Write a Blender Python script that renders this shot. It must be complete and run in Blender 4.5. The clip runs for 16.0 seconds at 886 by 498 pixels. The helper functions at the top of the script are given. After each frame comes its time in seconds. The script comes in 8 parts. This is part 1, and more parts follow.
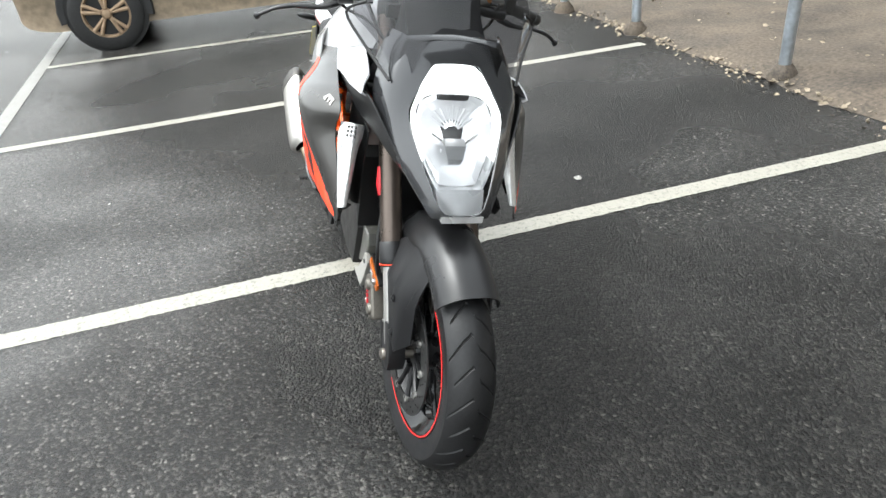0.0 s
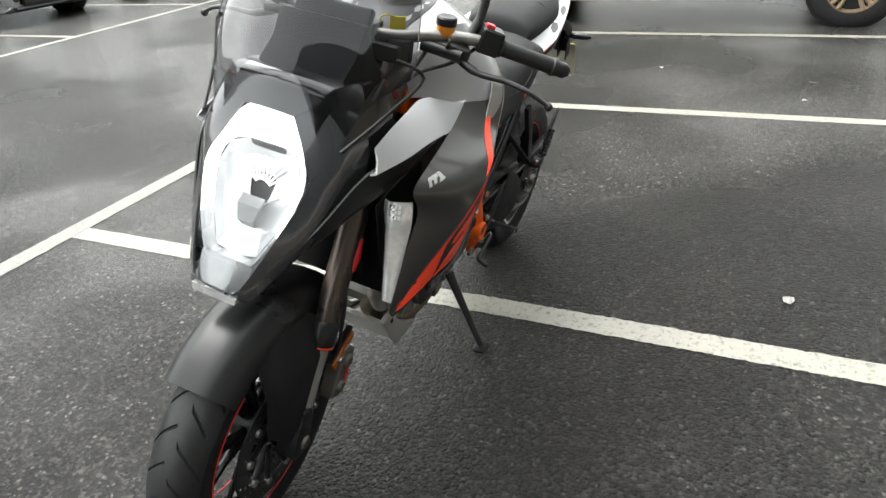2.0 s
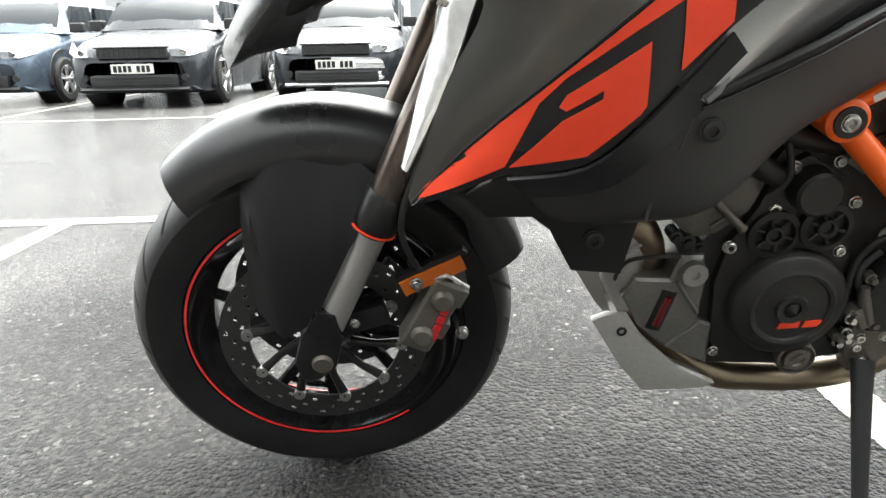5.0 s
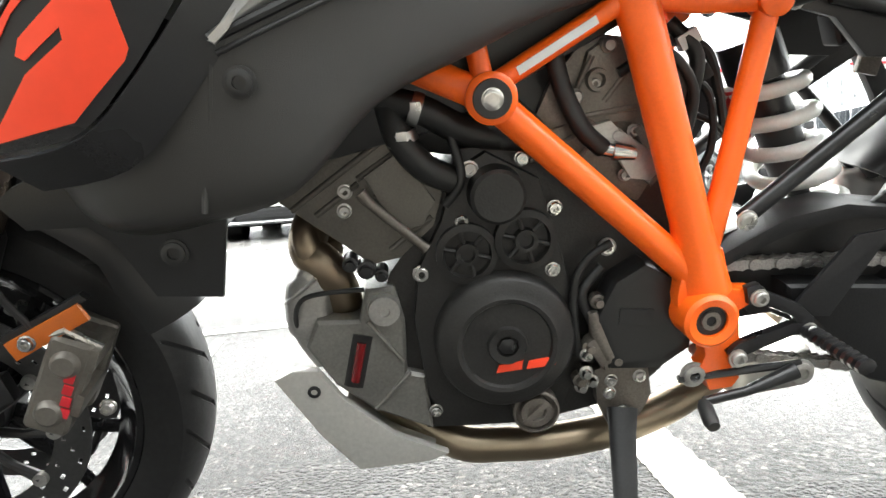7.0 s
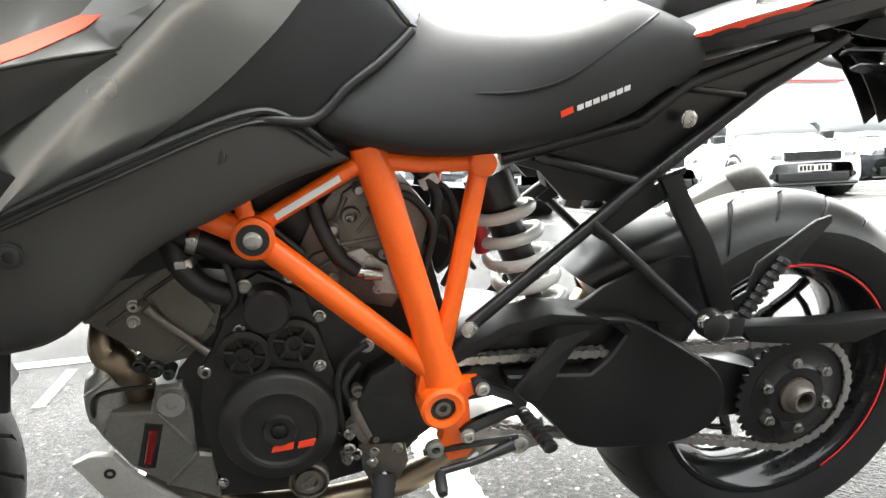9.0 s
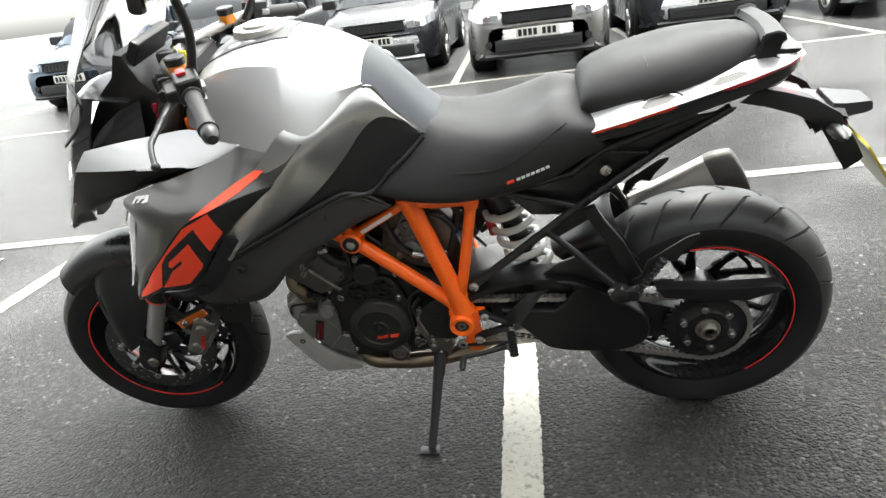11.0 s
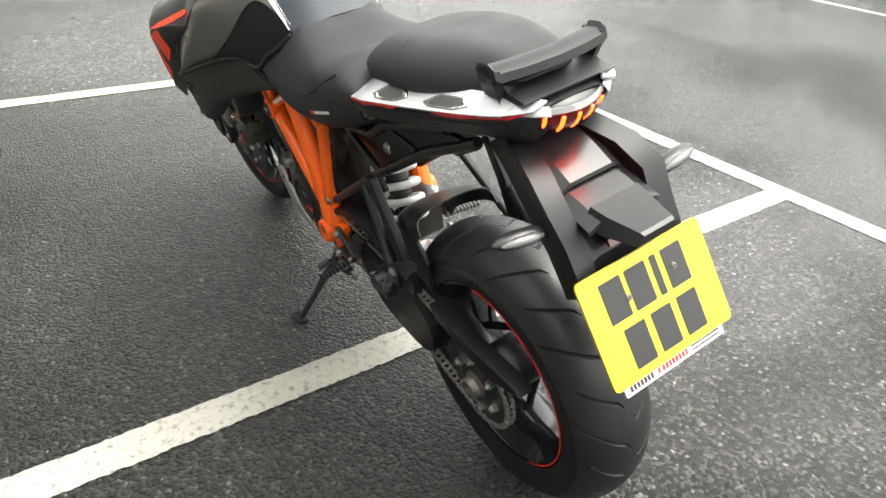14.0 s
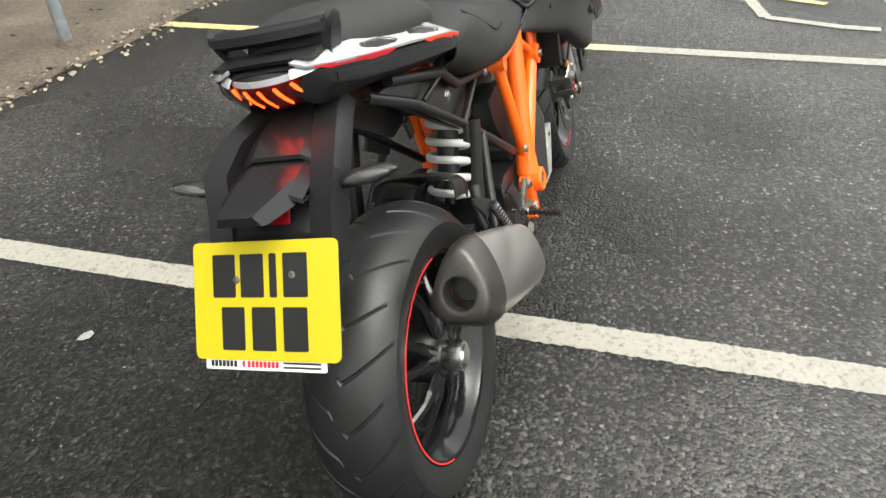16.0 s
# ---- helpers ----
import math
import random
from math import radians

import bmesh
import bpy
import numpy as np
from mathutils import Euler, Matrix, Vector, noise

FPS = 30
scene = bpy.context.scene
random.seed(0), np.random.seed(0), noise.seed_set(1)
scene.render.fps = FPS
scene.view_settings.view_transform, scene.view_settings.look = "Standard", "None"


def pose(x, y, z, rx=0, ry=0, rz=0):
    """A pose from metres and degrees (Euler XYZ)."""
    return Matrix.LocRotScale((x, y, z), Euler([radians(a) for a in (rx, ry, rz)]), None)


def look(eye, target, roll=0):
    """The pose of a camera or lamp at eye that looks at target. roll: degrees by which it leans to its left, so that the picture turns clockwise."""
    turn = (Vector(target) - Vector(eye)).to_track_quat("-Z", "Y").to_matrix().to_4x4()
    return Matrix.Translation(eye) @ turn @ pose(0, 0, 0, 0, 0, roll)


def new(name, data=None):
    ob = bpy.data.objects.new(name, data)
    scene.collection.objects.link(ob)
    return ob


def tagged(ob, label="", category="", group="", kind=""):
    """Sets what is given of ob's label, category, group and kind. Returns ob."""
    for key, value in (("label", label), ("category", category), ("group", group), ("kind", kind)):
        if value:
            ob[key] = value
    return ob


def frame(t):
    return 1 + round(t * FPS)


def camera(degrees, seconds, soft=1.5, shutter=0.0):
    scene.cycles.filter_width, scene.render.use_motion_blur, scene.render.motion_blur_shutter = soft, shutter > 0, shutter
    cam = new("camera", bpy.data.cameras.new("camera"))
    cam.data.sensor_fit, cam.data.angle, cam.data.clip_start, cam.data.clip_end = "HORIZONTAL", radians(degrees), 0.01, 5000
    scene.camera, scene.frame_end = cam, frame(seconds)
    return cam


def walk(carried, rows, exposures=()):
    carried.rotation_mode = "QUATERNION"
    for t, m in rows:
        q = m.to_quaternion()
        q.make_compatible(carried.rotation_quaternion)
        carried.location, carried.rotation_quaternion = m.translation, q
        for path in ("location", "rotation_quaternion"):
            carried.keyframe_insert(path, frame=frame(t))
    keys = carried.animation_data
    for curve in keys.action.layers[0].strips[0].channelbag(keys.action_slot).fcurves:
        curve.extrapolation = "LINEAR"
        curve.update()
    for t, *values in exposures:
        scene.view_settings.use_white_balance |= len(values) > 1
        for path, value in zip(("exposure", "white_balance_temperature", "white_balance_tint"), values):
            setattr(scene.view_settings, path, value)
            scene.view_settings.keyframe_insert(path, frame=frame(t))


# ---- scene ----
cam = camera(66.0, 16.0)
PATH = [
    (0, (2.903, -0.214, 1.398), (1.213, 0.187, 0.407), -5.2),
    (0.5, (2.837, 0.158, 1.369), (1.094, 0.279, 0.397), -5.6),
    (1, (2.764, 0.513, 1.374), (1.023, 0.3, 0.414), -4.6),
    (1.5, (2.579, 0.776, 1.353), (0.885, 0.28, 0.412), -2.1),
    (2, (2.362, 1.007, 1.319), (0.793, 0.192, 0.384), -4.5),
    (2.5, (2.109, 1.219, 1.344), (0.774, 0.085, 0.377), -5.1),
    (3, (1.854, 1.309, 1.289), (0.652, 0.0, 0.373), -3.5),
    (3.5, (1.62, 1.405, 1.252), (0.762, -0.164, 0.356), -3.0),
    (3.7, (1.565, 1.427, 1.22), (0.882, -0.227, 0.327), -1.8),
    (5.8, (1.156, 0.939, 0.529), (1.226, -1.03, 0.184), -1.9),
    (6, (1.101, 0.947, 0.532), (1.12, -1.03, 0.231), -2.4),
    (6.5, (1.021, 0.957, 0.525), (0.988, -1.031, 0.309), -3.8),
    (7, (0.932, 0.97, 0.533), (0.838, -1.018, 0.344), -4.5),
    (7.5, (0.859, 1.002, 0.538), (0.633, -0.98, 0.392), -5.1),
    (8, (0.803, 1.039, 0.568), (0.426, -0.919, 0.418), -5.5),
    (8.5, (0.764, 1.09, 0.554), (0.331, -0.859, 0.448), -6.0),
    (9, (0.775, 1.14, 0.683), (0.382, -0.809, 0.464), -3.0),
    (9.5, (0.821, 1.33, 0.871), (0.612, -0.611, 0.437), -3.4),
    (10, (0.819, 1.621, 1.024), (0.73, -0.282, 0.416), -6.9),
    (10.2, (0.751, 1.746, 1.06), (0.736, -0.141, 0.396), -8.1),
    (12.3, (-0.174, 1.695, 1.265), (0.537, 0.025, 0.425), 1.2),
    (12.5, (-0.247, 1.607, 1.269), (0.472, -0.035, 0.382), 2.8),
    (13, (-0.461, 1.398, 1.25), (0.46, -0.122, 0.333), 2.4),
    (13.5, (-0.659, 1.178, 1.247), (0.504, -0.121, 0.268), 2.8),
    (14, (-0.803, 0.882, 1.272), (0.568, -0.122, 0.217), 4.3),
    (14.5, (-0.976, 0.569, 1.279), (0.6, -0.07, 0.227), 1.6),
    (15, (-1.052, 0.263, 1.287), (0.591, -0.031, 0.188), 0.0),
    (15.5, (-1.019, -0.037, 1.296), (0.615, 0.056, 0.150), -1.5),
    (16, (-0.968, -0.347, 1.301), (0.585, 0.189, 0.165), -3.1),
]
walk(cam, [(t, look(eye, target, roll)) for t, eye, target, roll in PATH],
     [(0, 1.78, 6350, 5), (0.8, 1.71, 6450, 5), (1.5, 1.60, 6600, 5), (2.2, 1.90, 6600, 5), (3.7, 2.30, 6600, 5), (5.8, 3.28, 6600, 5), (7, 3.65, 6600, 5), (8.0, 3.70, 6600, 5), (8.6, 3.50, 6600, 5), (9.3, 3.09, 6600, 5), (9.8, 2.59, 6600, 5), (10.2, 2.27, 6600, 5), (12.3, 2.54, 6700, 5), (13.5, 2.52, 6700, 5), (14.5, 1.93, 6900, 5), (15.3, 1.59, 6800, 5), (16, 1.53, 6800, 5)])


# ---- world, sun, exposure ----
world = bpy.data.worlds.new("overcast_sky")
scene.world = world
world.use_nodes = True
wn = world.node_tree.nodes
sky = wn.new("ShaderNodeTexSky")
sky.sky_type = "NISHITA"
sky.sun_disc = False
sky.sun_elevation, sky.sun_rotation = radians(70), radians(200)
sky.air_density, sky.dust_density = 1.0, 4.0
grey = wn.new("ShaderNodeHueSaturation")
grey.inputs["Saturation"].default_value = 0.12
world.node_tree.links.new(sky.outputs[0], grey.inputs["Color"])
world.node_tree.links.new(grey.outputs[0], wn["Background"].inputs["Color"])
wn["Background"].inputs["Strength"].default_value = 0.188
sun = new("sun", bpy.data.lights.new("sun", "SUN"))
sun.data.energy, sun.data.angle, sun.data.color = 0.2, radians(60), (1.0, 0.985, 0.965)
sun.matrix_world = look((-4, -11, 32), (0, 0, 0))


# ---- materials ----
def mat(name, base, rough=0.5, metal=0.0, vary=0.12, grain=60.0, bump=0.0, coat=0.0, second=None, patch=3.0, rvary=0.1, transmission=0.0, emit=None, power=0.0, stretch=(1, 1, 1), spec=0.5):
    """A surface with colour and gloss that vary at two scales, and a fine relief."""
    m = bpy.data.materials.new(name)
    m.use_nodes = True
    n, l = m.node_tree.nodes, m.node_tree.links
    p = n["Principled BSDF"]
    tc = n.new("ShaderNodeTexCoord")
    mp = n.new("ShaderNodeMapping")
    mp.inputs["Scale"].default_value = stretch
    l.new(tc.outputs["Object"], mp.inputs["Vector"])
    fine, broad = n.new("ShaderNodeTexNoise"), n.new("ShaderNodeTexNoise")
    fine.inputs["Scale"].default_value, broad.inputs["Scale"].default_value = grain, patch
    fine.inputs["Detail"].default_value, broad.inputs["Detail"].default_value = 4, 5
    for t in (fine, broad):
        l.new(mp.outputs[0], t.inputs["Vector"])
    mix = n.new("ShaderNodeMix")
    mix.data_type = "FLOAT"
    mix.inputs[0].default_value = 0.5
    l.new(fine.outputs["Fac"], mix.inputs[2])
    l.new(broad.outputs["Fac"], mix.inputs[3])
    ramp = n.new("ShaderNodeValToRGB")
    a = [max(0, v * (1 - vary)) for v in base]
    b = second or [min(1, v * (1 + vary)) for v in base]
    ramp.color_ramp.elements[0].position, ramp.color_ramp.elements[1].position = 0.35, 0.65
    ramp.color_ramp.elements[0].color, ramp.color_ramp.elements[1].color = (*a, 1), (*b, 1)
    l.new(mix.outputs[0], ramp.inputs[0])
    l.new(ramp.outputs[0], p.inputs["Base Color"])
    rr = n.new("ShaderNodeMapRange")
    rr.inputs[1].default_value, rr.inputs[2].default_value = 0.3, 0.7
    rr.inputs[3].default_value, rr.inputs[4].default_value = max(0.02, rough - rvary), min(1, rough + rvary)
    l.new(broad.outputs["Fac"], rr.inputs[0])
    l.new(rr.outputs[0], p.inputs["Roughness"])
    p.inputs["Metallic"].default_value = metal
    p.inputs["Specular IOR Level"].default_value = spec
    p.inputs["Coat Weight"].default_value = coat
    p.inputs["Coat Roughness"].default_value = 0.08
    p.inputs["Transmission Weight"].default_value = transmission
    if emit:
        p.inputs["Emission Color"].default_value, p.inputs["Emission Strength"].default_value = (*emit, 1), power
    if bump:
        bp = n.new("ShaderNodeBump")
        bp.inputs["Strength"].default_value, bp.inputs["Distance"].default_value = bump, 0.002
        l.new(fine.outputs["Fac"], bp.inputs["Height"])
        l.new(bp.outputs[0], p.inputs["Normal"])
    return m


ORANGE = mat("orange_powder_coat", (0.95, 0.135, 0.008), 0.38, vary=0.06, bump=0.03, grain=300, coat=0.15, patch=8)
BLACK = mat("satin_black_plastic", (0.012, 0.012, 0.0125), 0.36, vary=0.25, bump=0.06, grain=500, patch=6)
BLACKMETAL = mat("black_coated_metal", (0.011, 0.011, 0.012), 0.34, vary=0.3, bump=0.04, grain=300, patch=10)
MATT = mat("matt_black_fairing", (0.015, 0.015, 0.016), 0.33, vary=0.15, bump=0.03, grain=700, patch=4)
GREY = mat("dark_grey_metallic_paint", (0.06, 0.058, 0.055), 0.3, metal=0.55, vary=0.1, grain=900, patch=3, coat=0.35)
SILVER = mat("silver_white_paint", (0.49, 0.49, 0.50), 0.30, metal=0.3, vary=0.05, grain=900, patch=3, coat=0.6, rvary=0.05)
STEEL = mat("bright_steel", (0.55, 0.54, 0.52), 0.28, metal=1.0, vary=0.1, grain=200, patch=15)
ALU = mat("cast_aluminium", (0.42, 0.41, 0.39), 0.42, metal=0.8, vary=0.15, grain=250, bump=0.15, patch=12)
ENGINE = mat("dark_cast_engine", (0.034, 0.033, 0.032), 0.42, metal=0.35, vary=0.25, grain=350, bump=0.2, patch=14, spec=0.35)
SWING = mat("black_cast_swingarm", (0.010, 0.010, 0.0105), 0.42, vary=0.25, grain=350, bump=0.12, patch=10, spec=0.28)
TANKPAINT = mat("silver_tank_paint", (0.36, 0.36, 0.365), 0.3, metal=0.35, vary=0.05, grain=900, patch=3, coat=0.4, rvary=0.05)
ENGINE2 = mat("brown_grey_cast_engine", (0.16, 0.143, 0.125), 0.45, metal=0.6, vary=0.25, grain=350, bump=0.2, patch=14)
RUBBER = mat("tyre_rubber", (0.014, 0.014, 0.0148), 0.42, vary=0.3, grain=120, bump=0.15, patch=9)
HOSE = mat("rubber_hose", (0.014, 0.014, 0.014), 0.5, vary=0.2, grain=200)
SEATMAT = mat("textured_seat_vinyl", (0.028, 0.028, 0.029), 0.55, vary=0.12, grain=1400, bump=0.35, patch=6)
WHITESPRING = mat("white_spring_paint", (0.75, 0.75, 0.72), 0.35, vary=0.06, grain=200, coat=0.2)
BRONZE = mat("heat_tinted_pipe", (0.46, 0.39, 0.28), 0.34, metal=1.0, vary=0.25, grain=30, second=(0.30, 0.235, 0.17), patch=9)
YELLOW = mat("yellow_reflective_plate", (0.49, 0.40, 0.014), 0.35, vary=0.03, grain=600, patch=4)
CREAM = mat("pale_plastic_back", (0.55, 0.53, 0.42), 0.45, vary=0.06)
INK = mat("black_ink", (0.012, 0.012, 0.012), 0.45, vary=0.1)
WHITE = mat("white_plastic", (0.75, 0.75, 0.74), 0.4, vary=0.04)
RED = mat("red_lacquer", (0.55, 0.02, 0.03), 0.35, vary=0.06)
RIMTAPE = mat("red_orange_rim_tape", (0.82, 0.035, 0.035), 0.42, vary=0.05)
STRIPE = mat("orange_graphic_film", (0.86, 0.062, 0.022), 0.42, vary=0.05)
AMBER = mat("amber_reflector", (0.5, 0.115, 0.012), 0.2, vary=0.1, grain=900, bump=0.3)


# ---- mesh helpers ----
def part(name, bm, material, parent, label="", smooth=40):
    """Links a bmesh as one mesh object under a thing or a part."""
    me = bpy.data.meshes.new(name)
    bm.normal_update()
    bm.to_mesh(me)
    bm.free()
    for m in material if isinstance(material, (list, tuple)) else [material]:
        me.materials.append(m)
    if smooth:
        me.shade_smooth()
        me.set_sharp_from_angle(angle=radians(smooth))
    ob = new(name, me)
    ob.parent = parent
    if label:
        tagged(ob, label)
    return ob


def thing(name, label, category, m=None, group="", kind=""):
    ob = tagged(new(name), label, category, group, kind)
    ob.empty_display_size = 0.1
    if m is not None:
        ob.matrix_basis = m
    return ob


def V(*a):
    return Vector(a)


def frames_along(pts):
    """Unit tangents and two normals carried along a polyline."""
    pts = [Vector(p) for p in pts]
    tans = []
    for i in range(len(pts)):
        a, b = pts[max(0, i - 1)], pts[min(len(pts) - 1, i + 1)]
        tans.append((b - a).normalized())
    up = Vector((0, 0, 1)) if abs(tans[0].z) < 0.9 else Vector((1, 0, 0))
    out = []
    n = tans[0].cross(up).normalized()
    for t in tans:
        n = (n - t * n.dot(t)).normalized()
        out.append((t, n, t.cross(n)))
    return out


def spline(pts, steps=6):
    """Catmull-Rom points through pts."""
    pts = [Vector(p) for p in pts]
    if len(pts) < 3:
        return pts
    out = []
    for i in range(len(pts) - 1):
        p0, p1, p2, p3 = pts[max(0, i - 1)], pts[i], pts[i + 1], pts[min(len(pts) - 1, i + 2)]
        for k in range(steps):
            t = k / steps
            out.append(0.5 * (2 * p1 + (p2 - p0) * t + (2 * p0 - 5 * p1 + 4 * p2 - p3) * t * t + (3 * p1 - p0 - 3 * p2 + p3) * t ** 3))
    return out + [pts[-1]]


def tube(bm, pts, r, seg=12, caps=True, flat=1.0):
    """A round tube along pts; r a number or one a point; flat squashes its second axis."""
    rs = [r] * len(pts) if isinstance(r, (int, float)) else list(r)
    rings = []
    for (p, (t, n, b), q) in zip([Vector(p) for p in pts], frames_along(pts), rs):
        rings.append([bm.verts.new(p + n * q * math.cos(a) + b * q * flat * math.sin(a)) for a in (2 * math.pi * k / seg for k in range(seg))])
    for a, b in zip(rings, rings[1:]):
        for k in range(seg):
            bm.faces.new((a[k], a[(k + 1) % seg], b[(k + 1) % seg], b[k]))
    if caps:
        bm.faces.new(rings[0][::-1])
        bm.faces.new(rings[-1])
    return bm


def lathe(bm, profile, centre=(0, 0, 0), axis="y", seg=48, close=False):
    """Turns (radius, offset along the axis) points round an axis."""
    c = Vector(centre)
    rings = []
    for k in range(seg):
        a = 2 * math.pi * k / seg
        ring = []
        for r, o in profile:
            u, w = r * math.cos(a), r * math.sin(a)
            ring.append(bm.verts.new(c + (Vector((u, o, w)) if axis == "y" else Vector((u, w, o)) if axis == "z" else Vector((o, u, w)))))
        rings.append(ring)
    m = len(profile)
    for k in range(seg):
        a, b = rings[k], rings[(k + 1) % seg]
        for i in range(m if close else m - 1):
            j = (i + 1) % m
            if (a[i].co - a[j].co).length > 1e-6:
                vs = [a[i], b[i], b[j], a[j]]
                try:
                    bm.faces.new(vs)
                except ValueError:
                    pass
    bmesh.ops.remove_doubles(bm, verts=bm.verts, dist=1e-6)
    bmesh.ops.recalc_face_normals(bm, faces=bm.faces)
    return bm


def box(bm, centre, size, rot=None, bevel=0.0, seg=2):
    """A box with bevelled edges."""
    made = bmesh.ops.create_cube(bm, size=1.0)["verts"]
    m = Matrix.Translation(centre) @ (rot.to_4x4() if rot else Matrix.Identity(4)) @ Matrix.Diagonal((*size, 1))
    bmesh.ops.transform(bm, matrix=m, verts=made)
    if bevel:
        es = list({e for v in made for e in v.link_edges})
        bmesh.ops.bevel(bm, geom=es, offset=bevel, segments=seg, profile=0.7, affect="EDGES")
    return bm


def prism(bm, outline, y0, y1, bevel=0.0, seg=2):
    """An outline of (x, z) points pushed from y0 to y1, with bevelled rims."""
    a = [bm.verts.new((x, y0, z)) for x, z in outline]
    b = [bm.verts.new((x, y1, z)) for x, z in outline]
    n = len(outline)
    fs = [bm.faces.new(a), bm.faces.new(b[::-1])]
    for k in range(n):
        fs.append(bm.faces.new((a[k], b[k], b[(k + 1) % n], a[(k + 1) % n])))
    bmesh.ops.recalc_face_normals(bm, faces=fs)
    if bevel:
        es = [e for f in fs[:2] for e in f.edges]
        bmesh.ops.bevel(bm, geom=es, offset=bevel, segments=seg, profile=0.7, affect="EDGES")
    return bm


def bolt(bm, at, r=0.008, h=0.006, axis=(0, 1, 0), hole=True):
    """A socket-head screw that looks along an axis."""
    q = Vector((0, 1, 0)).rotation_difference(Vector(axis)).to_matrix().to_4x4()
    tmp = bmesh.new()
    prof = [(0.0, 0), (r * 1.25, 0), (r * 1.25, h * 0.3), (r, h * 0.35), (r, h * 0.85), (r * 0.86, h), (r * 0.5, h)]
    prof += [(r * 0.5, h * 0.35), (0.0, h * 0.35)] if hole else [(0.0, h)]
    lathe(tmp, prof, seg=12)
    bmesh.ops.transform(tmp, matrix=Matrix.Translation(at) @ q, verts=tmp.verts)
    me = bpy.data.meshes.new("tmp")
    tmp.to_mesh(me)
    tmp.free()
    bm.from_mesh(me)
    bpy.data.meshes.remove(me)
    return bm


def bolt_part(name, at, material, parent, r=0.008, h=0.006, axis=(0, 1, 0), label=""):
    return part(name, bolt(bmesh.new(), at, r, h, axis), material, parent, label)


def sheet(rows, thick=0.004, smooth=2, crease=()):
    """A skin through a grid of points, smoothed, with thickness; returns a bmesh."""
    bm = bmesh.new()
    grid = [[bm.verts.new(p) for p in row] for row in rows]
    for a, b in zip(grid, grid[1:]):
        for k in range(len(a) - 1):
            vs = []
            for v in (a[k], a[k + 1], b[k + 1], b[k]):
                if v not in vs and all((v.co - w.co).length > 1e-6 for w in vs):
                    vs.append(v)
            if len(vs) > 2:
                bm.faces.new(vs)
    if smooth:
        bmesh.ops.subdivide_edges(bm, edges=bm.edges, cuts=smooth, use_grid_fill=True, smooth=0.0)
    bmesh.ops.recalc_face_normals(bm, faces=bm.faces)
    if thick:
        thicken(bm, thick)
    return bm


def thicken(bm, t):
    """Gives an open skin a thickness of t, inwards, with closed rims."""
    bm.normal_update()
    front = list(bm.faces)
    rim = [e for e in bm.edges if len(e.link_faces) == 1]
    rim = [(e.verts[0], e.verts[1]) if e.link_loops[0].vert == e.verts[0] else (e.verts[1], e.verts[0]) for e in rim]
    back = {v: bm.verts.new(v.co - v.normal * t) for v in list(bm.verts)}
    for f in front:
        bm.faces.new([back[v] for v in reversed(f.verts)])
    for a, b in rim:
        bm.faces.new((b, a, back[a], back[b]))
    bm.normal_update()
    return bm


def grid_spline(rows, su=4, sv=4):
    """A finer, rounded grid through a coarse one."""
    rows = [spline(r, su) for r in rows]
    cols = [spline(c, sv) for c in zip(*rows)]
    return [list(r) for r in zip(*cols)]


CHROME = mat("chrome_reflector", (0.8, 0.8, 0.81), 0.08, metal=1.0, vary=0.05, rvary=0.04, grain=90, bump=0.05)
PADGREY = mat("dark_blue_grey_paint", (0.035, 0.039, 0.047), 0.42, vary=0.1, grain=700, patch=4)
FLANKGREY = mat("silver_grey_metallic_paint", (0.31, 0.31, 0.305), 0.28, metal=0.85, vary=0.06, grain=900, patch=3, coat=0.3, rvary=0.04)
for m, gloss in ((PADGREY, 0.25), (SEATMAT, 0.22), (RUBBER, 0.42), (MATT, 0.45), (BLACK, 0.42), (BLACKMETAL, 0.5)):
    m.node_tree.nodes["Principled BSDF"].inputs["Specular IOR Level"].default_value = gloss
TEXPLASTIC = mat("grained_dark_plastic", (0.028, 0.0272, 0.026), 0.44, vary=0.12, bump=0.35, grain=1300, patch=5)
SHELFGREY = mat("satin_grey_plastic", (0.014, 0.014, 0.015), 0.24, vary=0.12, bump=0.05, grain=500, spec=0.3)
GUARDBLACK = mat("dull_black_guard_plastic", (0.011, 0.011, 0.012), 0.45, vary=0.15, bump=0.05, grain=500, spec=0.28)

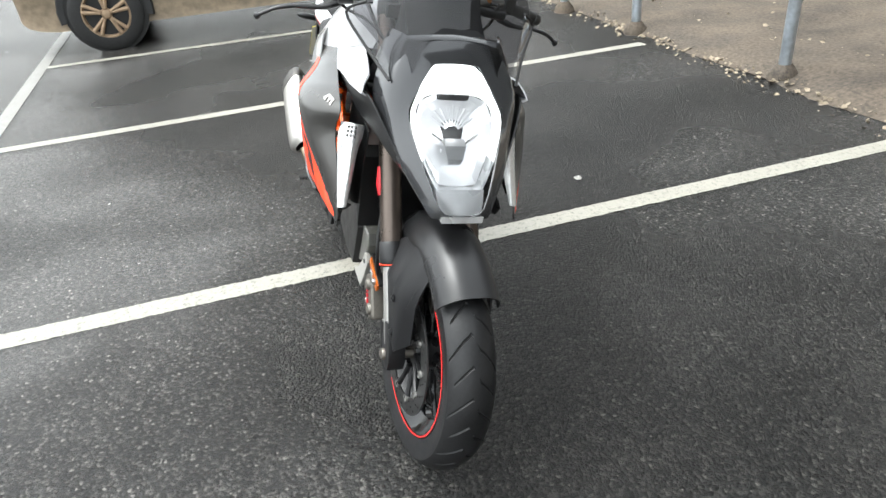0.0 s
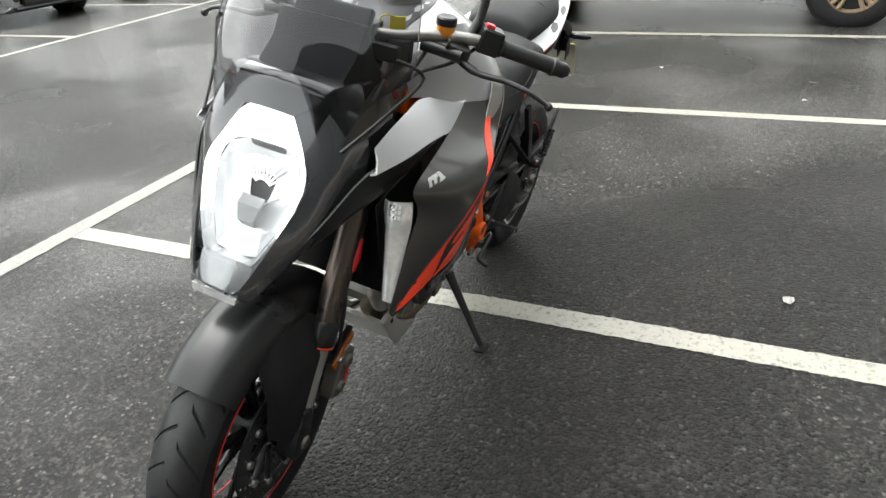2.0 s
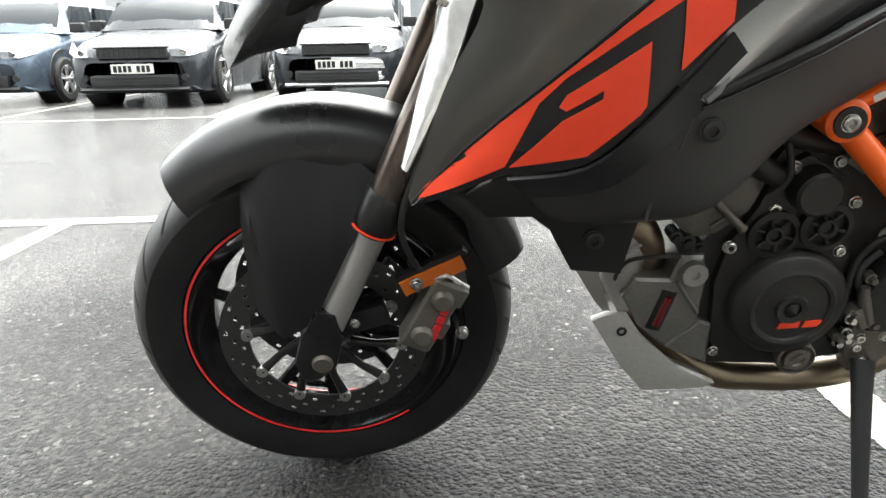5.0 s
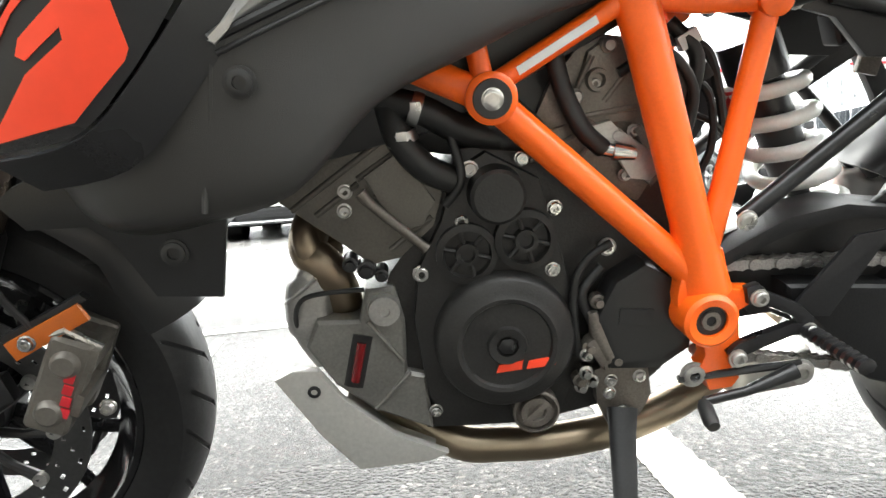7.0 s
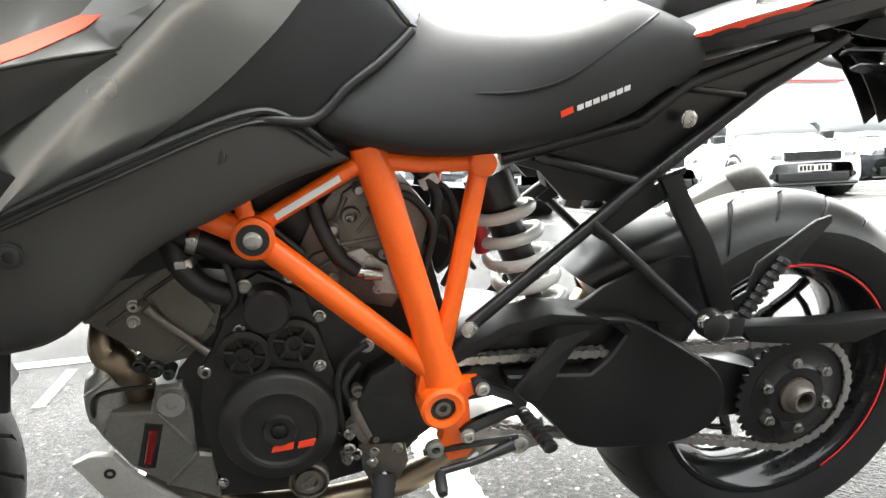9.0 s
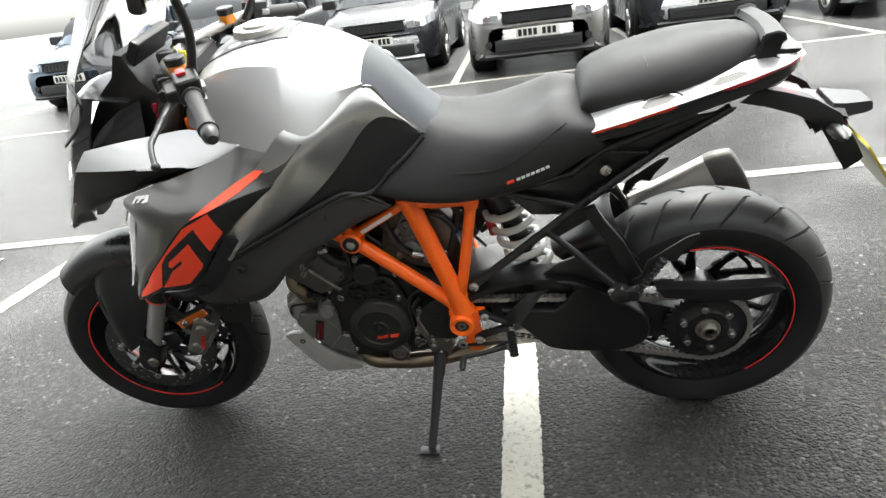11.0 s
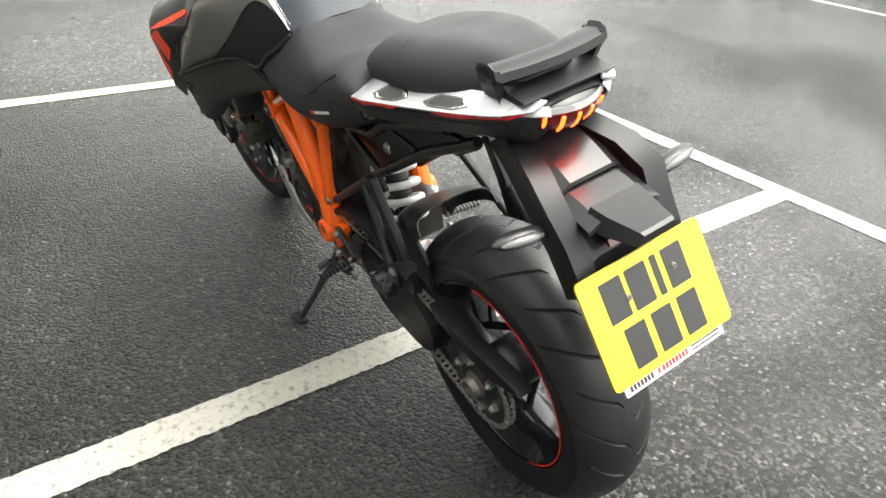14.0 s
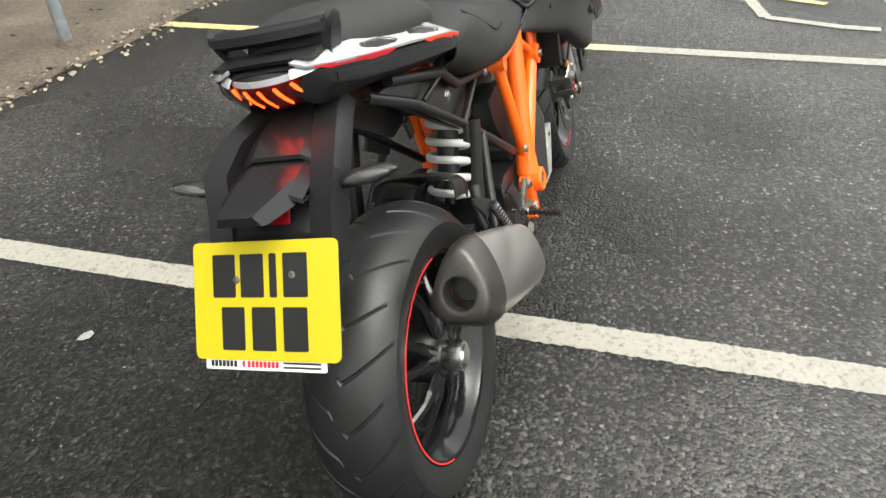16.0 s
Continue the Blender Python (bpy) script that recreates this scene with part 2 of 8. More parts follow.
# ---- ground, markings, verge ----
def asphalt():
    """Worn damp asphalt: dark binder, paler stones, shallow pits, damp patches that shine."""
    m = bpy.data.materials.new("damp_asphalt")
    m.use_nodes = True
    n, l = m.node_tree.nodes, m.node_tree.links
    p = n["Principled BSDF"]
    tc = n.new("ShaderNodeTexCoord")
    stones = n.new("ShaderNodeTexVoronoi")
    stones.inputs["Scale"].default_value = 105
    p.inputs["Specular IOR Level"].default_value = 0.44
    small = n.new("ShaderNodeTexNoise")
    small.inputs["Scale"].default_value, small.inputs["Detail"].default_value = 260, 3
    mid = n.new("ShaderNodeTexNoise")
    mid.inputs["Scale"].default_value, mid.inputs["Detail"].default_value = 1.6, 6
    wet = n.new("ShaderNodeTexNoise")
    wet.inputs["Scale"].default_value, wet.inputs["Detail"].default_value = 0.45, 5
    for t in (stones, small, mid, wet):
        l.new(tc.outputs["Object"], t.inputs["Vector"])
    col = n.new("ShaderNodeValToRGB")
    e = col.color_ramp.elements
    e[0].position, e[0].color = 0.0, (0.009, 0.009, 0.009, 1)
    e[1].position, e[1].color = 1.0, (0.20, 0.19, 0.175, 1)
    k = e.new(0.55)
    k.color = (0.031, 0.030, 0.029, 1)
    k = e.new(0.86)
    k.color = (0.074, 0.071, 0.066, 1)
    l.new(stones.outputs["Color"], col.inputs[0])
    shade = n.new("ShaderNodeMix")
    shade.data_type, shade.blend_type = "RGBA", "MULTIPLY"
    shade.inputs[0].default_value = 1.0
    tone = n.new("ShaderNodeMapRange")
    tone.inputs[1].default_value, tone.inputs[2].default_value, tone.inputs[3].default_value, tone.inputs[4].default_value = 0.3, 0.7, 0.75, 1.3
    l.new(mid.outputs["Fac"], tone.inputs[0])
    l.new(col.outputs[0], shade.inputs[6])
    l.new(tone.outputs[0], shade.inputs[7])
    l.new(shade.outputs[2], p.inputs["Base Color"])
    rough = n.new("ShaderNodeMapRange")
    rough.inputs[1].default_value, rough.inputs[2].default_value, rough.inputs[3].default_value, rough.inputs[4].default_value = 0.4, 0.66, 0.36, 0.14
    aisle = n.new("ShaderNodeMapRange")
    aisle.inputs[1].default_value, aisle.inputs[2].default_value, aisle.inputs[3].default_value, aisle.inputs[4].default_value = 0.3, 1.8, 0.0, 0.17
    lean = n.new("ShaderNodeVectorMath")
    lean.operation = "DOT_PRODUCT"
    lean.inputs[1].default_value = (-0.1, -0.8, 0)
    l.new(tc.outputs["Object"], lean.inputs[0])
    l.new(lean.outputs["Value"], aisle.inputs[0])
    pool = n.new("ShaderNodeMath")
    l.new(wet.outputs["Fac"], pool.inputs[0])
    l.new(aisle.outputs[0], pool.inputs[1])
    l.new(pool.outputs[0], rough.inputs[0])
    l.new(rough.outputs[0], p.inputs["Roughness"])
    film = n.new("ShaderNodeMapRange")
    film.inputs[1].default_value, film.inputs[2].default_value, film.inputs[3].default_value, film.inputs[4].default_value = 0.42, 0.68, 1.0, 0.4
    l.new(pool.outputs[0], film.inputs[0])
    h = n.new("ShaderNodeMath")
    h.operation = "MULTIPLY_ADD"
    h.inputs[1].default_value = -1.2
    l.new(stones.outputs["Distance"], h.inputs[0])
    l.new(small.outputs["Fac"], h.inputs[2])
    b = n.new("ShaderNodeBump")
    b.inputs["Distance"].default_value = 0.026
    l.new(film.outputs[0], b.inputs["Strength"])
    l.new(h.outputs[0], b.inputs["Height"])
    l.new(b.outputs[0], p.inputs["Normal"])
    return m


def worn_paint(name, colour):
    """Road paint that has worn through to the asphalt in spots."""
    m = mat(name, colour, 0.5, vary=0.12, grain=90, patch=5, bump=0.5)
    n, l = m.node_tree.nodes, m.node_tree.links
    tc = n.new("ShaderNodeTexCoord")
    nz = n.new("ShaderNodeTexNoise")
    nz.inputs["Scale"].default_value, nz.inputs["Detail"].default_value, nz.inputs["Roughness"].default_value = 42, 9, 0.8
    l.new(tc.outputs["Object"], nz.inputs["Vector"])
    rp = n.new("ShaderNodeValToRGB")
    rp.color_ramp.elements[0].position, rp.color_ramp.elements[1].position = 0.385, 0.475
    l.new(nz.outputs["Fac"], rp.inputs[0])
    mx = n.new("ShaderNodeMix")
    mx.data_type = "RGBA"
    mx.inputs[6].default_value = (0.11, 0.105, 0.095, 1)
    p = n["Principled BSDF"]
    l.new(p.inputs["Base Color"].links[0].from_socket, mx.inputs[7])
    l.new(rp.outputs[0], mx.inputs[0])
    l.new(mx.outputs[2], p.inputs["Base Color"])
    return m


PAINT = worn_paint("worn_white_road_paint", (0.265, 0.253, 0.218))
AISLEPAINT = worn_paint("well_worn_road_paint", (0.185, 0.18, 0.165))
YPAINT = worn_paint("worn_yellow_road_paint", (0.42, 0.36, 0.16))
FAINT = mat("faded_road_paint", (0.06, 0.06, 0.057), 0.72, vary=0.5, grain=60, patch=8, bump=0.4)
bm = bmesh.new()
bm.faces.new([bm.verts.new(p) for p in ((-400, -400, 0), (400, -400, 0), (400, 400, 0), (-400, 400, 0))])
tagged(part("ground", bm, asphalt(), None, "damp dark asphalt car park surface"), category="ground", kind="structure")
lines = tagged(new("road_marking"), "worn painted parking bay lines", "road marking", kind="structure")


def paint_line(a, b, w=0.1, material=PAINT, seed=1, z=0.0018):
    """A painted stripe with ragged edges."""
    rnd = random.Random(seed)
    a, b = V(*a, 0), V(*b, 0)
    d = (b - a).normalized()
    nn = V(-d.y, d.x, 0)
    n = max(2, int((b - a).length / 0.012))
    bm = bmesh.new()
    prev = None
    for k in range(n + 1):
        c = a.lerp(b, k / n)
        p, q = c + nn * (w / 2 + rnd.uniform(-0.0035, 0.0025)), c - nn * (w / 2 + rnd.uniform(-0.0035, 0.0025))
        cur = [bm.verts.new((p.x, p.y, z)), bm.verts.new((q.x, q.y, z))]
        if prev:
            bm.faces.new((prev[0], prev[1], cur[1], cur[0]))
        prev = cur
    return part("painted_line", bm, material, lines)


paint_line((0.533, -1.88), (0.42, 2.85), 0.105, seed=1)
PALE = worn_paint("yellowed_white_road_paint", (0.38, 0.35, 0.23))
paint_line((2.94, -1.75), (2.94, -0.2), 0.1, seed=2)
paint_line((2.94, -0.2), (2.94, 1.0), 0.1, PALE, seed=11)
paint_line((2.94, 1.0), (2.94, 2.97), 0.1, YPAINT, seed=3)
paint_line((-1.85, -2.03), (-1.99, 2.724), 0.1, seed=4)
paint_line((-4.245, -2.17), (-4.283, 2.54), 0.1, seed=5)
paint_line((-6.65, -2.25), (-6.68, 2.4), 0.1, seed=6)
paint_line((5.35, -1.62), (5.35, 3.0), 0.1, seed=7)
paint_line((-12, -2.62), (9, -1.43), 0.11, AISLEPAINT, seed=8, z=0.003)
paint_line((-13, -7.75), (10, -5.75), 0.1, seed=9)
for k, x in enumerate((8.55, 6.15, 3.75, 1.40, -1.08, -3.5, -5.9, -8.3, -10.7)):
    y = -6.62 + 0.087 * x
    paint_line((x, y - 0.06), (x + 0.12, y - 4.6), 0.1, seed=20 + k)
paint_line((1.66, -1.22), (1.70, -1.70), 0.045, FAINT, seed=41)
for k, (a, b) in enumerate((((4.12, -0.55), (4.05, -0.85)), ((4.05, -0.85), (3.66, -0.92)), ((3.66, -0.92), (3.52, -1.34)), ((3.52, -1.34), (3.50, -1.52)), ((4.25, -0.7), (4.0, -1.3)))):
    paint_line(a, b, 0.075, YPAINT if k == 4 else PAINT, seed=50 + k, z=0.0018 + 0.0007 * k)

SOIL = mat("leaf_litter_soil", (0.055, 0.042, 0.031), 0.85, vary=0.5, grain=45, patch=2.5, bump=0.9, second=(0.12, 0.095, 0.07))
bm = bmesh.new()
nx, ny = 170, 26
vs = []
for i in range(nx + 1):
    row = []
    for j in range(ny + 1):
        x = -14 + 24 * i / nx
        y = 2.86 + 0.012 * (x + 1) + 2.6 * (j / ny) ** 1.5 + 0.05 * noise.noise(Vector((x * 1.7, j, 0)))
        z = 0.002 + 0.075 * min(1, j / 6) + 0.03 * noise.noise(Vector((x * 3, y * 3, 2))) * min(1, j / 2) + 0.012 * noise.noise(Vector((x * 17, y * 17, 5))) * min(1, j / 2)
        row.append(bm.verts.new((x, y, max(0.001, z))))
    vs.append(row)
for i in range(nx):
    for j in range(ny):
        bm.faces.new((vs[i][j], vs[i + 1][j], vs[i + 1][j + 1], vs[i][j + 1]))
tagged(part("verge", bm, SOIL, None, "brown leaf-littered soil verge beside the bays", smooth=60), category="verge", kind="structure")
rnd = random.Random(11)
bm = bmesh.new()
for k in range(2600):
    x = rnd.uniform(-6.5, 4.5)
    y = 2.80 + 0.012 * x + abs(rnd.gauss(0, 0.35)) - (0.12 if rnd.random() < 0.25 else 0)
    z = 0.004 if y < 2.86 else min(0.1, 0.012 + (y - 2.86) * 0.1)
    r = rnd.uniform(0.006, 0.024)
    a = rnd.uniform(0, 6.3)
    t = rnd.uniform(-0.5, 0.5)
    ps = [V(r * math.cos(a + q) * w, r * math.sin(a + q) * w, r * 0.4 * math.sin(q + t)) for q, w in ((0, 1), (1.3, 0.6), (2.6, 0.9), (3.9, 0.7), (5.1, 0.55))]
    bm.faces.new([bm.verts.new(V(x, y, z + 0.008) + p) for p in ps])
tagged(part("leaf_litter", bm, mat("dead_leaves", (0.2, 0.15, 0.09), 0.8, vary=0.6, grain=9, patch=4, second=(0.36, 0.30, 0.22)), None, "dry brown leaves and grit on the verge", smooth=0), category="leaves", kind="stuff")
# scattered pale flakes on the asphalt
SCRAPPAPER = mat("damp_paper", (0.24, 0.235, 0.22), 0.75, vary=0.2, grain=60)
for k, (x, y, s) in enumerate(((0.127, 1.149, 0.033), (-2.303, 1.167, 0.032), (-3.0, 0.2, 0.03), (3.3, 1.6, 0.03), (1.3, 2.2, 0.014), (2.1, 2.0, 0.012), (-0.6, -1.1, 0.012))):
    bm = bmesh.new()
    rr = random.Random(k)
    rim = [(x + s * rr.uniform(0.35, 1) * math.cos(a), y + s * rr.uniform(0.3, 0.8) * math.sin(a), 0.005 + rr.uniform(0, 0.006)) for a in (0, 0.9, 1.7, 2.6, 3.5, 4.4, 5.4)]
    c = bm.verts.new((x, y, 0.012))
    vv = [bm.verts.new(p) for p in rim]
    for i in range(len(vv)):
        bm.faces.new((c, vv[i], vv[(i + 1) % len(vv)]))
    tagged(part("paper_scrap", bm, SCRAPPAPER, None, "small pale paper scrap lying on asphalt", smooth=0), category="litter", group="scraps on the asphalt")
bm = bmesh.new()
rnd = random.Random(5)
for k in range(1500):
    x, y = rnd.uniform(-1.6, 3.2), rnd.uniform(-1.6, 2.7)
    r = rnd.uniform(0.0015, 0.0042)
    a = rnd.uniform(0, 6.3)
    z0 = 0.0005
    base = [bm.verts.new((x + r * math.cos(a + q), y + r * math.sin(a + q), z0)) for q in (0, 1.5, 3.1, 4.7)]
    topv = bm.verts.new((x, y, z0 + r * 0.9))
    for i in range(4):
        bm.faces.new((base[i], base[(i + 1) % 4], topv))
tagged(part("grit", bm, mat("pale_grit", (0.15, 0.142, 0.13), 0.7, vary=0.5, grain=40), None, "pale loose grit on the asphalt", smooth=0), category="grit", kind="stuff")

# hoop barriers on the verge
GALV = mat("galvanised_steel", (0.42, 0.46, 0.5), 0.42, metal=0.75, vary=0.2, grain=30, patch=12, bump=0.08)


def hoop(x0, y0, x1, y1, h=0.62):
    root = thing("hoop_barrier", "galvanised steel hoop barrier standing on the verge", "barrier", group="hoop barriers")
    d = V(x1 - x0, y1 - y0, 0)
    u = d.normalized()
    r = 0.16
    pts = [V(x0, y0, -0.02), V(x0, y0, h - r)]
    for k in range(1, 7):
        a = math.pi / 2 * k / 6
        pts.append(V(x0, y0, h - r) + u * (r - r * math.cos(a)) + V(0, 0, r * math.sin(a)))
    for k in range(7):
        a = math.pi / 2 * k / 6
        pts.append(V(x1, y1, h - r) - u * (r - r * math.sin(a)) + V(0, 0, r * math.cos(a)))
    pts.append(V(x1, y1, -0.02))
    bm = bmesh.new()
    tube(bm, pts, 0.038, 18)
    part("hoop", bm, GALV, root, smooth=60)
    for x, y in ((x0, y0), (x1, y1)):
        b2 = bmesh.new()
        lathe(b2, [(0.04, 0.1), (0.055, 0.09), (0.09, 0.04), (0.1, 0.0)], (x, y, 0.0), axis="z", seg=18)
        part("footing", b2, SOIL, root)
    return root


hoop(-0.70, 2.97, 2.28, 3.12)
hoop(-3.50, 2.74, -2.33, 2.85)
hoop(-6.6, 2.62, -4.6, 2.70)
hoop(3.9, 3.2, 6.4, 3.3)

# added wall behind the pavement, tall and dark to block the +y sky
bm = bmesh.new()
box(bm, (-2, 10.2, 5.0), (46, 0.4, 10.0), None, 0.02)
tagged(part("sky_block_north", bm, mat("dark_sky_block", (0.06, 0.06, 0.057), 0.8, vary=0.2, grain=3, patch=0.5, bump=0.3), None, "added tall dark wall behind the pavement that blocks the sky"), category="wall", kind="structure")
# unseen wall added at +x so the asphalt mirrors less sky there
bm = bmesh.new()
box(bm, (13.5, 5.5, 4.5), (0.4, 9.4, 9.0), None, 0.02)
tagged(part("sky_block_east", bm, bpy.data.materials["dark_sky_block"], None, "added unseen dark wall that blocks low sky to the east"), category="wall", kind="structure")
# low wall and path behind the verge
CONC = mat("pale_concrete", (0.42, 0.39, 0.33), 0.8, vary=0.15, grain=40, bump=0.3)
bm = bmesh.new()
box(bm, (-2, 5.555, 0.085), (26, 0.20, 0.17), None, 0.01)
kerb = tagged(part("kerb_wall", bm, CONC, None, "low dark brick edging behind the verge"), category="edging", kind="structure")
bm = bmesh.new()
box(bm, (-2, 7.2, 0.03), (26, 3.0, 0.06), None, 0.005)
tagged(part("pavement", bm, CONC, None, "pale concrete pavement behind the verge"), category="pavement", kind="structure")

# ---- parked cars ----
GLASSDARK = mat("car_glass", (0.02, 0.024, 0.028), 0.06, vary=0.1, rvary=0.02, spec=0.3)
CARRUBBER = mat("car_tyre", (0.02, 0.02, 0.02), 0.7, vary=0.3, grain=60)
ALLOY = mat("silver_alloy_wheel", (0.5, 0.5, 0.5), 0.3, metal=0.8, vary=0.1)
DIRTYALLOY = mat("muddy_alloy_wheel", (0.36, 0.26, 0.17), 0.6, metal=0.3, vary=0.25, grain=30)
HEADLENS = mat("car_headlamp", (0.55, 0.57, 0.6), 0.1, metal=0.6, vary=0.3, grain=30, coat=0.6)
CARTRIM = mat("car_black_trim", (0.02, 0.02, 0.021), 0.5, vary=0.2)
NPWHITE = mat("white_plate", (0.75, 0.75, 0.7), 0.4, vary=0.04)


def car(name, label, x, yfront, turn, paint, length=4.1, width=1.74, height=1.45, wheel_r=0.31, alloy=ALLOY, trim=CARTRIM, chrome=False, high=0.0, lower=None):
    """A hatchback whose nose looks along its own +x; the root lies on the ground under the nose."""
    root = thing(name, label, "car", Matrix.Translation((x, yfront, 0)) @ Matrix.Rotation(radians(turn), 4, "Z"), group="parked cars")
    L, W, H = length, width / 2, height
    g = 0.17 + high
    sec = []
    for f, w, lo, belt, top in ((0.0, 0.72, g + 0.10, 0.52, 0.56), (0.012, 0.86, g + 0.03, 0.60, 0.66), (0.04, 0.95, g, 0.68, 0.74), (0.10, 0.99, g, 0.76, 0.84), (0.2, 1.0, g, 0.84, 0.93), (0.27, 1.0, g, 0.90, 0.97),
                                (0.4, 1.0, g, 0.93, 0.99), (0.6, 1.0, g, 0.95, 1.0), (0.8, 1.0, g, 0.97, 1.02), (0.93, 0.98, g, 0.98, 1.04), (0.985, 0.93, g + 0.05, 0.95, 1.02), (1.0, 0.85, g + 0.12, 0.90, 0.96)):
        belt, top = belt + high, top + high
        x0 = -L * f
        sec.append((x0, [(0, top), (W * w * 0.6, top - 0.01), (W * w * 0.9, (belt + top) / 2), (W * w, belt - 0.08), (W * w * 1.01, belt - 0.3), (W * w * 0.97, lo + 0.06), (W * w * 0.9, lo), (0.0, lo)]))
    rows = []
    for x0, half in sec:
        rows.append([(x0, -h[0], h[1]) for h in half[::-1]] + [(x0, h[0], h[1]) for h in half[1:]])
    part("body", sheet(grid_spline(rows, 2, 2), 0.0, 0), paint, root, smooth=40)
    # cabin
    sec = []
    for f, w, lo, top in ((0.235, 0.90, 0.93, 0.95), (0.36, 0.84, 0.93, H - 0.06), (0.45, 0.80, 0.93, H), (0.65, 0.80, 0.95, H), (0.86, 0.80, 0.95, H - 0.07), (0.965, 0.84, 0.97, 1.05)):
        x0 = -L * f
        lo, top = lo + high, top + high * 0.5
        sec.append([(x0, W * y * w * 1.0, z) for y, z in ((-1.08, lo), (-0.98, lo + (top - lo) * 0.55), (-0.82, lo + (top - lo) * 0.94), (-0.5, top), (0, top + 0.015), (0.5, top), (0.82, lo + (top - lo) * 0.94), (0.98, lo + (top - lo) * 0.55), (1.08, lo))])
    part("cabin", sheet(grid_spline(sec, 2, 2), 0.0, 0), paint, root, smooth=40)
    rows = [[(-L * 0.245, W * 0.84 * q, 0.955 + high - 0.03 * q * q + 0.012) for q in (-1, -0.5, 0, 0.5, 1)], [(-L * 0.30, W * 0.80 * q, 0.95 + high + (H - 0.95) * 0.55 - 0.03 * q * q + 0.012) for q in (-1, -0.5, 0, 0.5, 1)], [(-L * 0.365, W * 0.66 * q, H + high * 0.5 - 0.045 - 0.02 * q * q) for q in (-1, -0.5, 0, 0.5, 1)]]
    part("windscreen", sheet(grid_spline(rows, 2, 2), 0.006, 0), GLASSDARK, root, smooth=60)
    for s in (1, -1):
        for fa, fb in ((0.30, 0.50), (0.52, 0.70), (0.72, 0.86)):
            lo, hi = 0.985 + high, H + high * 0.5 - 0.12
            bm = bmesh.new()
            prism(bm, [(-L * (fa + 0.02), lo), (-L * fb, lo), (-L * fb, hi), (-L * max(fa + 0.02, 0.37), hi if fa < 0.7 else hi)], s * W * 0.80, s * W * 0.865, 0.006)
            part("side_window", bm, GLASSDARK, root)
        bm = bmesh.new()
        box(bm, (-L * 0.3, s * (W + 0.06), 1.02 + high), (0.12, 0.2, 0.14), None, 0.04, 3)
        part("door_mirror", bm, trim, root)
        # headlamp
        bm = bmesh.new()
        rows = [[(-0.015, s * W * 0.55, 0.70 + high), (-0.07, s * W * 0.78, 0.72 + high), (-0.30, s * W * 0.97, 0.80 + high)], [(-0.012, s * W * 0.55, 0.62 + high), (-0.05, s * W * 0.80, 0.62 + high), (-0.22, s * W * 0.99, 0.68 + high)]]
        rows = [[(a + 0.028, b * 1.005, c) for a, b, c in r] for r in rows]
        bm.free()
        lamp = part("headlamp", sheet(grid_spline(rows, 3, 2), 0.02, 0), HEADLENS, root, smooth=50)
        bm = bmesh.new()
        lathe(bm, [(0, 0.01), (0.035, 0.008), (0.045, -0.01), (0, -0.02)], (0.006, s * W * 0.72, 0.67 + high), axis="x", seg=16)
        part("lamp_bowl", bm, CHROME, lamp)
        bm = bmesh.new()
        lathe(bm, [(0, 0.012), (0.04, 0.01), (0.05, -0.02), (0, -0.02)], (0.0, s * W * 0.72, 0.36 + high), axis="x", seg=16)
        part("fog_lamp", bm, trim, root)
        for f in (0.19, 0.83):
            cx, cy = -L * f, s * (W - 0.055)
            bm = bmesh.new()
            lathe(bm, [(wheel_r * 0.62, 0.07), (wheel_r * 0.66, 0.1), (wheel_r * 0.9, 0.105), (wheel_r, 0.08), (wheel_r, -0.1), (wheel_r * 0.6, -0.1)], (cx, cy, wheel_r), seg=32)
            if s < 0:
                bmesh.ops.scale(bm, vec=(1, -1, 1), verts=bm.verts, space=Matrix.Translation((0, -cy, 0)))
                bmesh.ops.reverse_faces(bm, faces=bm.faces)
            wh = part("wheel", bm, CARRUBBER, root, smooth=40)
            bm = bmesh.new()
            lathe(bm, [(wheel_r * 0.66, 0.095), (wheel_r * 0.62, 0.1), (wheel_r * 0.58, 0.06), (wheel_r * 0.58, -0.05)], (cx, cy, wheel_r), seg=32)
            for k in range(5):
                for o in (-0.16, 0.16):
                    a = 2 * math.pi * k / 5 + 0.3
                    tube(bm, [(cx + 0.05 * math.cos(a + o * 0.6), cy + 0.085, wheel_r + 0.05 * math.sin(a + o * 0.6)), (cx + wheel_r * 0.62 * math.cos(a + o), cy + 0.085, wheel_r + wheel_r * 0.62 * math.sin(a + o))], [0.016, 0.021], 8)
            lathe(bm, [(0, 0.1), (0.03, 0.1), (0.045, 0.09), (0.055, 0.06)], (cx, cy, wheel_r), seg=16)
            if s < 0:
                bmesh.ops.scale(bm, vec=(1, -1, 1), verts=bm.verts, space=Matrix.Translation((0, -cy, 0)))
                bmesh.ops.reverse_faces(bm, faces=bm.faces)
            part("rim", bm, alloy, wh, smooth=40)
            bm = bmesh.new()
            rows = []
            for k in range(15):
                a = math.pi * (k / 14) * 1.12 - 0.19
                rows.append([(cx + r * math.cos(a), s * yy, wheel_r + 0.02 + r * math.sin(a)) for r, yy in ((wheel_r + 0.015, W - 0.18), (wheel_r + 0.03, W * 1.012), (wheel_r + 0.085, W * 1.014), (wheel_r + 0.10, W * 0.985))])
            bm.free()
            part("wheel_arch", sheet(rows, 0.004, 0), trim, root, smooth=40)
            # black disc on the closed body side, painting the shade of a wheel hollow
            bm = bmesh.new()
            lathe(bm, [(0, s * W * 1.004), (wheel_r + 0.04, s * W * 1.004), (wheel_r + 0.04, s * W * 0.7)], (cx, 0, wheel_r + 0.01), seg=28)
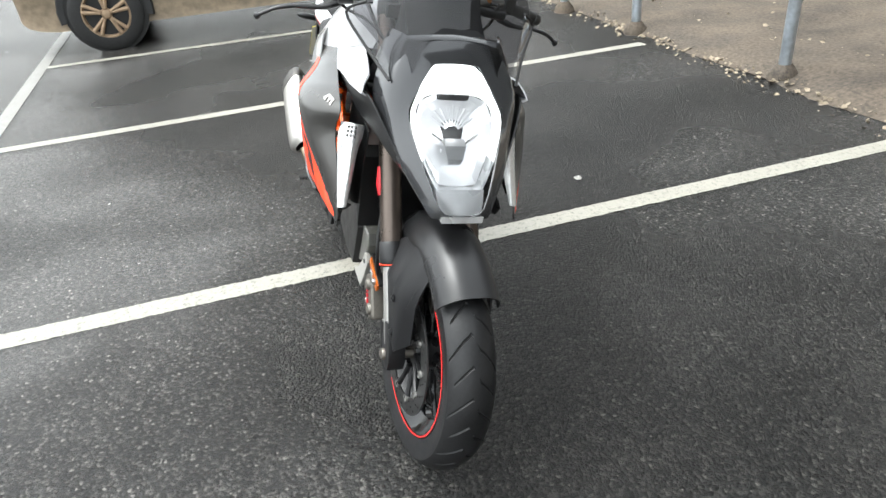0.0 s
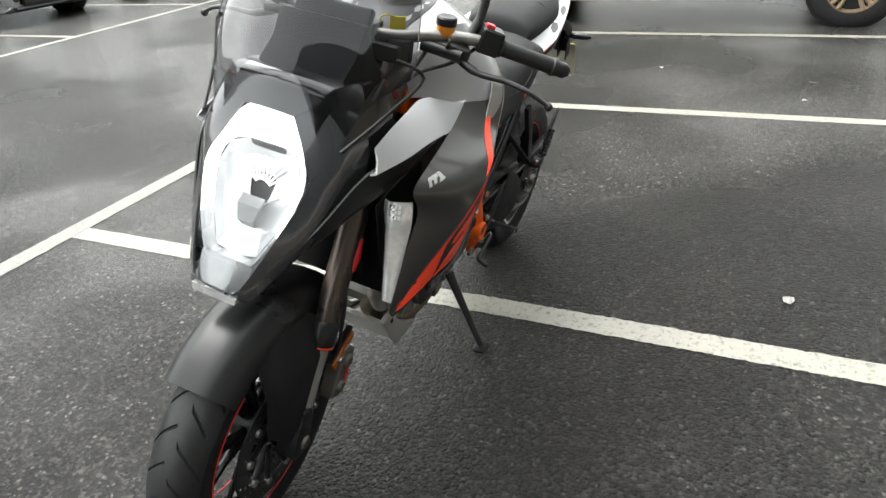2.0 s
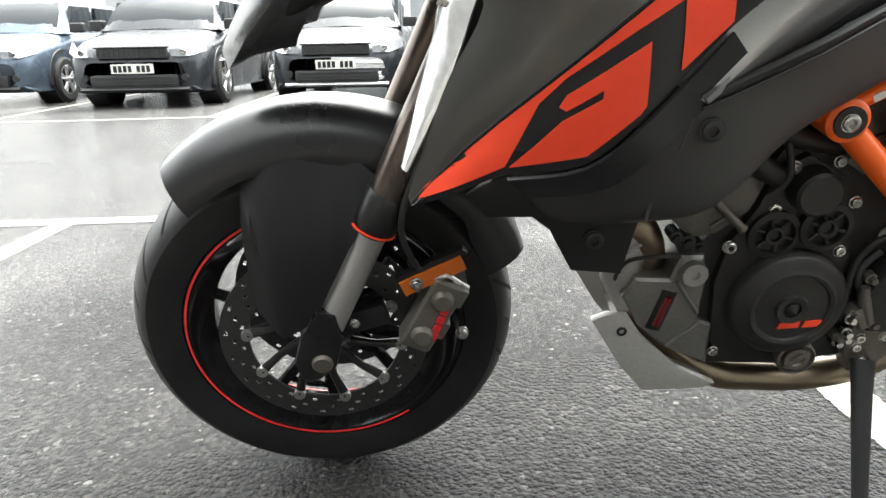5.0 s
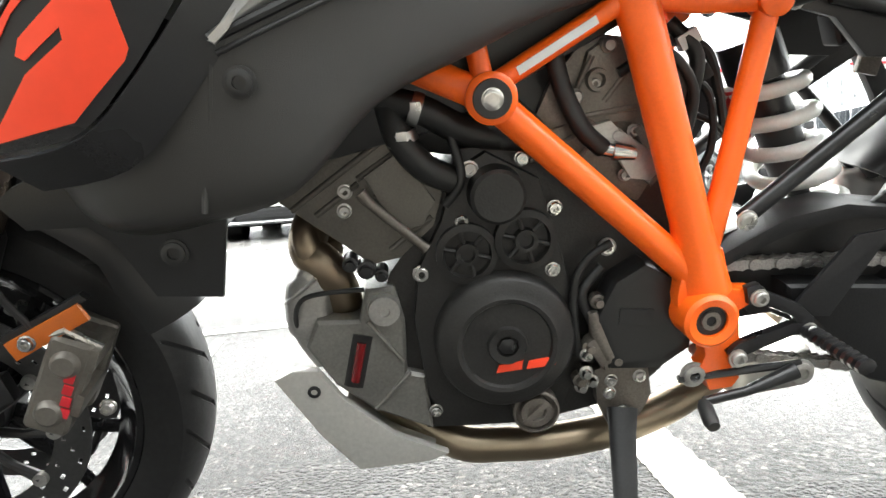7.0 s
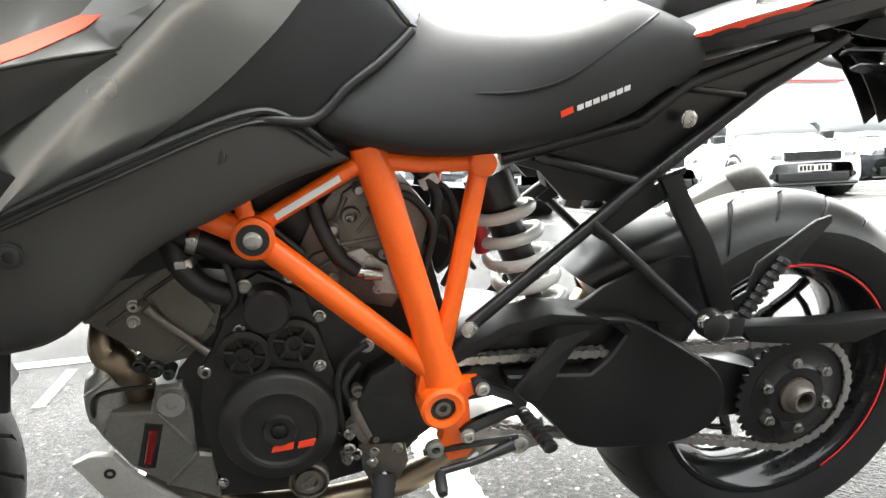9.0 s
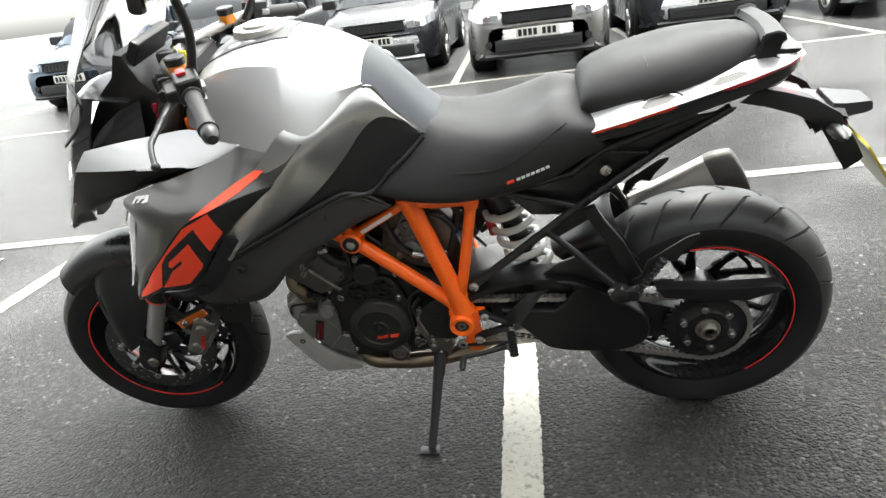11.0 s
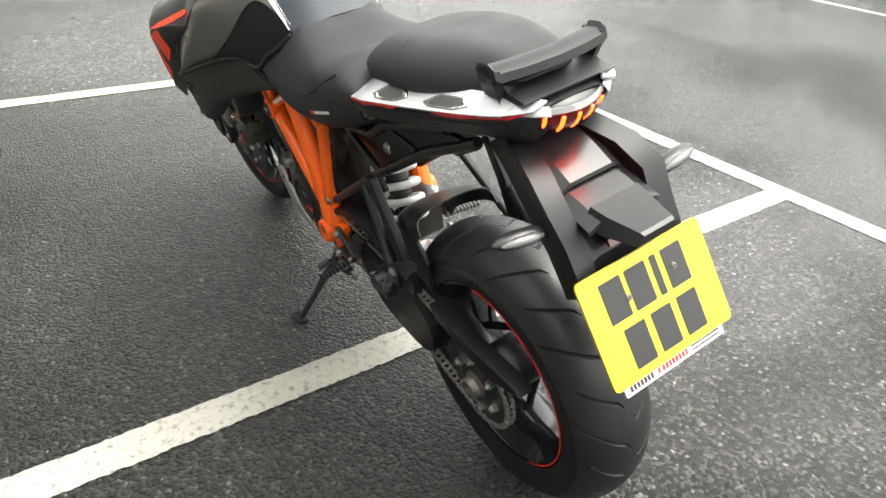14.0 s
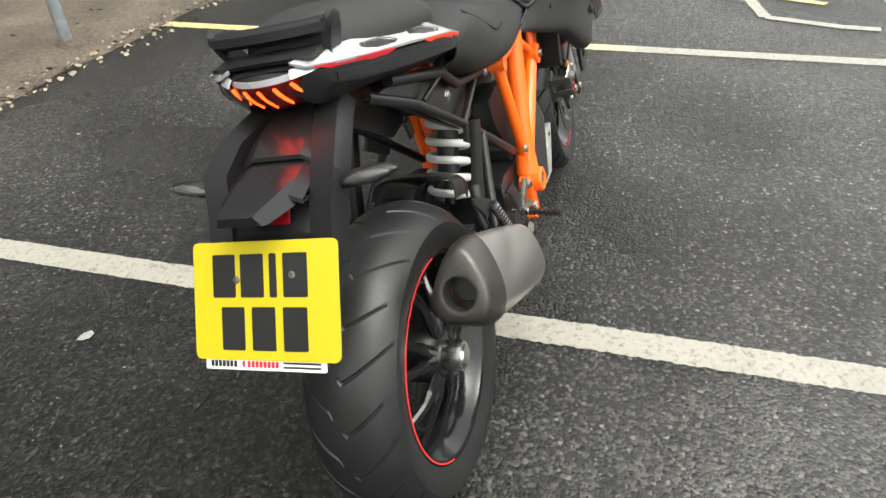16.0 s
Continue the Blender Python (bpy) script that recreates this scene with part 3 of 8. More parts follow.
            part("well_shade_disc", bm, INK, root)
    # grille, bumper, plate
    bm = bmesh.new()
    prism(bm, [(-0.03, 0.60 + high), (0.022, 0.60 + high), (0.016, 0.71 + high), (-0.04, 0.72 + high)], -W * 0.5, W * 0.5, 0.01)
    gr = part("grille", bm, trim, root)
    for k in range(14):
        bm = bmesh.new()
        box(bm, (0.022, -W * 0.46 + W * 0.92 * k / 13, 0.655 + high), (0.012, 0.008, 0.095), None, 0.002)
        part("grille_bar", bm, CHROME if chrome else trim, gr)
    bm = bmesh.new()
    box(bm, (0.0, 0, 0.725 + high), (0.05, W * 1.06, 0.018), None, 0.006)
    part("grille_trim", bm, CHROME if chrome else trim, gr)
    bm = bmesh.new()
    prism(bm, [(-0.08, 0.24 + high), (0.035, 0.25 + high), (0.05, 0.33 + high), (0.03, 0.40 + high), (-0.08, 0.40 + high)], -W * 0.62, W * 0.62, 0.02)
    lowg = part("lower_grille", bm, trim, root)
    for k in range(3):
        bm = bmesh.new()
        box(bm, (0.046, 0, 0.29 + 0.04 * k + high), (0.012, W * 1.15, 0.010), None, 0.003)
        part("grille_slat", bm, trim, lowg)
    bm = bmesh.new()
    prism(bm, [(-0.3, 0.19 + high), (0.03, 0.20 + high), (0.055, 0.225 + high), (0.03, 0.25 + high), (-0.3, 0.25 + high)], -W * 0.78, W * 0.78, 0.015)
    part("bumper_lip", bm, lower or trim, root)
    bm = bmesh.new()
    box(bm, (0.045, 0, 0.475 + high), (0.012, 0.52, 0.112), None, 0.004)
    pl = part("number_plate", bm, NPWHITE, root)
    for k in range(7):
        bm = bmesh.new()
        box(bm, (0.0518, -0.21 + 0.06 * k + (0.045 if k > 3 else 0), 0.475 + high), (0.002, 0.042, 0.078), None, 0)
        part("plate_bar", bm, INK, pl)
    return root


GREYPAINT = mat("warm_grey_car_paint", (0.17, 0.165, 0.155), 0.28, metal=0.5, vary=0.06, coat=0.2, grain=5, spec=0.3)
DARKPAINT = mat("charcoal_car_paint", (0.03, 0.033, 0.038), 0.25, metal=0.3, vary=0.1, coat=0.2, grain=5, spec=0.3)
BLUEPAINT = mat("slate_blue_car_paint", (0.1, 0.13, 0.17), 0.25, metal=0.4, vary=0.08, coat=0.2, grain=5, spec=0.3)
WHITEPAINT = mat("white_car_paint", (0.72, 0.73, 0.74), 0.25, vary=0.03, coat=0.7, grain=5)
SILVERPAINT = mat("silver_car_paint", (0.45, 0.46, 0.47), 0.28, metal=0.5, vary=0.05, coat=0.6, grain=5)
MUDPAINT = mat("muddy_grey_car_paint", (0.2, 0.155, 0.105), 0.6, vary=0.3, grain=14, patch=2.2, second=(0.32, 0.25, 0.17), bump=0.2)
SLATE = mat("dark_slate_car_paint", (0.035, 0.039, 0.045), 0.24, metal=0.4, vary=0.08, coat=0.2, grain=5, spec=0.3)
car("city_car", "warm grey city car with rounded headlamps parked nose-out", 0.37, -6.85, 90, GREYPAINT, 3.8, 1.66, 1.5, 0.29)
car("hatchback", "charcoal hatchback with pale bumper lip parked nose-out", 2.62, -8.0, 90, DARKPAINT, 4.0, 1.72, 1.45, 0.31, lower=SILVERPAINT)
car("hatchback", "dark hatchback parked nose-out across the aisle", 5.05, -7.6, 90, DARKPAINT, 4.0, 1.72, 1.45, 0.31)
car("estate_car", "dark grey estate car with chrome grille parked nose-out", -1.92, -7.9, 90, SLATE, 4.6, 1.92, 1.60, 0.345, chrome=True, high=0.06)
car("hatchback", "silver hatchback parked beside a dark estate", -4.72, -8.7, 90, SILVERPAINT, 4.1, 1.74, 1.45, 0.31)
car("sports_coupe", "white coupe with twin dark grilles parked nose-out", -7.15, -8.3, 78, WHITEPAINT, 4.4, 1.78, 1.4, 0.33)
car("saloon_car", "dark saloon parked beside a white coupe", -9.6, -8.9, 80, DARKPAINT, 4.4, 1.78, 1.43, 0.32)
car("hatchback", "slate blue hatchback parked nose-out across the aisle", 7.5, -8.2, 90, BLUEPAINT, 4.1, 1.75, 1.46, 0.31)
car("muddy_estate", "mud-splashed beige estate car parked in the next bay", -5.60, 2.38, 90, MUDPAINT, 4.75, 1.82, 1.62, 0.345, alloy=DIRTYALLOY, high=0.05)

# ---- buildings across the car park ----
CLAD = mat("white_cladding", (0.72, 0.72, 0.71), 0.5, vary=0.05, grain=2, patch=0.4)
# pale base colour paints the reflected sky into the showroom panes
PANE_SKYGREY = mat("glass_painted_sky_pale", (0.30, 0.31, 0.32), 0.12, vary=0.25, grain=0.7, patch=0.3, coat=0.5)
show = thing("showroom", "white car showroom with a red fascia stripe and glazed front", "building", pose(0, -27, 0, 0, 0, 8))
bm = bmesh.new()
box(bm, (-6, -5, 2.6), (44, 10, 5.2), None, 0.05)
part("wall", bm, CLAD, show)
bm = bmesh.new()
box(bm, (-6, 0.06, 4.9), (44.2, 0.3, 0.95), None, 0.03)
fas = part("fascia", bm, CLAD, show)
bm = bmesh.new()
box(bm, (-6, 0.24, 4.5), (44.2, 0.08, 0.12), None, 0.01)
part("fascia_stripe", bm, RED, fas, "red stripe")
for k in range(12):
    bm = bmesh.new()
    box(bm, (-9.5 + 0.32 * k + (1.8 if k > 6 else 0), 0.225, 4.95), (0.22, 0.04, 0.26), None, 0.01)
    part("fascia_bar", bm, GREY, fas)
bm = bmesh.new()
prism(bm, [(0, 0.16), (0.16, 0), (0, -0.16), (-0.16, 0)], 0.2, 0.26, 0.01)
bmesh.ops.translate(bm, vec=(-10.1, 0, 4.95), verts=bm.verts)
part("fascia_mark", bm, RED, fas)
bm = bmesh.new()
box(bm, (-6, -5, 5.35), (44.6, 10.6, 0.2), None, 0.05)
part("roof", bm, CLAD, show)
for k in range(18):
    x = -25 + 2.2 * k
    bm = bmesh.new()
    box(bm, (x, 0.02, 1.9), (2.0, 0.1, 3.4), None, 0.02)
    w = part("window", bm, CLAD, show)
    bm = bmesh.new()
    box(bm, (x, 0.06, 1.9), (1.86, 0.06, 3.24), None, 0.01)
    part("pane", bm, PANE_SKYGREY, w)
hall = thing("arched_hall", "pale glazed hall with a low arched roof", "building", pose(-26, -34, 0, 0, 0, 35))
bm = bmesh.new()
prism(bm, [(-11, 0), (11, 0), (11, 4.5)] + [(11 * math.cos(math.pi * k / 16), 4.5 + 3.4 * math.sin(math.pi * k / 16)) for k in range(1, 16)] + [(-11, 4.5)], -9, 0, 0.03)
part("wall", bm, mat("pale_panel", (0.62, 0.64, 0.64), 0.4, vary=0.06, grain=1.5, patch=0.4), hall)
for k in range(16):
    bm = bmesh.new()
    x = -10.3 + 1.37 * k
    hgt = 4.4 + 3.3 * math.sqrt(max(0, 1 - (x / 11) ** 2))
    box(bm, (x, 0.05, hgt / 2), (0.09, 0.12, hgt), None, 0.01)
    part("mullion", bm, SILVERPAINT, hall)
bm = bmesh.new()
tube(bm, [(11.3 * math.cos(math.pi * k / 20), 0.0, 4.5 + 3.55 * math.sin(math.pi * k / 20)) for k in range(21)], 0.22, 8)
part("roof_edge", bm, GREYPAINT, hall)

# bricks of the low edging, laid in two courses
bm = bmesh.new()
box(bm, (0, 0, 0), (0.215, 0.05, 0.065), None, 0.005)
brick_mesh = bpy.data.meshes.new("brick")
bm.to_mesh(brick_mesh)
bm.free()
BRICKV = mat("varied_dark_brick", (0.09, 0.075, 0.07), 0.7, vary=0.3, grain=60, bump=0.4)
nt = BRICKV.node_tree
oi, hv = nt.nodes.new("ShaderNodeObjectInfo"), nt.nodes.new("ShaderNodeHueSaturation")
mr = nt.nodes.new("ShaderNodeMapRange")
mr.inputs[3].default_value, mr.inputs[4].default_value = 0.6, 1.5
nt.links.new(oi.outputs["Random"], mr.inputs[0])
nt.links.new(mr.outputs[0], hv.inputs["Value"])
pb = nt.nodes["Principled BSDF"]
nt.links.new(pb.inputs["Base Color"].links[0].from_socket, hv.inputs["Color"])
nt.links.new(hv.outputs[0], pb.inputs["Base Color"])
brick_mesh.materials.append(BRICKV)
rnd = random.Random(77)
for course in range(2):
    for k in range(56):
        ob = new("brick", brick_mesh)
        ob.parent = kerb
        ob.location = (-9.6 + 0.226 * k + 0.113 * course, 5.448 + rnd.uniform(-0.003, 0.003), 0.05 + 0.076 * course)
        ob.rotation_euler = (rnd.uniform(-0.015, 0.015), 0, rnd.uniform(-0.012, 0.012))

# ---- the motorcycle ----
from mathutils.bvhtree import BVHTree
from mathutils.geometry import delaunay_2d_cdt

bike = thing("motorcycle", "grey and black motorcycle with orange frame leaning on its stand", "motorcycle", pose(0, 0, 0, -11.5, 0, 0))
STEER = Matrix.Translation((1.30, 0, 0.80)) @ Matrix.Rotation(radians(4.0), 4, Vector((-0.43, 0, 0.9)).normalized()) @ Matrix.Translation((-1.30, 0, -0.80))


def steered(bm):
    bmesh.ops.transform(bm, matrix=STEER, verts=bm.verts)
    return bm


def same(bm):
    return bm


def glass(name, tint, rough=0.03, gloss=1.0):
    """A thin clear or tinted sheet: what lies behind shows through, and it mirrors at a slant."""
    m = bpy.data.materials.new(name)
    m.use_nodes = True
    n, l = m.node_tree.nodes, m.node_tree.links
    n.remove(n["Principled BSDF"])
    tr, gl, mx, fr = n.new("ShaderNodeBsdfTransparent"), n.new("ShaderNodeBsdfGlossy"), n.new("ShaderNodeMixShader"), n.new("ShaderNodeFresnel")
    tr.inputs["Color"].default_value = (*tint, 1)
    gl.inputs["Roughness"].default_value = rough
    gl.inputs["Color"].default_value = (gloss, gloss, gloss, 1)
    fr.inputs["IOR"].default_value = 1.5
    l.new(fr.outputs[0], mx.inputs[0])
    l.new(tr.outputs[0], mx.inputs[1])
    l.new(gl.outputs[0], mx.inputs[2])
    l.new(mx.outputs[0], n["Material Output"].inputs["Surface"])
    return m


TINT = glass("tinted_screen", (0.40, 0.40, 0.42))
WINGGLASS = glass("smoked_wing_glass", (0.5, 0.5, 0.51))
CLEAR = glass("clear_lens", (0.93, 0.94, 0.95))
DRL = mat("daytime_running_light", (0.7, 0.7, 0.7), 0.3, emit=(1.0, 1.0, 1.0), power=0.8, vary=0.02)
SMOKED = mat("smoked_indicator_lens", (0.06, 0.06, 0.062), 0.16, vary=0.15, grain=200, bump=0.2, coat=0.4)
TAILRED = mat("lit_tail_lamp", (0.6, 0.03, 0.01), 0.3, emit=(1.0, 0.045, 0.006), power=3.0, vary=0.02)
DARKRED = mat("smoked_red_lens", (0.16, 0.004, 0.006), 0.12, coat=0.5)
LAMPLENS = mat("glowing_red_lens", (0.07, 0.003, 0.003), 0.15, coat=0.5, emit=(1.0, 0.02, 0.012), power=0.008)
GLOSSBLACK = mat("gloss_black_rim", (0.010, 0.010, 0.011), 0.13, vary=0.2, coat=0.3, rvary=0.04, spec=0.22)
CHAIN = mat("oily_chain_steel", (0.5, 0.48, 0.46), 0.35, metal=0.9, vary=0.3, grain=400)
TITAN = mat("brushed_titanium", (0.56, 0.54, 0.51), 0.34, metal=1.0, vary=0.06, grain=120, stretch=(1, 1, 6), patch=4, rvary=0.05)
FORKMETAL = mat("anodised_fork_tube", (0.13, 0.105, 0.09), 0.3, metal=0.8, vary=0.12, grain=300, stretch=(6, 6, 1))
FORKGREY = mat("satin_silver_fork_tube", (0.42, 0.41, 0.395), 0.32, metal=0.6, vary=0.08, grain=200)
TAG = mat("yellow_tag", (0.85, 0.72, 0.03), 0.4, vary=0.05)
FLUID = mat("amber_fluid_pot", (0.75, 0.25, 0.02), 0.12, vary=0.15, coat=0.5)
LENSCLEAR = mat("clear_indicator_lens", (0.13, 0.13, 0.13), 0.1, metal=0.6, vary=0.3, grain=400, bump=0.3, coat=0.6)
REFLECT = mat("silvered_light_strip", (0.8, 0.8, 0.8), 0.2, metal=0.6, vary=0.15, grain=90, bump=0.35, coat=0.6)


GROOVE = mat("tyre_groove_rubber", (0.006, 0.006, 0.006), 0.8, vary=0.2)


def add_tyre(parent, c, radius, half, bead, grooves, fn):
    seg, prof = 620, []
    for k in range(41):
        u = -1 + 2 * k / 40
        a = u * radians(78)
        crown = half * 0.98
        if abs(u) <= 0.82:
            y = crown * math.sin(a * 0.98) / math.sin(radians(64) * 0.98)
            r = radius - (1 - math.cos(a)) * half * 0.95
        else:
            s = (abs(u) - 0.82) / 0.18
            y0 = crown * math.sin(0.82 * radians(78) * 0.98) / math.sin(radians(64) * 0.98)
            r0 = radius - (1 - math.cos(0.82 * radians(78))) * half * 0.95
            y = math.copysign(y0 + (bead - y0) * s ** 1.6, u)
            r = r0 + (0.219 - r0) * s
        prof.append((r, y, u))
    bm = bmesh.new()
    rings = []
    per = seg // grooves
    seg = per * grooves

    def sweep(u):
        side = min(1, max(0, (u + 0.1) / 0.2))
        return 1.25 * abs(u) ** 1.3 + 0.5 * side

    for k in range(seg):
        ring = []
        for r, y, u in prof:
            th = 2 * math.pi * (k / seg - sweep(u) / grooves)
            w = k % per
            deep = 0.09 < abs(u) < (0.74 if (k // per) % 2 else 0.6) and w in (1, 2)
            q = r - (0.004 if deep else 0.0)
            ring.append(bm.verts.new((c[0] + q * math.cos(th), c[1] + y, c[2] + q * math.sin(th))))
        rings.append(ring)
    for k in range(seg):
        a, e = rings[k], rings[(k + 1) % seg]
        for i in range(len(prof) - 1):
            f = bm.faces.new((a[i], a[i + 1], e[i + 1], e[i]))
            u = (prof[i][2] + prof[i + 1][2]) / 2
            f.material_index = 1 if 0.09 < abs(u) < (0.74 if (k // per) % 2 else 0.6) and k % per in (0, 1, 2) and k % per == 1 else 0
    bmesh.ops.recalc_face_normals(bm, faces=bm.faces)
    return part("tyre", fn(bm), [RUBBER, GROOVE], parent, "black grooved rubber tyre", smooth=30)


def arc_band(c, r0, r1, y, a0, a1, thick=0.0012, steps=60):
    bm = bmesh.new()
    rows = []
    for k in range(steps + 1):
        a = radians(a0 + (a1 - a0) * k / steps)
        rows.append([(c[0] + r * math.cos(a), y, c[2] + r * math.sin(a)) for r in (r0, r1)])
    bm.free()
    return sheet(rows, thick, 0)


def add_rim(name, label, c, half, fn, spokes, hub_r, hub_half, dish):
    """Black cast rim with a barrel, lips, hub and slim paired spokes."""
    bm = bmesh.new()
    w = half
    lathe(bm, [(0.221, -w), (0.217, -w - 0.004), (0.209, -w - 0.002), (0.204, -w + 0.008), (0.186, -w + 0.026), (0.178, -0.012), (0.178, 0.012),
               (0.186, w - 0.026), (0.204, w - 0.008), (0.209, w + 0.002), (0.217, w + 0.004), (0.221, w), (0.2, w - 0.02), (0.196, 0), (0.2, -w + 0.02)], c, seg=96, close=True)
    rim = part(name, fn(bm), GLOSSBLACK, bike, label, smooth=35)
    hb = bmesh.new()
    lathe(hb, [(0.012, -hub_half), (hub_r * 0.7, -hub_half), (hub_r, -hub_half * 0.7), (hub_r, hub_half * 0.7), (hub_r * 0.7, hub_half), (0.012, hub_half)], c, seg=40, close=True)
    part("hub", fn(hb), BLACKMETAL, rim)
    for k in range(spokes):
        for s in (-1, 1):
            a0, a1 = radians(360 / spokes * k + s * 9), radians(360 / spokes * k + s * 17)
            p = [(c[0] + r * math.cos(a), c[1] + o, c[2] + r * math.sin(a)) for r, a, o in ((hub_r * 0.75, a0, dish), (0.105, (a0 * 0.6 + a1 * 0.4), dish * 0.85), (0.15, a1 * 0.7 + a0 * 0.3, dish * 0.55), (0.192, a1, dish * 0.3))]
            sp = bmesh.new()
            tube(sp, spline(p, 4), [0.012] * 4 + [0.009] * 4 + [0.0085] * 4 + [0.014], 8, flat=1.2)
            part("spoke", fn(sp), GLOSSBLACK, rim)
            if s > 0:
                sp = bmesh.new()
                m0, m1 = radians(360 / spokes * k + 14), radians(360 / spokes * k - 14)
                tube(sp, [(c[0] + 0.152 * math.cos(a), c[1] + dish * 0.5, c[2] + 0.152 * math.sin(a)) for a in (m0, (m0 + m1) / 2, m1)], 0.006, 8)
                part("spoke_web", fn(sp), GLOSSBLACK, rim)
    return rim


# front wheel
FC = (1.515, 0.0, 0.300)
front = add_rim("front_wheel", "gloss black cast front wheel with orange rim tape", FC, 0.046, steered, 5, 0.045, 0.05, 0.0)
add_tyre(front, FC, 0.300, 0.061, 0.05, 26, steered)
for y in (0.0512, -0.0512):
    part("rim_tape", steered(arc_band(FC, 0.2118, 0.2152, y, -125, 62, 0.0012 if y > 0 else -0.0012)), RIMTAPE, front, "orange-red rim tape")
for y in (0.068, -0.068):
    bm = bmesh.new()
    bands = [0.116, 0.124, 0.129, 0.136, 0.141, 0.148, 0.153, 0.160]
    n = 120
    vs = [[bm.verts.new((FC[0] + r * math.cos(2 * math.pi * k / n), y, FC[2] + r * math.sin(2 * math.pi * k / n))) for r in bands] for k in range(n)]
    for k in range(n):
        for i in range(len(bands) - 1):
            if i % 2 == 1 and (k + i * 2) % 6 == 0:
                continue
            bm.faces.new((vs[k][i], vs[(k + 1) % n][i], vs[(k + 1) % n][i + 1], vs[k][i + 1]))
    bmesh.ops.recalc_face_normals(bm, faces=bm.faces)
    thicken(bm, 0.004)
    disc = part("brake_disc", steered(bm), mat("dark_brake_disc", (0.09, 0.09, 0.09), 0.4, metal=0.8, vary=0.15, grain=200) if y > 0 else bpy.data.materials["dark_brake_disc"], front, "drilled dark steel brake disc", smooth=30)
    for k in range(10):
        a = radians(36 * k + 8)
        cb = bmesh.new()
        tube(cb, [(FC[0] + r * math.cos(a + o), y * q, FC[2] + r * math.sin(a + o)) for r, o, q in ((0.04, 0.25, 0.8), (0.08, 0.1, 0.92), (0.118, 0, 1))], [0.007, 0.006, 0.008], 8)
        part("carrier_arm", steered(cb), BLACKMETAL, disc)
        bb = bmesh.new()
        lathe(bb, [(0.0, 0.004), (0.009, 0.004), (0.0095, 0.0), (0.0095, -0.006), (0, -0.006)], (FC[0] + 0.118 * math.cos(a), y + (0.003 if y > 0 else 0), FC[2] + 0.118 * math.sin(a)), seg=14)
        part("bobbin", steered(bb), ALU, disc)
bm = bmesh.new()
lathe(bm, [(0.0, 0.135), (0.013, 0.135), (0.016, 0.13), (0.016, -0.13), (0.013, -0.135), (0, -0.135)], FC, seg=20)
part("axle", steered(bm), ENGINE2, front)

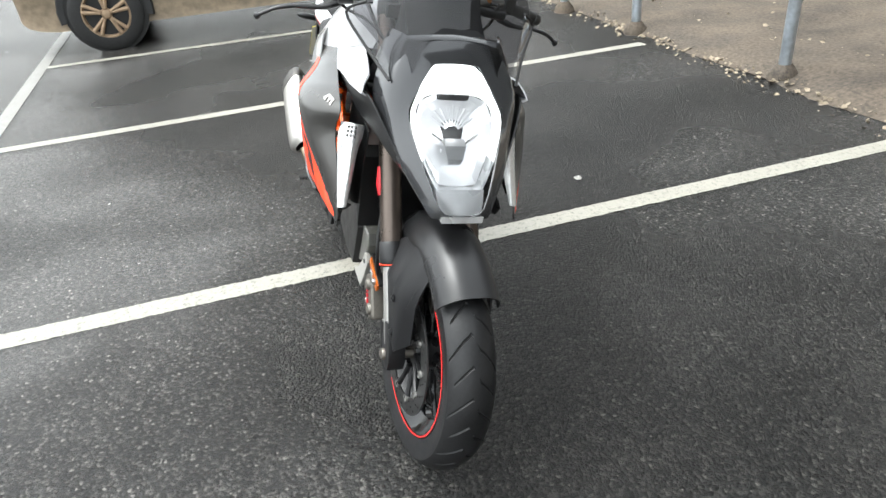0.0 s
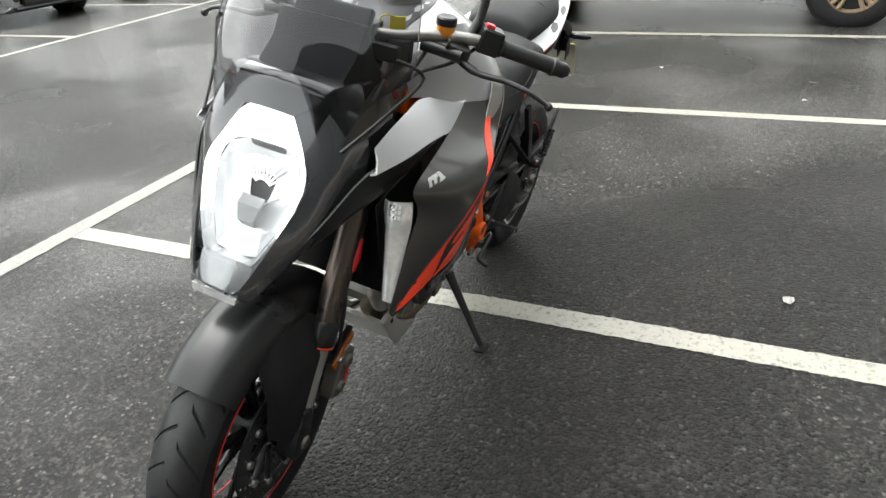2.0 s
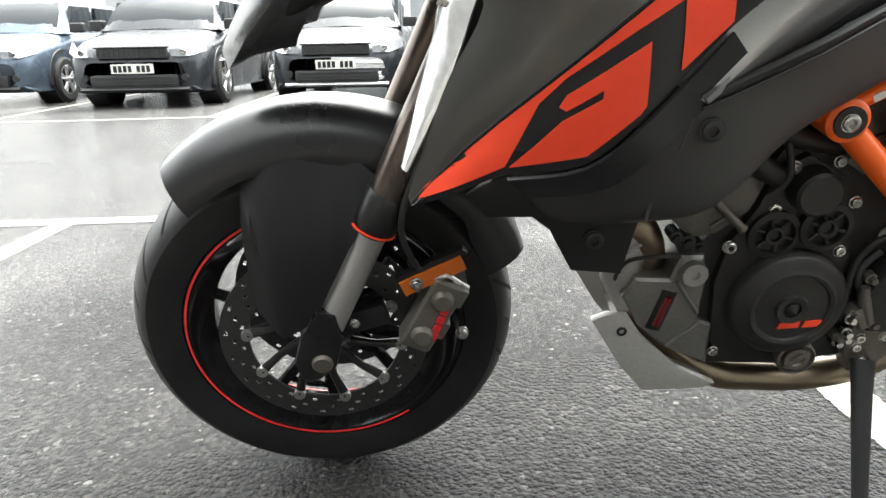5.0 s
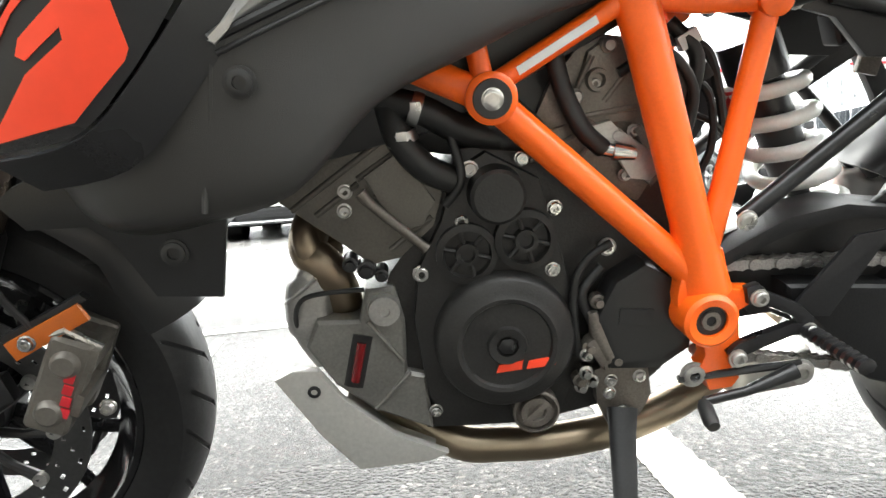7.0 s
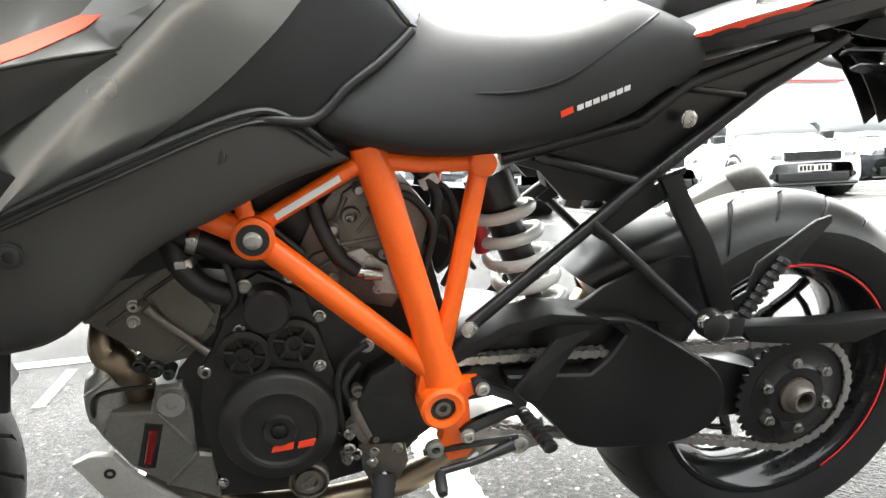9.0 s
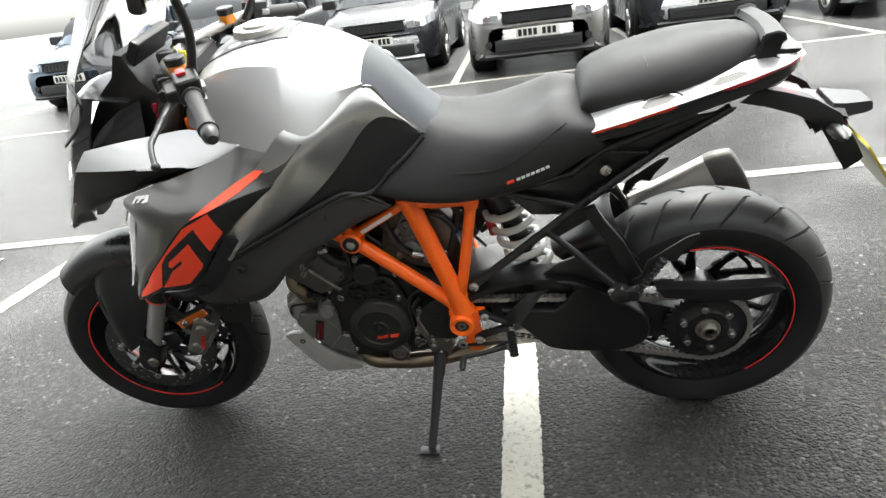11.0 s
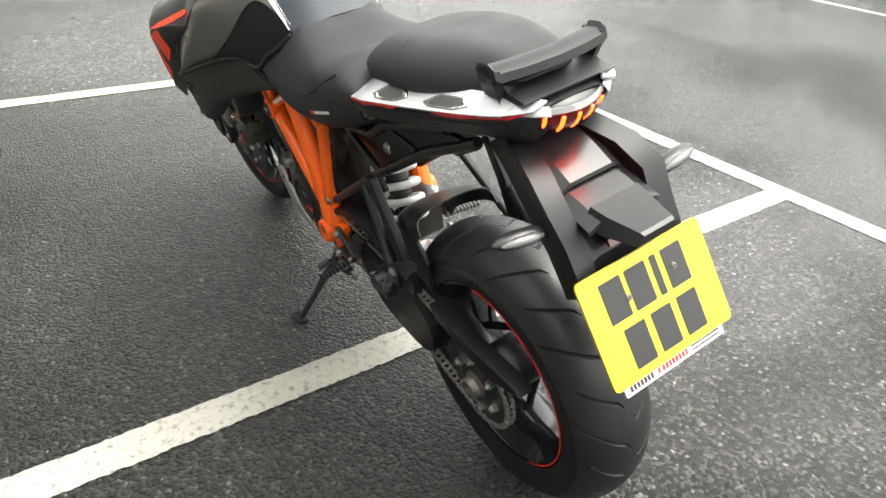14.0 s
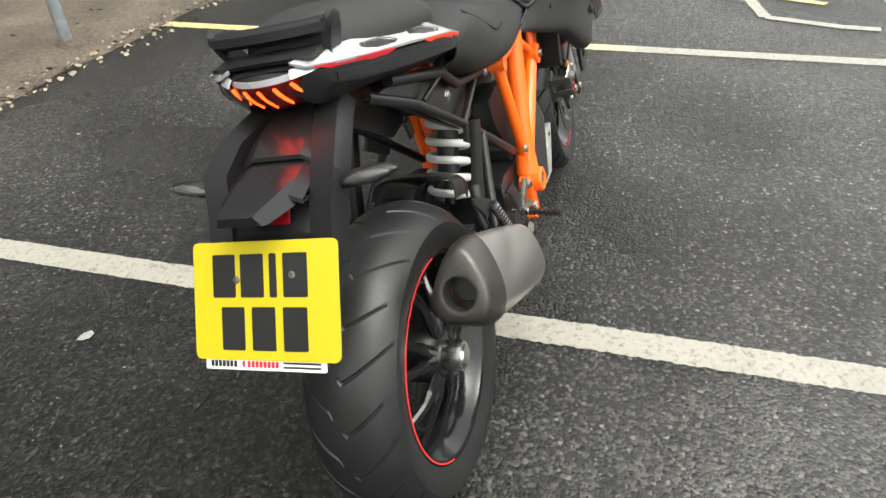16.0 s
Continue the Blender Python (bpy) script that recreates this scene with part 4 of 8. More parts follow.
# forks, calipers, front mudguard
for s in (1, -1):
    Y = 0.105 * s
    bm = bmesh.new()
    tube(bm, [(1.512, Y, 0.33), (1.425, Y, 0.515)], 0.0225, 20)
    leg = part("fork_leg", steered(bm), FORKGREY, bike, "grey lower fork tube")
    bm = bmesh.new()
    tube(bm, [(1.43, Y, 0.505), (1.426, Y, 0.513), (1.421, Y, 0.523), (1.405, Y, 0.556), (1.402, Y, 0.562)], [0.026, 0.031, 0.032, 0.032, 0.029], 20)
    part("seal_collar", steered(bm), BLACKMETAL, leg)
    bm = bmesh.new()
    tube(bm, [(1.4275, Y, 0.5095), (1.4265, Y, 0.5118)], 0.0322, 20)
    part("collar_ring", steered(bm), STRIPE, leg, "thin orange ring")
    bm = bmesh.new()
    tube(bm, [(1.405, Y, 0.555), (1.395, Y, 0.577), (1.375, Y, 0.62), (1.27, Y, 0.845), (1.16, Y, 1.085)], [0.027, 0.0285, 0.028, 0.0275, 0.027], 22)
    part("fork_tube", steered(bm), FORKMETAL, leg, "brown anodised upper fork tube")
    bm = bmesh.new()
    tube(bm, [(1.349, Y + 0.024 * s, 0.665), (1.338, Y + 0.0245 * s, 0.69), (1.32, Y + 0.024 * s, 0.73)], [0.008, 0.012, 0.008], 10)
    part("fork_badge", steered(bm), RED, leg, "small red badge")
    bm = bmesh.new()
    prism(bm, [(1.548, 0.272), (1.522, 0.268), (1.495, 0.29), (1.482, 0.34), (1.488, 0.385), (1.515, 0.392), (1.54, 0.35), (1.556, 0.30)], Y - 0.022, Y + 0.024, 0.006)
    box(bm, (1.46, Y * 0.93, 0.355), (0.09, 0.02, 0.035), Matrix.Rotation(radians(15), 3, "Y"), 0.004)
    part("axle_clamp", steered(bm), BLACKMETAL, leg)
    bolt_part("clamp_bolt", (1.455, Y + 0.012 * s, 0.36), STEEL, leg, 0.006, 0.005, (0, s, 0))
    # radial caliper: two staggered bodies, bridge, pad pins
    bm = bmesh.new()
    R = Matrix.Rotation(radians(62), 3, "Y")
    box(bm, (1.352, Y + 0.006 * s, 0.372), (0.125, 0.04, 0.05), R, 0.012, 3)
    box(bm, (1.345, Y - 0.052 * s, 0.372), (0.12, 0.03, 0.05), R, 0.01, 3)
    for d in (-0.03, 0.03):
        box(bm, (1.327 + d * 0.45, Y - 0.02 * s, 0.375 + d * -0.9), (0.03, 0.09, 0.02), R, 0.004)
    cal = part("brake_caliper", steered(bm), mat("caliper_grey", (0.15, 0.138, 0.12), 0.42, metal=0.5, vary=0.15, grain=200) if s > 0 else bpy.data.materials["caliper_grey"], leg, "grey four-piston radial brake caliper")
    for d in (-0.033, 0.033):
        bm = bmesh.new()
        lathe(bm, [(0, 0.006), (0.012, 0.006), (0.016, 0.002), (0.018, -0.008), (0, -0.008)], (1.352 + d * 0.47, Y + 0.028 * s, 0.372 - d * 0.88), seg=20)
        if s < 0:
            bmesh.ops.scale(bm, vec=(1, -1, 1), verts=bm.verts, space=Matrix.Translation((0, -(Y + 0.028 * s), 0)))
            bmesh.ops.reverse_faces(bm, faces=bm.faces)
        part("piston_housing", steered(bm), bpy.data.materials["caliper_grey"], cal)
    bm = bmesh.new()
    for k in range(5):
        o = -0.03 + 0.015 * k
        box(bm, (1.34 + o * 0.35, Y + 0.0285 * s, 0.37 - o * 0.95), (0.012, 0.003, 0.011), R, 0.001)
    part("caliper_marking", steered(bm), RED, cal, "row of small red bars")
    bm = bmesh.new()
    tube(bm, [(1.39, Y + 0.01 * s, 0.425), (1.33, Y + 0.02 * s, 0.44), (1.30, Y + 0.01 * s, 0.41)], 0.005, 8)
    part("bleed_pipe", steered(bm), STEEL, cal)
    for x, o, z in ((1.372, 0.02, 0.43), (1.308, 0.012, 0.335)):
        part("caliper_bolt", steered(bolt(bmesh.new(), (x, Y + o * s, z), 0.008, 0.01, (0, s, 0))), STEEL, cal)
    bm = bmesh.new()
    prism(bm, [(1.397, 0.431), (1.311, 0.470), (1.302, 0.449), (1.388, 0.409)], Y + 0.014 * s, Y + 0.022 * s, 0.002)
    refl = part("side_reflector", steered(bm), AMBER, leg, "amber rectangular reflector")
    bm = bmesh.new()
    prism(bm, [(1.402, 0.437), (1.308, 0.479), (1.300, 0.472), (1.396, 0.426)], Y + 0.004 * s, Y + 0.018 * s, 0.002)
    part("reflector_bracket", steered(bm), BLACK, refl)
    bm = bmesh.new()
    tube(bm, spline([(1.36, Y + 0.01 * s, 0.43), (1.39, Y + 0.03 * s, 0.52), (1.36, Y + 0.02 * s, 0.62), (1.30, Y * 0.8, 0.75)]), 0.0045, 8)
    part("brake_hose", steered(bm), HOSE, leg)

rows = []
for a in range(54, 166, 7):
    R = 0.338 + 0.022 * math.sin(radians((a - 50) * 1.5)) - (0.012 if a > 140 else 0)
    w = 0.078 if a < 130 else 0.078 - 0.02 * (a - 130) / 40
    row = []
    for q in (-1, -0.97, -0.8, -0.45, 0, 0.45, 0.8, 0.97, 1):
        drop = 0.002 + 0.05 * abs(q) ** 4 + (0.012 if abs(q) == 1 else 0)
        rr = R - drop + 0.006 * (1 - q * q)
        row.append((FC[0] + rr * math.cos(radians(a)), w * q, FC[2] + rr * math.sin(radians(a))))
    rows.append(row)
guard = part("front_mudguard", steered(sheet(grid_spline(rows, 3, 2), 0.003, 0)), MATT, bike, "matt black front mudguard with fork guards", smooth=60)
for s in (1, -1):
    out = [(1.60, 0.60), (1.606, 0.52), (1.606, 0.385), (1.566, 0.342), (1.518, 0.372), (1.495, 0.42), (1.44, 0.53), (1.40, 0.565), (1.45, 0.60), (1.52, 0.622)]
    bm = bmesh.new()
    f = [bm.verts.new((x, (0.062 if z > 0.58 else 0.118 if z < 0.5 else 0.098) * s, z)) for x, z in out]
    bm.faces.new(f)
    bmesh.ops.triangulate(bm, faces=bm.faces)
    bmesh.ops.subdivide_edges(bm, edges=bm.edges, cuts=3, use_grid_fill=True)
    for v in bm.verts:
        v.co.y = s * (0.068 + 0.055 * min(1, max(0, (0.605 - v.co.z) / 0.1)) ** 0.8 - 0.03 * max(0, (v.co.x - 1.57) / 0.04))
    bmesh.ops.recalc_face_normals(bm, faces=bm.faces)
    thicken(bm, 0.004)
    g = part("fork_guard", steered(bm), GUARDBLACK, guard, smooth=50)
    for x, z in ((1.535, 0.475), (1.545, 0.385)):
        bolt_part("guard_screw", (x, 0.121 * s, z), BLACKMETAL, g, 0.008, 0.004, (0, s, 0))

# rear wheel
RC = (0.0, 0.0, 0.320)
rear = add_rim("rear_wheel", "gloss black cast rear wheel with orange rim tape", RC, 0.076, same, 5, 0.058, 0.07, -0.06)
add_tyre(rear, RC, 0.321, 0.096, 0.08, 22, same)
for y in (0.0812, -0.0812):
    part("rim_tape", arc_band(RC, 0.2120, 0.2150, y, 78, 238, 0.0012 if y > 0 else -0.0012), RIMTAPE, rear, "orange-red rim tape")
bm = bmesh.new()
lathe(bm, [(0, -0.118), (0.02, -0.118), (0.024, -0.112), (0.03, -0.112), (0.032, -0.1), (0.032, -0.06), (0.045, -0.055), (0, -0.05)], RC, seg=12)
part("hub_nut", bm, STEEL, rear, "large bright hub nut")
# sprocket with teeth, carrier, nuts
bm = bmesh.new()
N = 38
pro = []
for k in range(N * 4):
    r = 0.1045 if k % 4 in (1, 2) else 0.0975
    a = 2 * math.pi * k / (N * 4)
    pro.append((r * math.cos(a), r * math.sin(a)))
ring = [[bm.verts.new((RC[0] + x * q, y, RC[2] + z * q)) for x, z in pro] for q, y in ((0.7, 0.108), (1, 0.108), (1, 0.113), (0.7, 0.113))]
for i in range(4):
    a, b = ring[i], ring[(i + 1) % 4]
    for k in range(len(pro)):
        bm.faces.new((a[k], a[(k + 1) % len(pro)], b[(k + 1) % len(pro)], b[k]))
bmesh.ops.recalc_face_normals(bm, faces=bm.faces)
spk = part("sprocket", bm, BLACKMETAL, rear, "black toothed rear sprocket", smooth=20)
bm = bmesh.new()
lathe(bm, [(0, 0.112), (0.03, 0.112), (0.034, 0.122), (0.05, 0.122), (0.056, 0.116), (0.078, 0.114), (0.078, 0.1), (0, 0.1)], RC, seg=40)
part("sprocket_carrier", bm, BLACKMETAL, spk)
for k in range(6):
    a = radians(60 * k + 20)
    bm = bmesh.new()
    lathe(bm, [(0, 0.132), (0.006, 0.132), (0.0065, 0.126), (0.010, 0.126), (0.0105, 0.114), (0, 0.114)], (RC[0] + 0.062 * math.cos(a), 0, RC[2] + 0.062 * math.sin(a)), seg=6)
    part("sprocket_nut", bm, STEEL, spk)
bm = bmesh.new()
lathe(bm, [(0.014, 0.115), (0.014, 0.143), (0.019, 0.144), (0.022, 0.14), (0.024, 0.128), (0.031, 0.126), (0.031, 0.118)], RC, seg=30)
part("axle_nut", bm, ENGINE2, spk, "hollow castellated axle nut")
# chain: bushed links along both runs and round the sprocket
path = [V(0.60, 0, 0.447), V(0.45, 0, 0.441), V(0.30, 0, 0.430), V(0.15, 0, 0.4205), V(0.012, 0, 0.4205)]
for k in range(1, 18):
    a = radians(90 + 180 * k / 18)
    path.append(V(RC[0] + 0.1005 * math.cos(a), 0, RC[2] + 0.1005 * math.sin(a)))
path += [V(0.006, 0, 0.219), V(0.2, 0, 0.262), V(0.40, 0, 0.30), V(0.6, 0, 0.338)]
cum = [0.0]
for a, b in zip(path, path[1:]):
    cum.append(cum[-1] + (b - a).length)


def on_path(d):
    for i in range(len(path) - 1):
        if d <= cum[i + 1]:
            t = (d - cum[i]) / (cum[i + 1] - cum[i])
            return path[i].lerp(path[i + 1], t)
    return path[-1]


bm = bmesh.new()
pitch, d, k = 0.0159, 0.0, 0
while d + pitch < cum[-1]:
    a, b = on_path(d), on_path(d + pitch)
    t = (b - a).normalized()
    nrm = Vector((-t.z, 0, t.x))
    for yy in ((0.1045, 0.1165) if k % 2 else (0.102, 0.119)):
        out = []
        for c0, sg in ((a, -1), (b, 1)):
            for g in (-75, -38, 0, 38, 75):
                h = radians(g) * sg if sg > 0 else radians(-g)
                out.append(c0 + t * (0.0072 * math.cos(h) * sg) + nrm * 0.0072 * math.sin(h))
        mid0, mid1 = (a + b) / 2 + nrm * 0.0052, (a + b) / 2 - nrm * 0.0052
        ang = sorted(out + [mid0, mid1], key=lambda p: math.atan2((p - (a + b) / 2).dot(nrm), (p - (a + b) / 2).dot(t)))
        lo = [bm.verts.new((p.x, yy - 0.0009, p.z)) for p in ang]
        hi = [bm.verts.new((p.x, yy + 0.0009, p.z)) for p in ang]
        bm.faces.new(lo)
        bm.faces.new(hi[::-1])
        for i in range(len(ang)):
            bm.faces.new((lo[i], lo[(i + 1) % len(ang)], hi[(i + 1) % len(ang)], hi[i]))
    tube(bm, [(a.x, 0.1005, a.z), (a.x, 0.1205, a.z)], 0.0036, 8)
    d += pitch
    k += 1
bmesh.ops.recalc_face_normals(bm, faces=bm.faces)
part("chain", bm, CHAIN, bike, "oily steel drive chain", smooth=30)

# swingarm
bm = bmesh.new()
outline = [(p[0], p[2]) for p in spline([(x, 0, z) for x, z in ((0.366, 0.499), (0.315, 0.492), (0.262, 0.462), (0.205, 0.424), (0.158, 0.386), (0.140, 0.340), (0.152, 0.298), (0.204, 0.270), (0.30, 0.270), (0.388, 0.287), (0.43, 0.33), (0.47, 0.375), (0.50, 0.398))], 3)]
prism(bm, outline + [(0.503, 0.421), (0.43, 0.415), (0.372, 0.409), (0.343, 0.432), (0.320, 0.466), (0.338, 0.484)], 0.05, 0.132, 0.009, 3)
arm = part("swingarm", bm, SWING, bike, "black cast single-sided swingarm")
bm = bmesh.new()
prism(bm, [(0.60, 0.455), (0.55, 0.480), (0.504, 0.502), (0.44, 0.512), (0.366, 0.501), (0.338, 0.486), (0.36, 0.486), (0.432, 0.494), (0.50, 0.482), (0.55, 0.462), (0.60, 0.435)], 0.06, 0.130, 0.005, 2)
part("upper_brace", bm, SWING, arm)
bm = bmesh.new()
prism(bm, [(0.62, 0.46), (0.52, 0.492), (0.44, 0.503), (0.36, 0.490), (0.26, 0.43), (0.05, 0.36), (-0.03, 0.32), (0.04, 0.28), (0.2, 0.275), (0.36, 0.30), (0.5, 0.37), (0.62, 0.36)], 0.035, 0.095, 0.01, 2)
part("inner_beam", bm, BLACKMETAL, arm)
bm = bmesh.new()
prism(bm, [(0.64, 0.45), (0.5, 0.47), (0.45, 0.46), (0.45, 0.36), (0.55, 0.34), (0.64, 0.35)], -0.11, 0.05, 0.01)
part("cross_beam", bm, BLACKMETAL, arm)
bm = bmesh.new()
prism(bm, [(0.13, 0.462), (-0.02, 0.452), (-0.150, 0.452), (-0.165, 0.44), (-0.12, 0.425), (-0.085, 0.413), (0.02, 0.42), (0.11, 0.434)], 0.10, 0.136, 0.004)
part("chain_guard", bm, SWING, arm)
# hugger over the rear tyre
rows = []
for k in range(10):
    a = radians(30 + 24 * k / 9)
    R = 0.425 - 0.055 * k / 9
    w = 0.070 + 0.030 * min(1, k / 6)
    rows.append([(R2 * math.cos(a), w * q, 0.32 + R2 * math.sin(a)) for q, R2 in ((-1, R - 0.05), (-0.93, R - 0.015), (-0.6, R), (0, R + 0.004), (0.6, R), (0.93, R - 0.015), (1, R - 0.05))])
hug = part("rear_hugger", sheet(grid_spline(rows, 3, 2), 0.003, 0), MATT, arm, "black plastic hugger over the rear tyre", smooth=60)
bm = bmesh.new()
prism(bm, [(0.40, 0.500), (0.35, 0.535), (0.30, 0.556), (0.235, 0.575), (0.197, 0.57), (0.164, 0.53), (0.168, 0.462), (0.25, 0.47), (0.33, 0.485)], 0.098, 0.107, 0.003)
part("hugger_side", bm, BLACK, hug)

# shock
top, low = V(0.500, -0.006, 0.695), V(0.406, 0.012, 0.448)
ax = (low - top).normalized()
n1 = ax.cross(V(0, 1, 0)).normalized()
pts = []
turns, steps = 5.3, 26
for k in range(int(turns * steps) + 1):
    f = k / (turns * steps)
    a = 2 * math.pi * k / steps
    c = top.lerp(low, 0.20 + 0.80 * f)
    pts.append(c + (n1 * math.cos(a) + V(0, 1, 0) * math.sin(a)) * 0.0465)
bm = bmesh.new()
tube(bm, pts, 0.0095, 9)
shock = part("shock_spring", bm, WHITESPRING, bike, "white rear shock spring", smooth=60)
bm = bmesh.new()
tube(bm, [top, top.lerp(low, 0.2), top.lerp(low, 0.21), top.lerp(low, 0.7), top.lerp(low, 0.71), low], [0.038, 0.038, 0.027, 0.027, 0.014, 0.014], 20)
part("damper_body", bm, BLACKMETAL, shock)
bm = bmesh.new()
tube(bm, [(0.520, 0.012, 0.635), (0.508, 0.012, 0.575)], 0.012, 16)
part("preload_reservoir", bm, RED, shock, "red shock reservoir")

# orange trellis frame
for s in (1, -1):
    Y = 0.126 if s > 0 else -0.139
    bm = bmesh.new()
    tube(bm, [(0.935, Y * 0.9, 0.702), (0.84, Y, 0.657), (0.63, Y, 0.458), (0.603, Y * 0.98, 0.43)], [0.0165, 0.0175, 0.0175, 0.021], 18)
    tube(bm, [(0.842, Y, 0.665), (0.853, Y, 0.725)], 0.0115, 14)
    tube(bm, [(0.835, Y, 0.668), (0.70, Y, 0.742)], 0.0115, 14)
    tube(bm, [(0.692, Y, 0.765), (0.672, Y, 0.70), (0.62, Y, 0.51), (0.598, Y, 0.42)], [0.0235, 0.0225, 0.0225, 0.03], 20)
    tube(bm, [(0.70, Y, 0.748), (0.62, Y * 0.98, 0.736), (0.545, Y * 0.95, 0.735)], [0.014, 0.011, 0.012], 14)
    tube(bm, [(0.543, Y * 0.95, 0.73), (0.583, Y, 0.54), (0.606, Y, 0.455)], [0.0135, 0.0135, 0.017], 16)
    lathe(bm, [(0, -0.02), (0.017, -0.02), (0.018, 0.018), (0.014, 0.021), (0, 0.021)], (0.542, Y * 0.95, 0.735), seg=24)
    lathe(bm, [(0, -0.022), (0.026, -0.022), (0.027, 0.02), (0.022, 0.024), (0, 0.024)], (0.838, Y, 0.657), seg=28)
    prism(bm, [(0.628, 0.47), (0.585, 0.475), (0.572, 0.425), (0.545, 0.422), (0.543, 0.408), (0.562, 0.398), (0.558, 0.345), (0.568, 0.33), (0.556, 0.312), (0.565, 0.300), (0.592, 0.298), (0.606, 0.33), (0.600, 0.345), (0.605, 0.37), (0.632, 0.385), (0.636, 0.42)], Y - 0.014, Y + 0.014, 0.005)
    fr = part("frame_trellis", bm, ORANGE, bike, "orange tubular steel trellis frame side")
    bm = bmesh.new()
    lathe(bm, [(0.018, 0.0), (0.0185, 0.036), (0.027, 0.038), (0.0315, 0.034), (0.033, -0.02)], (0.604, Y, 0.397), seg=36)
    if s < 0:
        bmesh.ops.scale(bm, vec=(1, -1, 1), verts=bm.verts, space=Matrix.Translation((0, -Y, 0)))
        bmesh.ops.reverse_faces(bm, faces=bm.faces)
    part("pivot_boss", bm, ORANGE, fr)
    bm = bmesh.new()
    lathe(bm, [(0, 0.031), (0.018, 0.031), (0.018, 0.0), (0, 0.0)] if s > 0 else [(0, -0.031), (0.018, -0.031), (0.018, 0.0), (0, 0.0)], (0.604, Y, 0.397), seg=24)
    part("pivot_recess", bm, INK, fr)
    bm = bmesh.new()
    lathe(bm, [(0.006, 0.0315), (0.006, 0.034), (0.011, 0.034), (0.0115, 0.0315)] if s > 0 else [(0.006, -0.0315), (0.006, -0.034), (0.011, -0.034), (0.0115, -0.0315)], (0.604, Y, 0.397), seg=20)
    part("pivot_shaft", bm, ENGINE2, fr)
    for (x, z, r, m, o) in ((0.838, 0.657, 0.0105, STEEL, 0.024), (0.562, 0.506, 0.0095, STEEL, 0.016), (0.502, 0.735, 0.010, STEEL, -0.028), (0.546, 0.414, 0.007, BLACKMETAL, 0.014), (0.563, 0.339, 0.008, STEEL, 0.012)):
        bolt_part("frame_bolt", (x, Y + o * s, z), m, fr, r, 0.007, (0, s, 0))
    bm = bmesh.new()
    lathe(bm, [(0.0115, 0.0), (0.0115, 0.003), (0.0195, 0.003), (0.0205, 0)], (0.838, Y + 0.0235, 0.657), seg=28)
    if s > 0:
        part("bolt_washer", bm, BLACKMETAL, fr)
        bm = bmesh.new()
        d = (V(0.70, 0, 0.742) - V(0.835, 0, 0.668)).normalized()
        prism(bm, [(0.811, 0.6855), (0.729, 0.7305), (0.7255, 0.7225), (0.8075, 0.6775)], Y + 0.0095, Y + 0.0125)
        part("frame_sticker", bm, WHITE, fr, "white paper sticker on the frame tube")
    else:
        bm.free()

bm = bmesh.new()
prism(bm, [(1.15, 1.00), (1.12, 1.005), (1.07, 0.955), (1.10, 0.93), (1.15, 0.95)], 0.105, 0.125, 0.005)
part("steering_head", bm, ORANGE, bike, "orange steering head gusset")

# ---- engine ----
bm = bmesh.new()
prism(bm, [(0.985, 0.40), (0.95, 0.30), (0.93, 0.245), (0.80, 0.238), (0.67, 0.262), (0.625, 0.30), (0.625, 0.44), (0.68, 0.50), (0.735, 0.56), (0.79, 0.60), (0.87, 0.60), (0.91, 0.52), (0.96, 0.46)], -0.11, 0.078, 0.012)
engine = part("engine_crankcase", bm, ENGINE, bike, "dark grey cast V-twin engine")
bm = bmesh.new()
prism(bm, [(0.925, 0.30), (0.905, 0.265), (0.76, 0.262), (0.735, 0.33), (0.748, 0.44), (0.765, 0.50), (0.78, 0.56), (0.84, 0.595), (0.878, 0.575), (0.895, 0.52), (0.925, 0.465), (0.935, 0.40)], 0.07, 0.092, 0.006)
part("side_cover", bm, ENGINE, engine)
bm = bmesh.new()
lathe(bm, [(0, 0.118), (0.012, 0.118), (0.013, 0.123), (0.022, 0.124), (0.024, 0.119), (0.052, 0.118), (0.054, 0.122), (0.059, 0.123), (0.067, 0.118), (0.078, 0.116), (0.083, 0.110), (0.085, 0.085), (0, 0.085)], (0.829, 0, 0.371), seg=72)
rotor = part("alternator_cover", bm, ENGINE, engine, "round dark alternator cover")
bm = bmesh.new()
lathe(bm, [(0, 0.1245), (0.009, 0.1245), (0.0105, 0.1235), (0, 0.1195)], (0.829, 0, 0.371), seg=6)
part("cover_plug", bm, BLACKMETAL, rotor)
bm = bmesh.new()
for k, (u, w) in enumerate(((0, 0.03), (0.036, 0.034))):
    x0, z0 = 0.843 - u, 0.337 + 0.05 * u
    prism(bm, [(x0, z0), (x0 - w, z0 + 0.002), (x0 - w - 0.002, z0 + 0.013), (x0 - 0.003, z0 + 0.010)], 0.1165, 0.1205)
part("cover_mark", bm, STRIPE, rotor, "two small orange blocks")
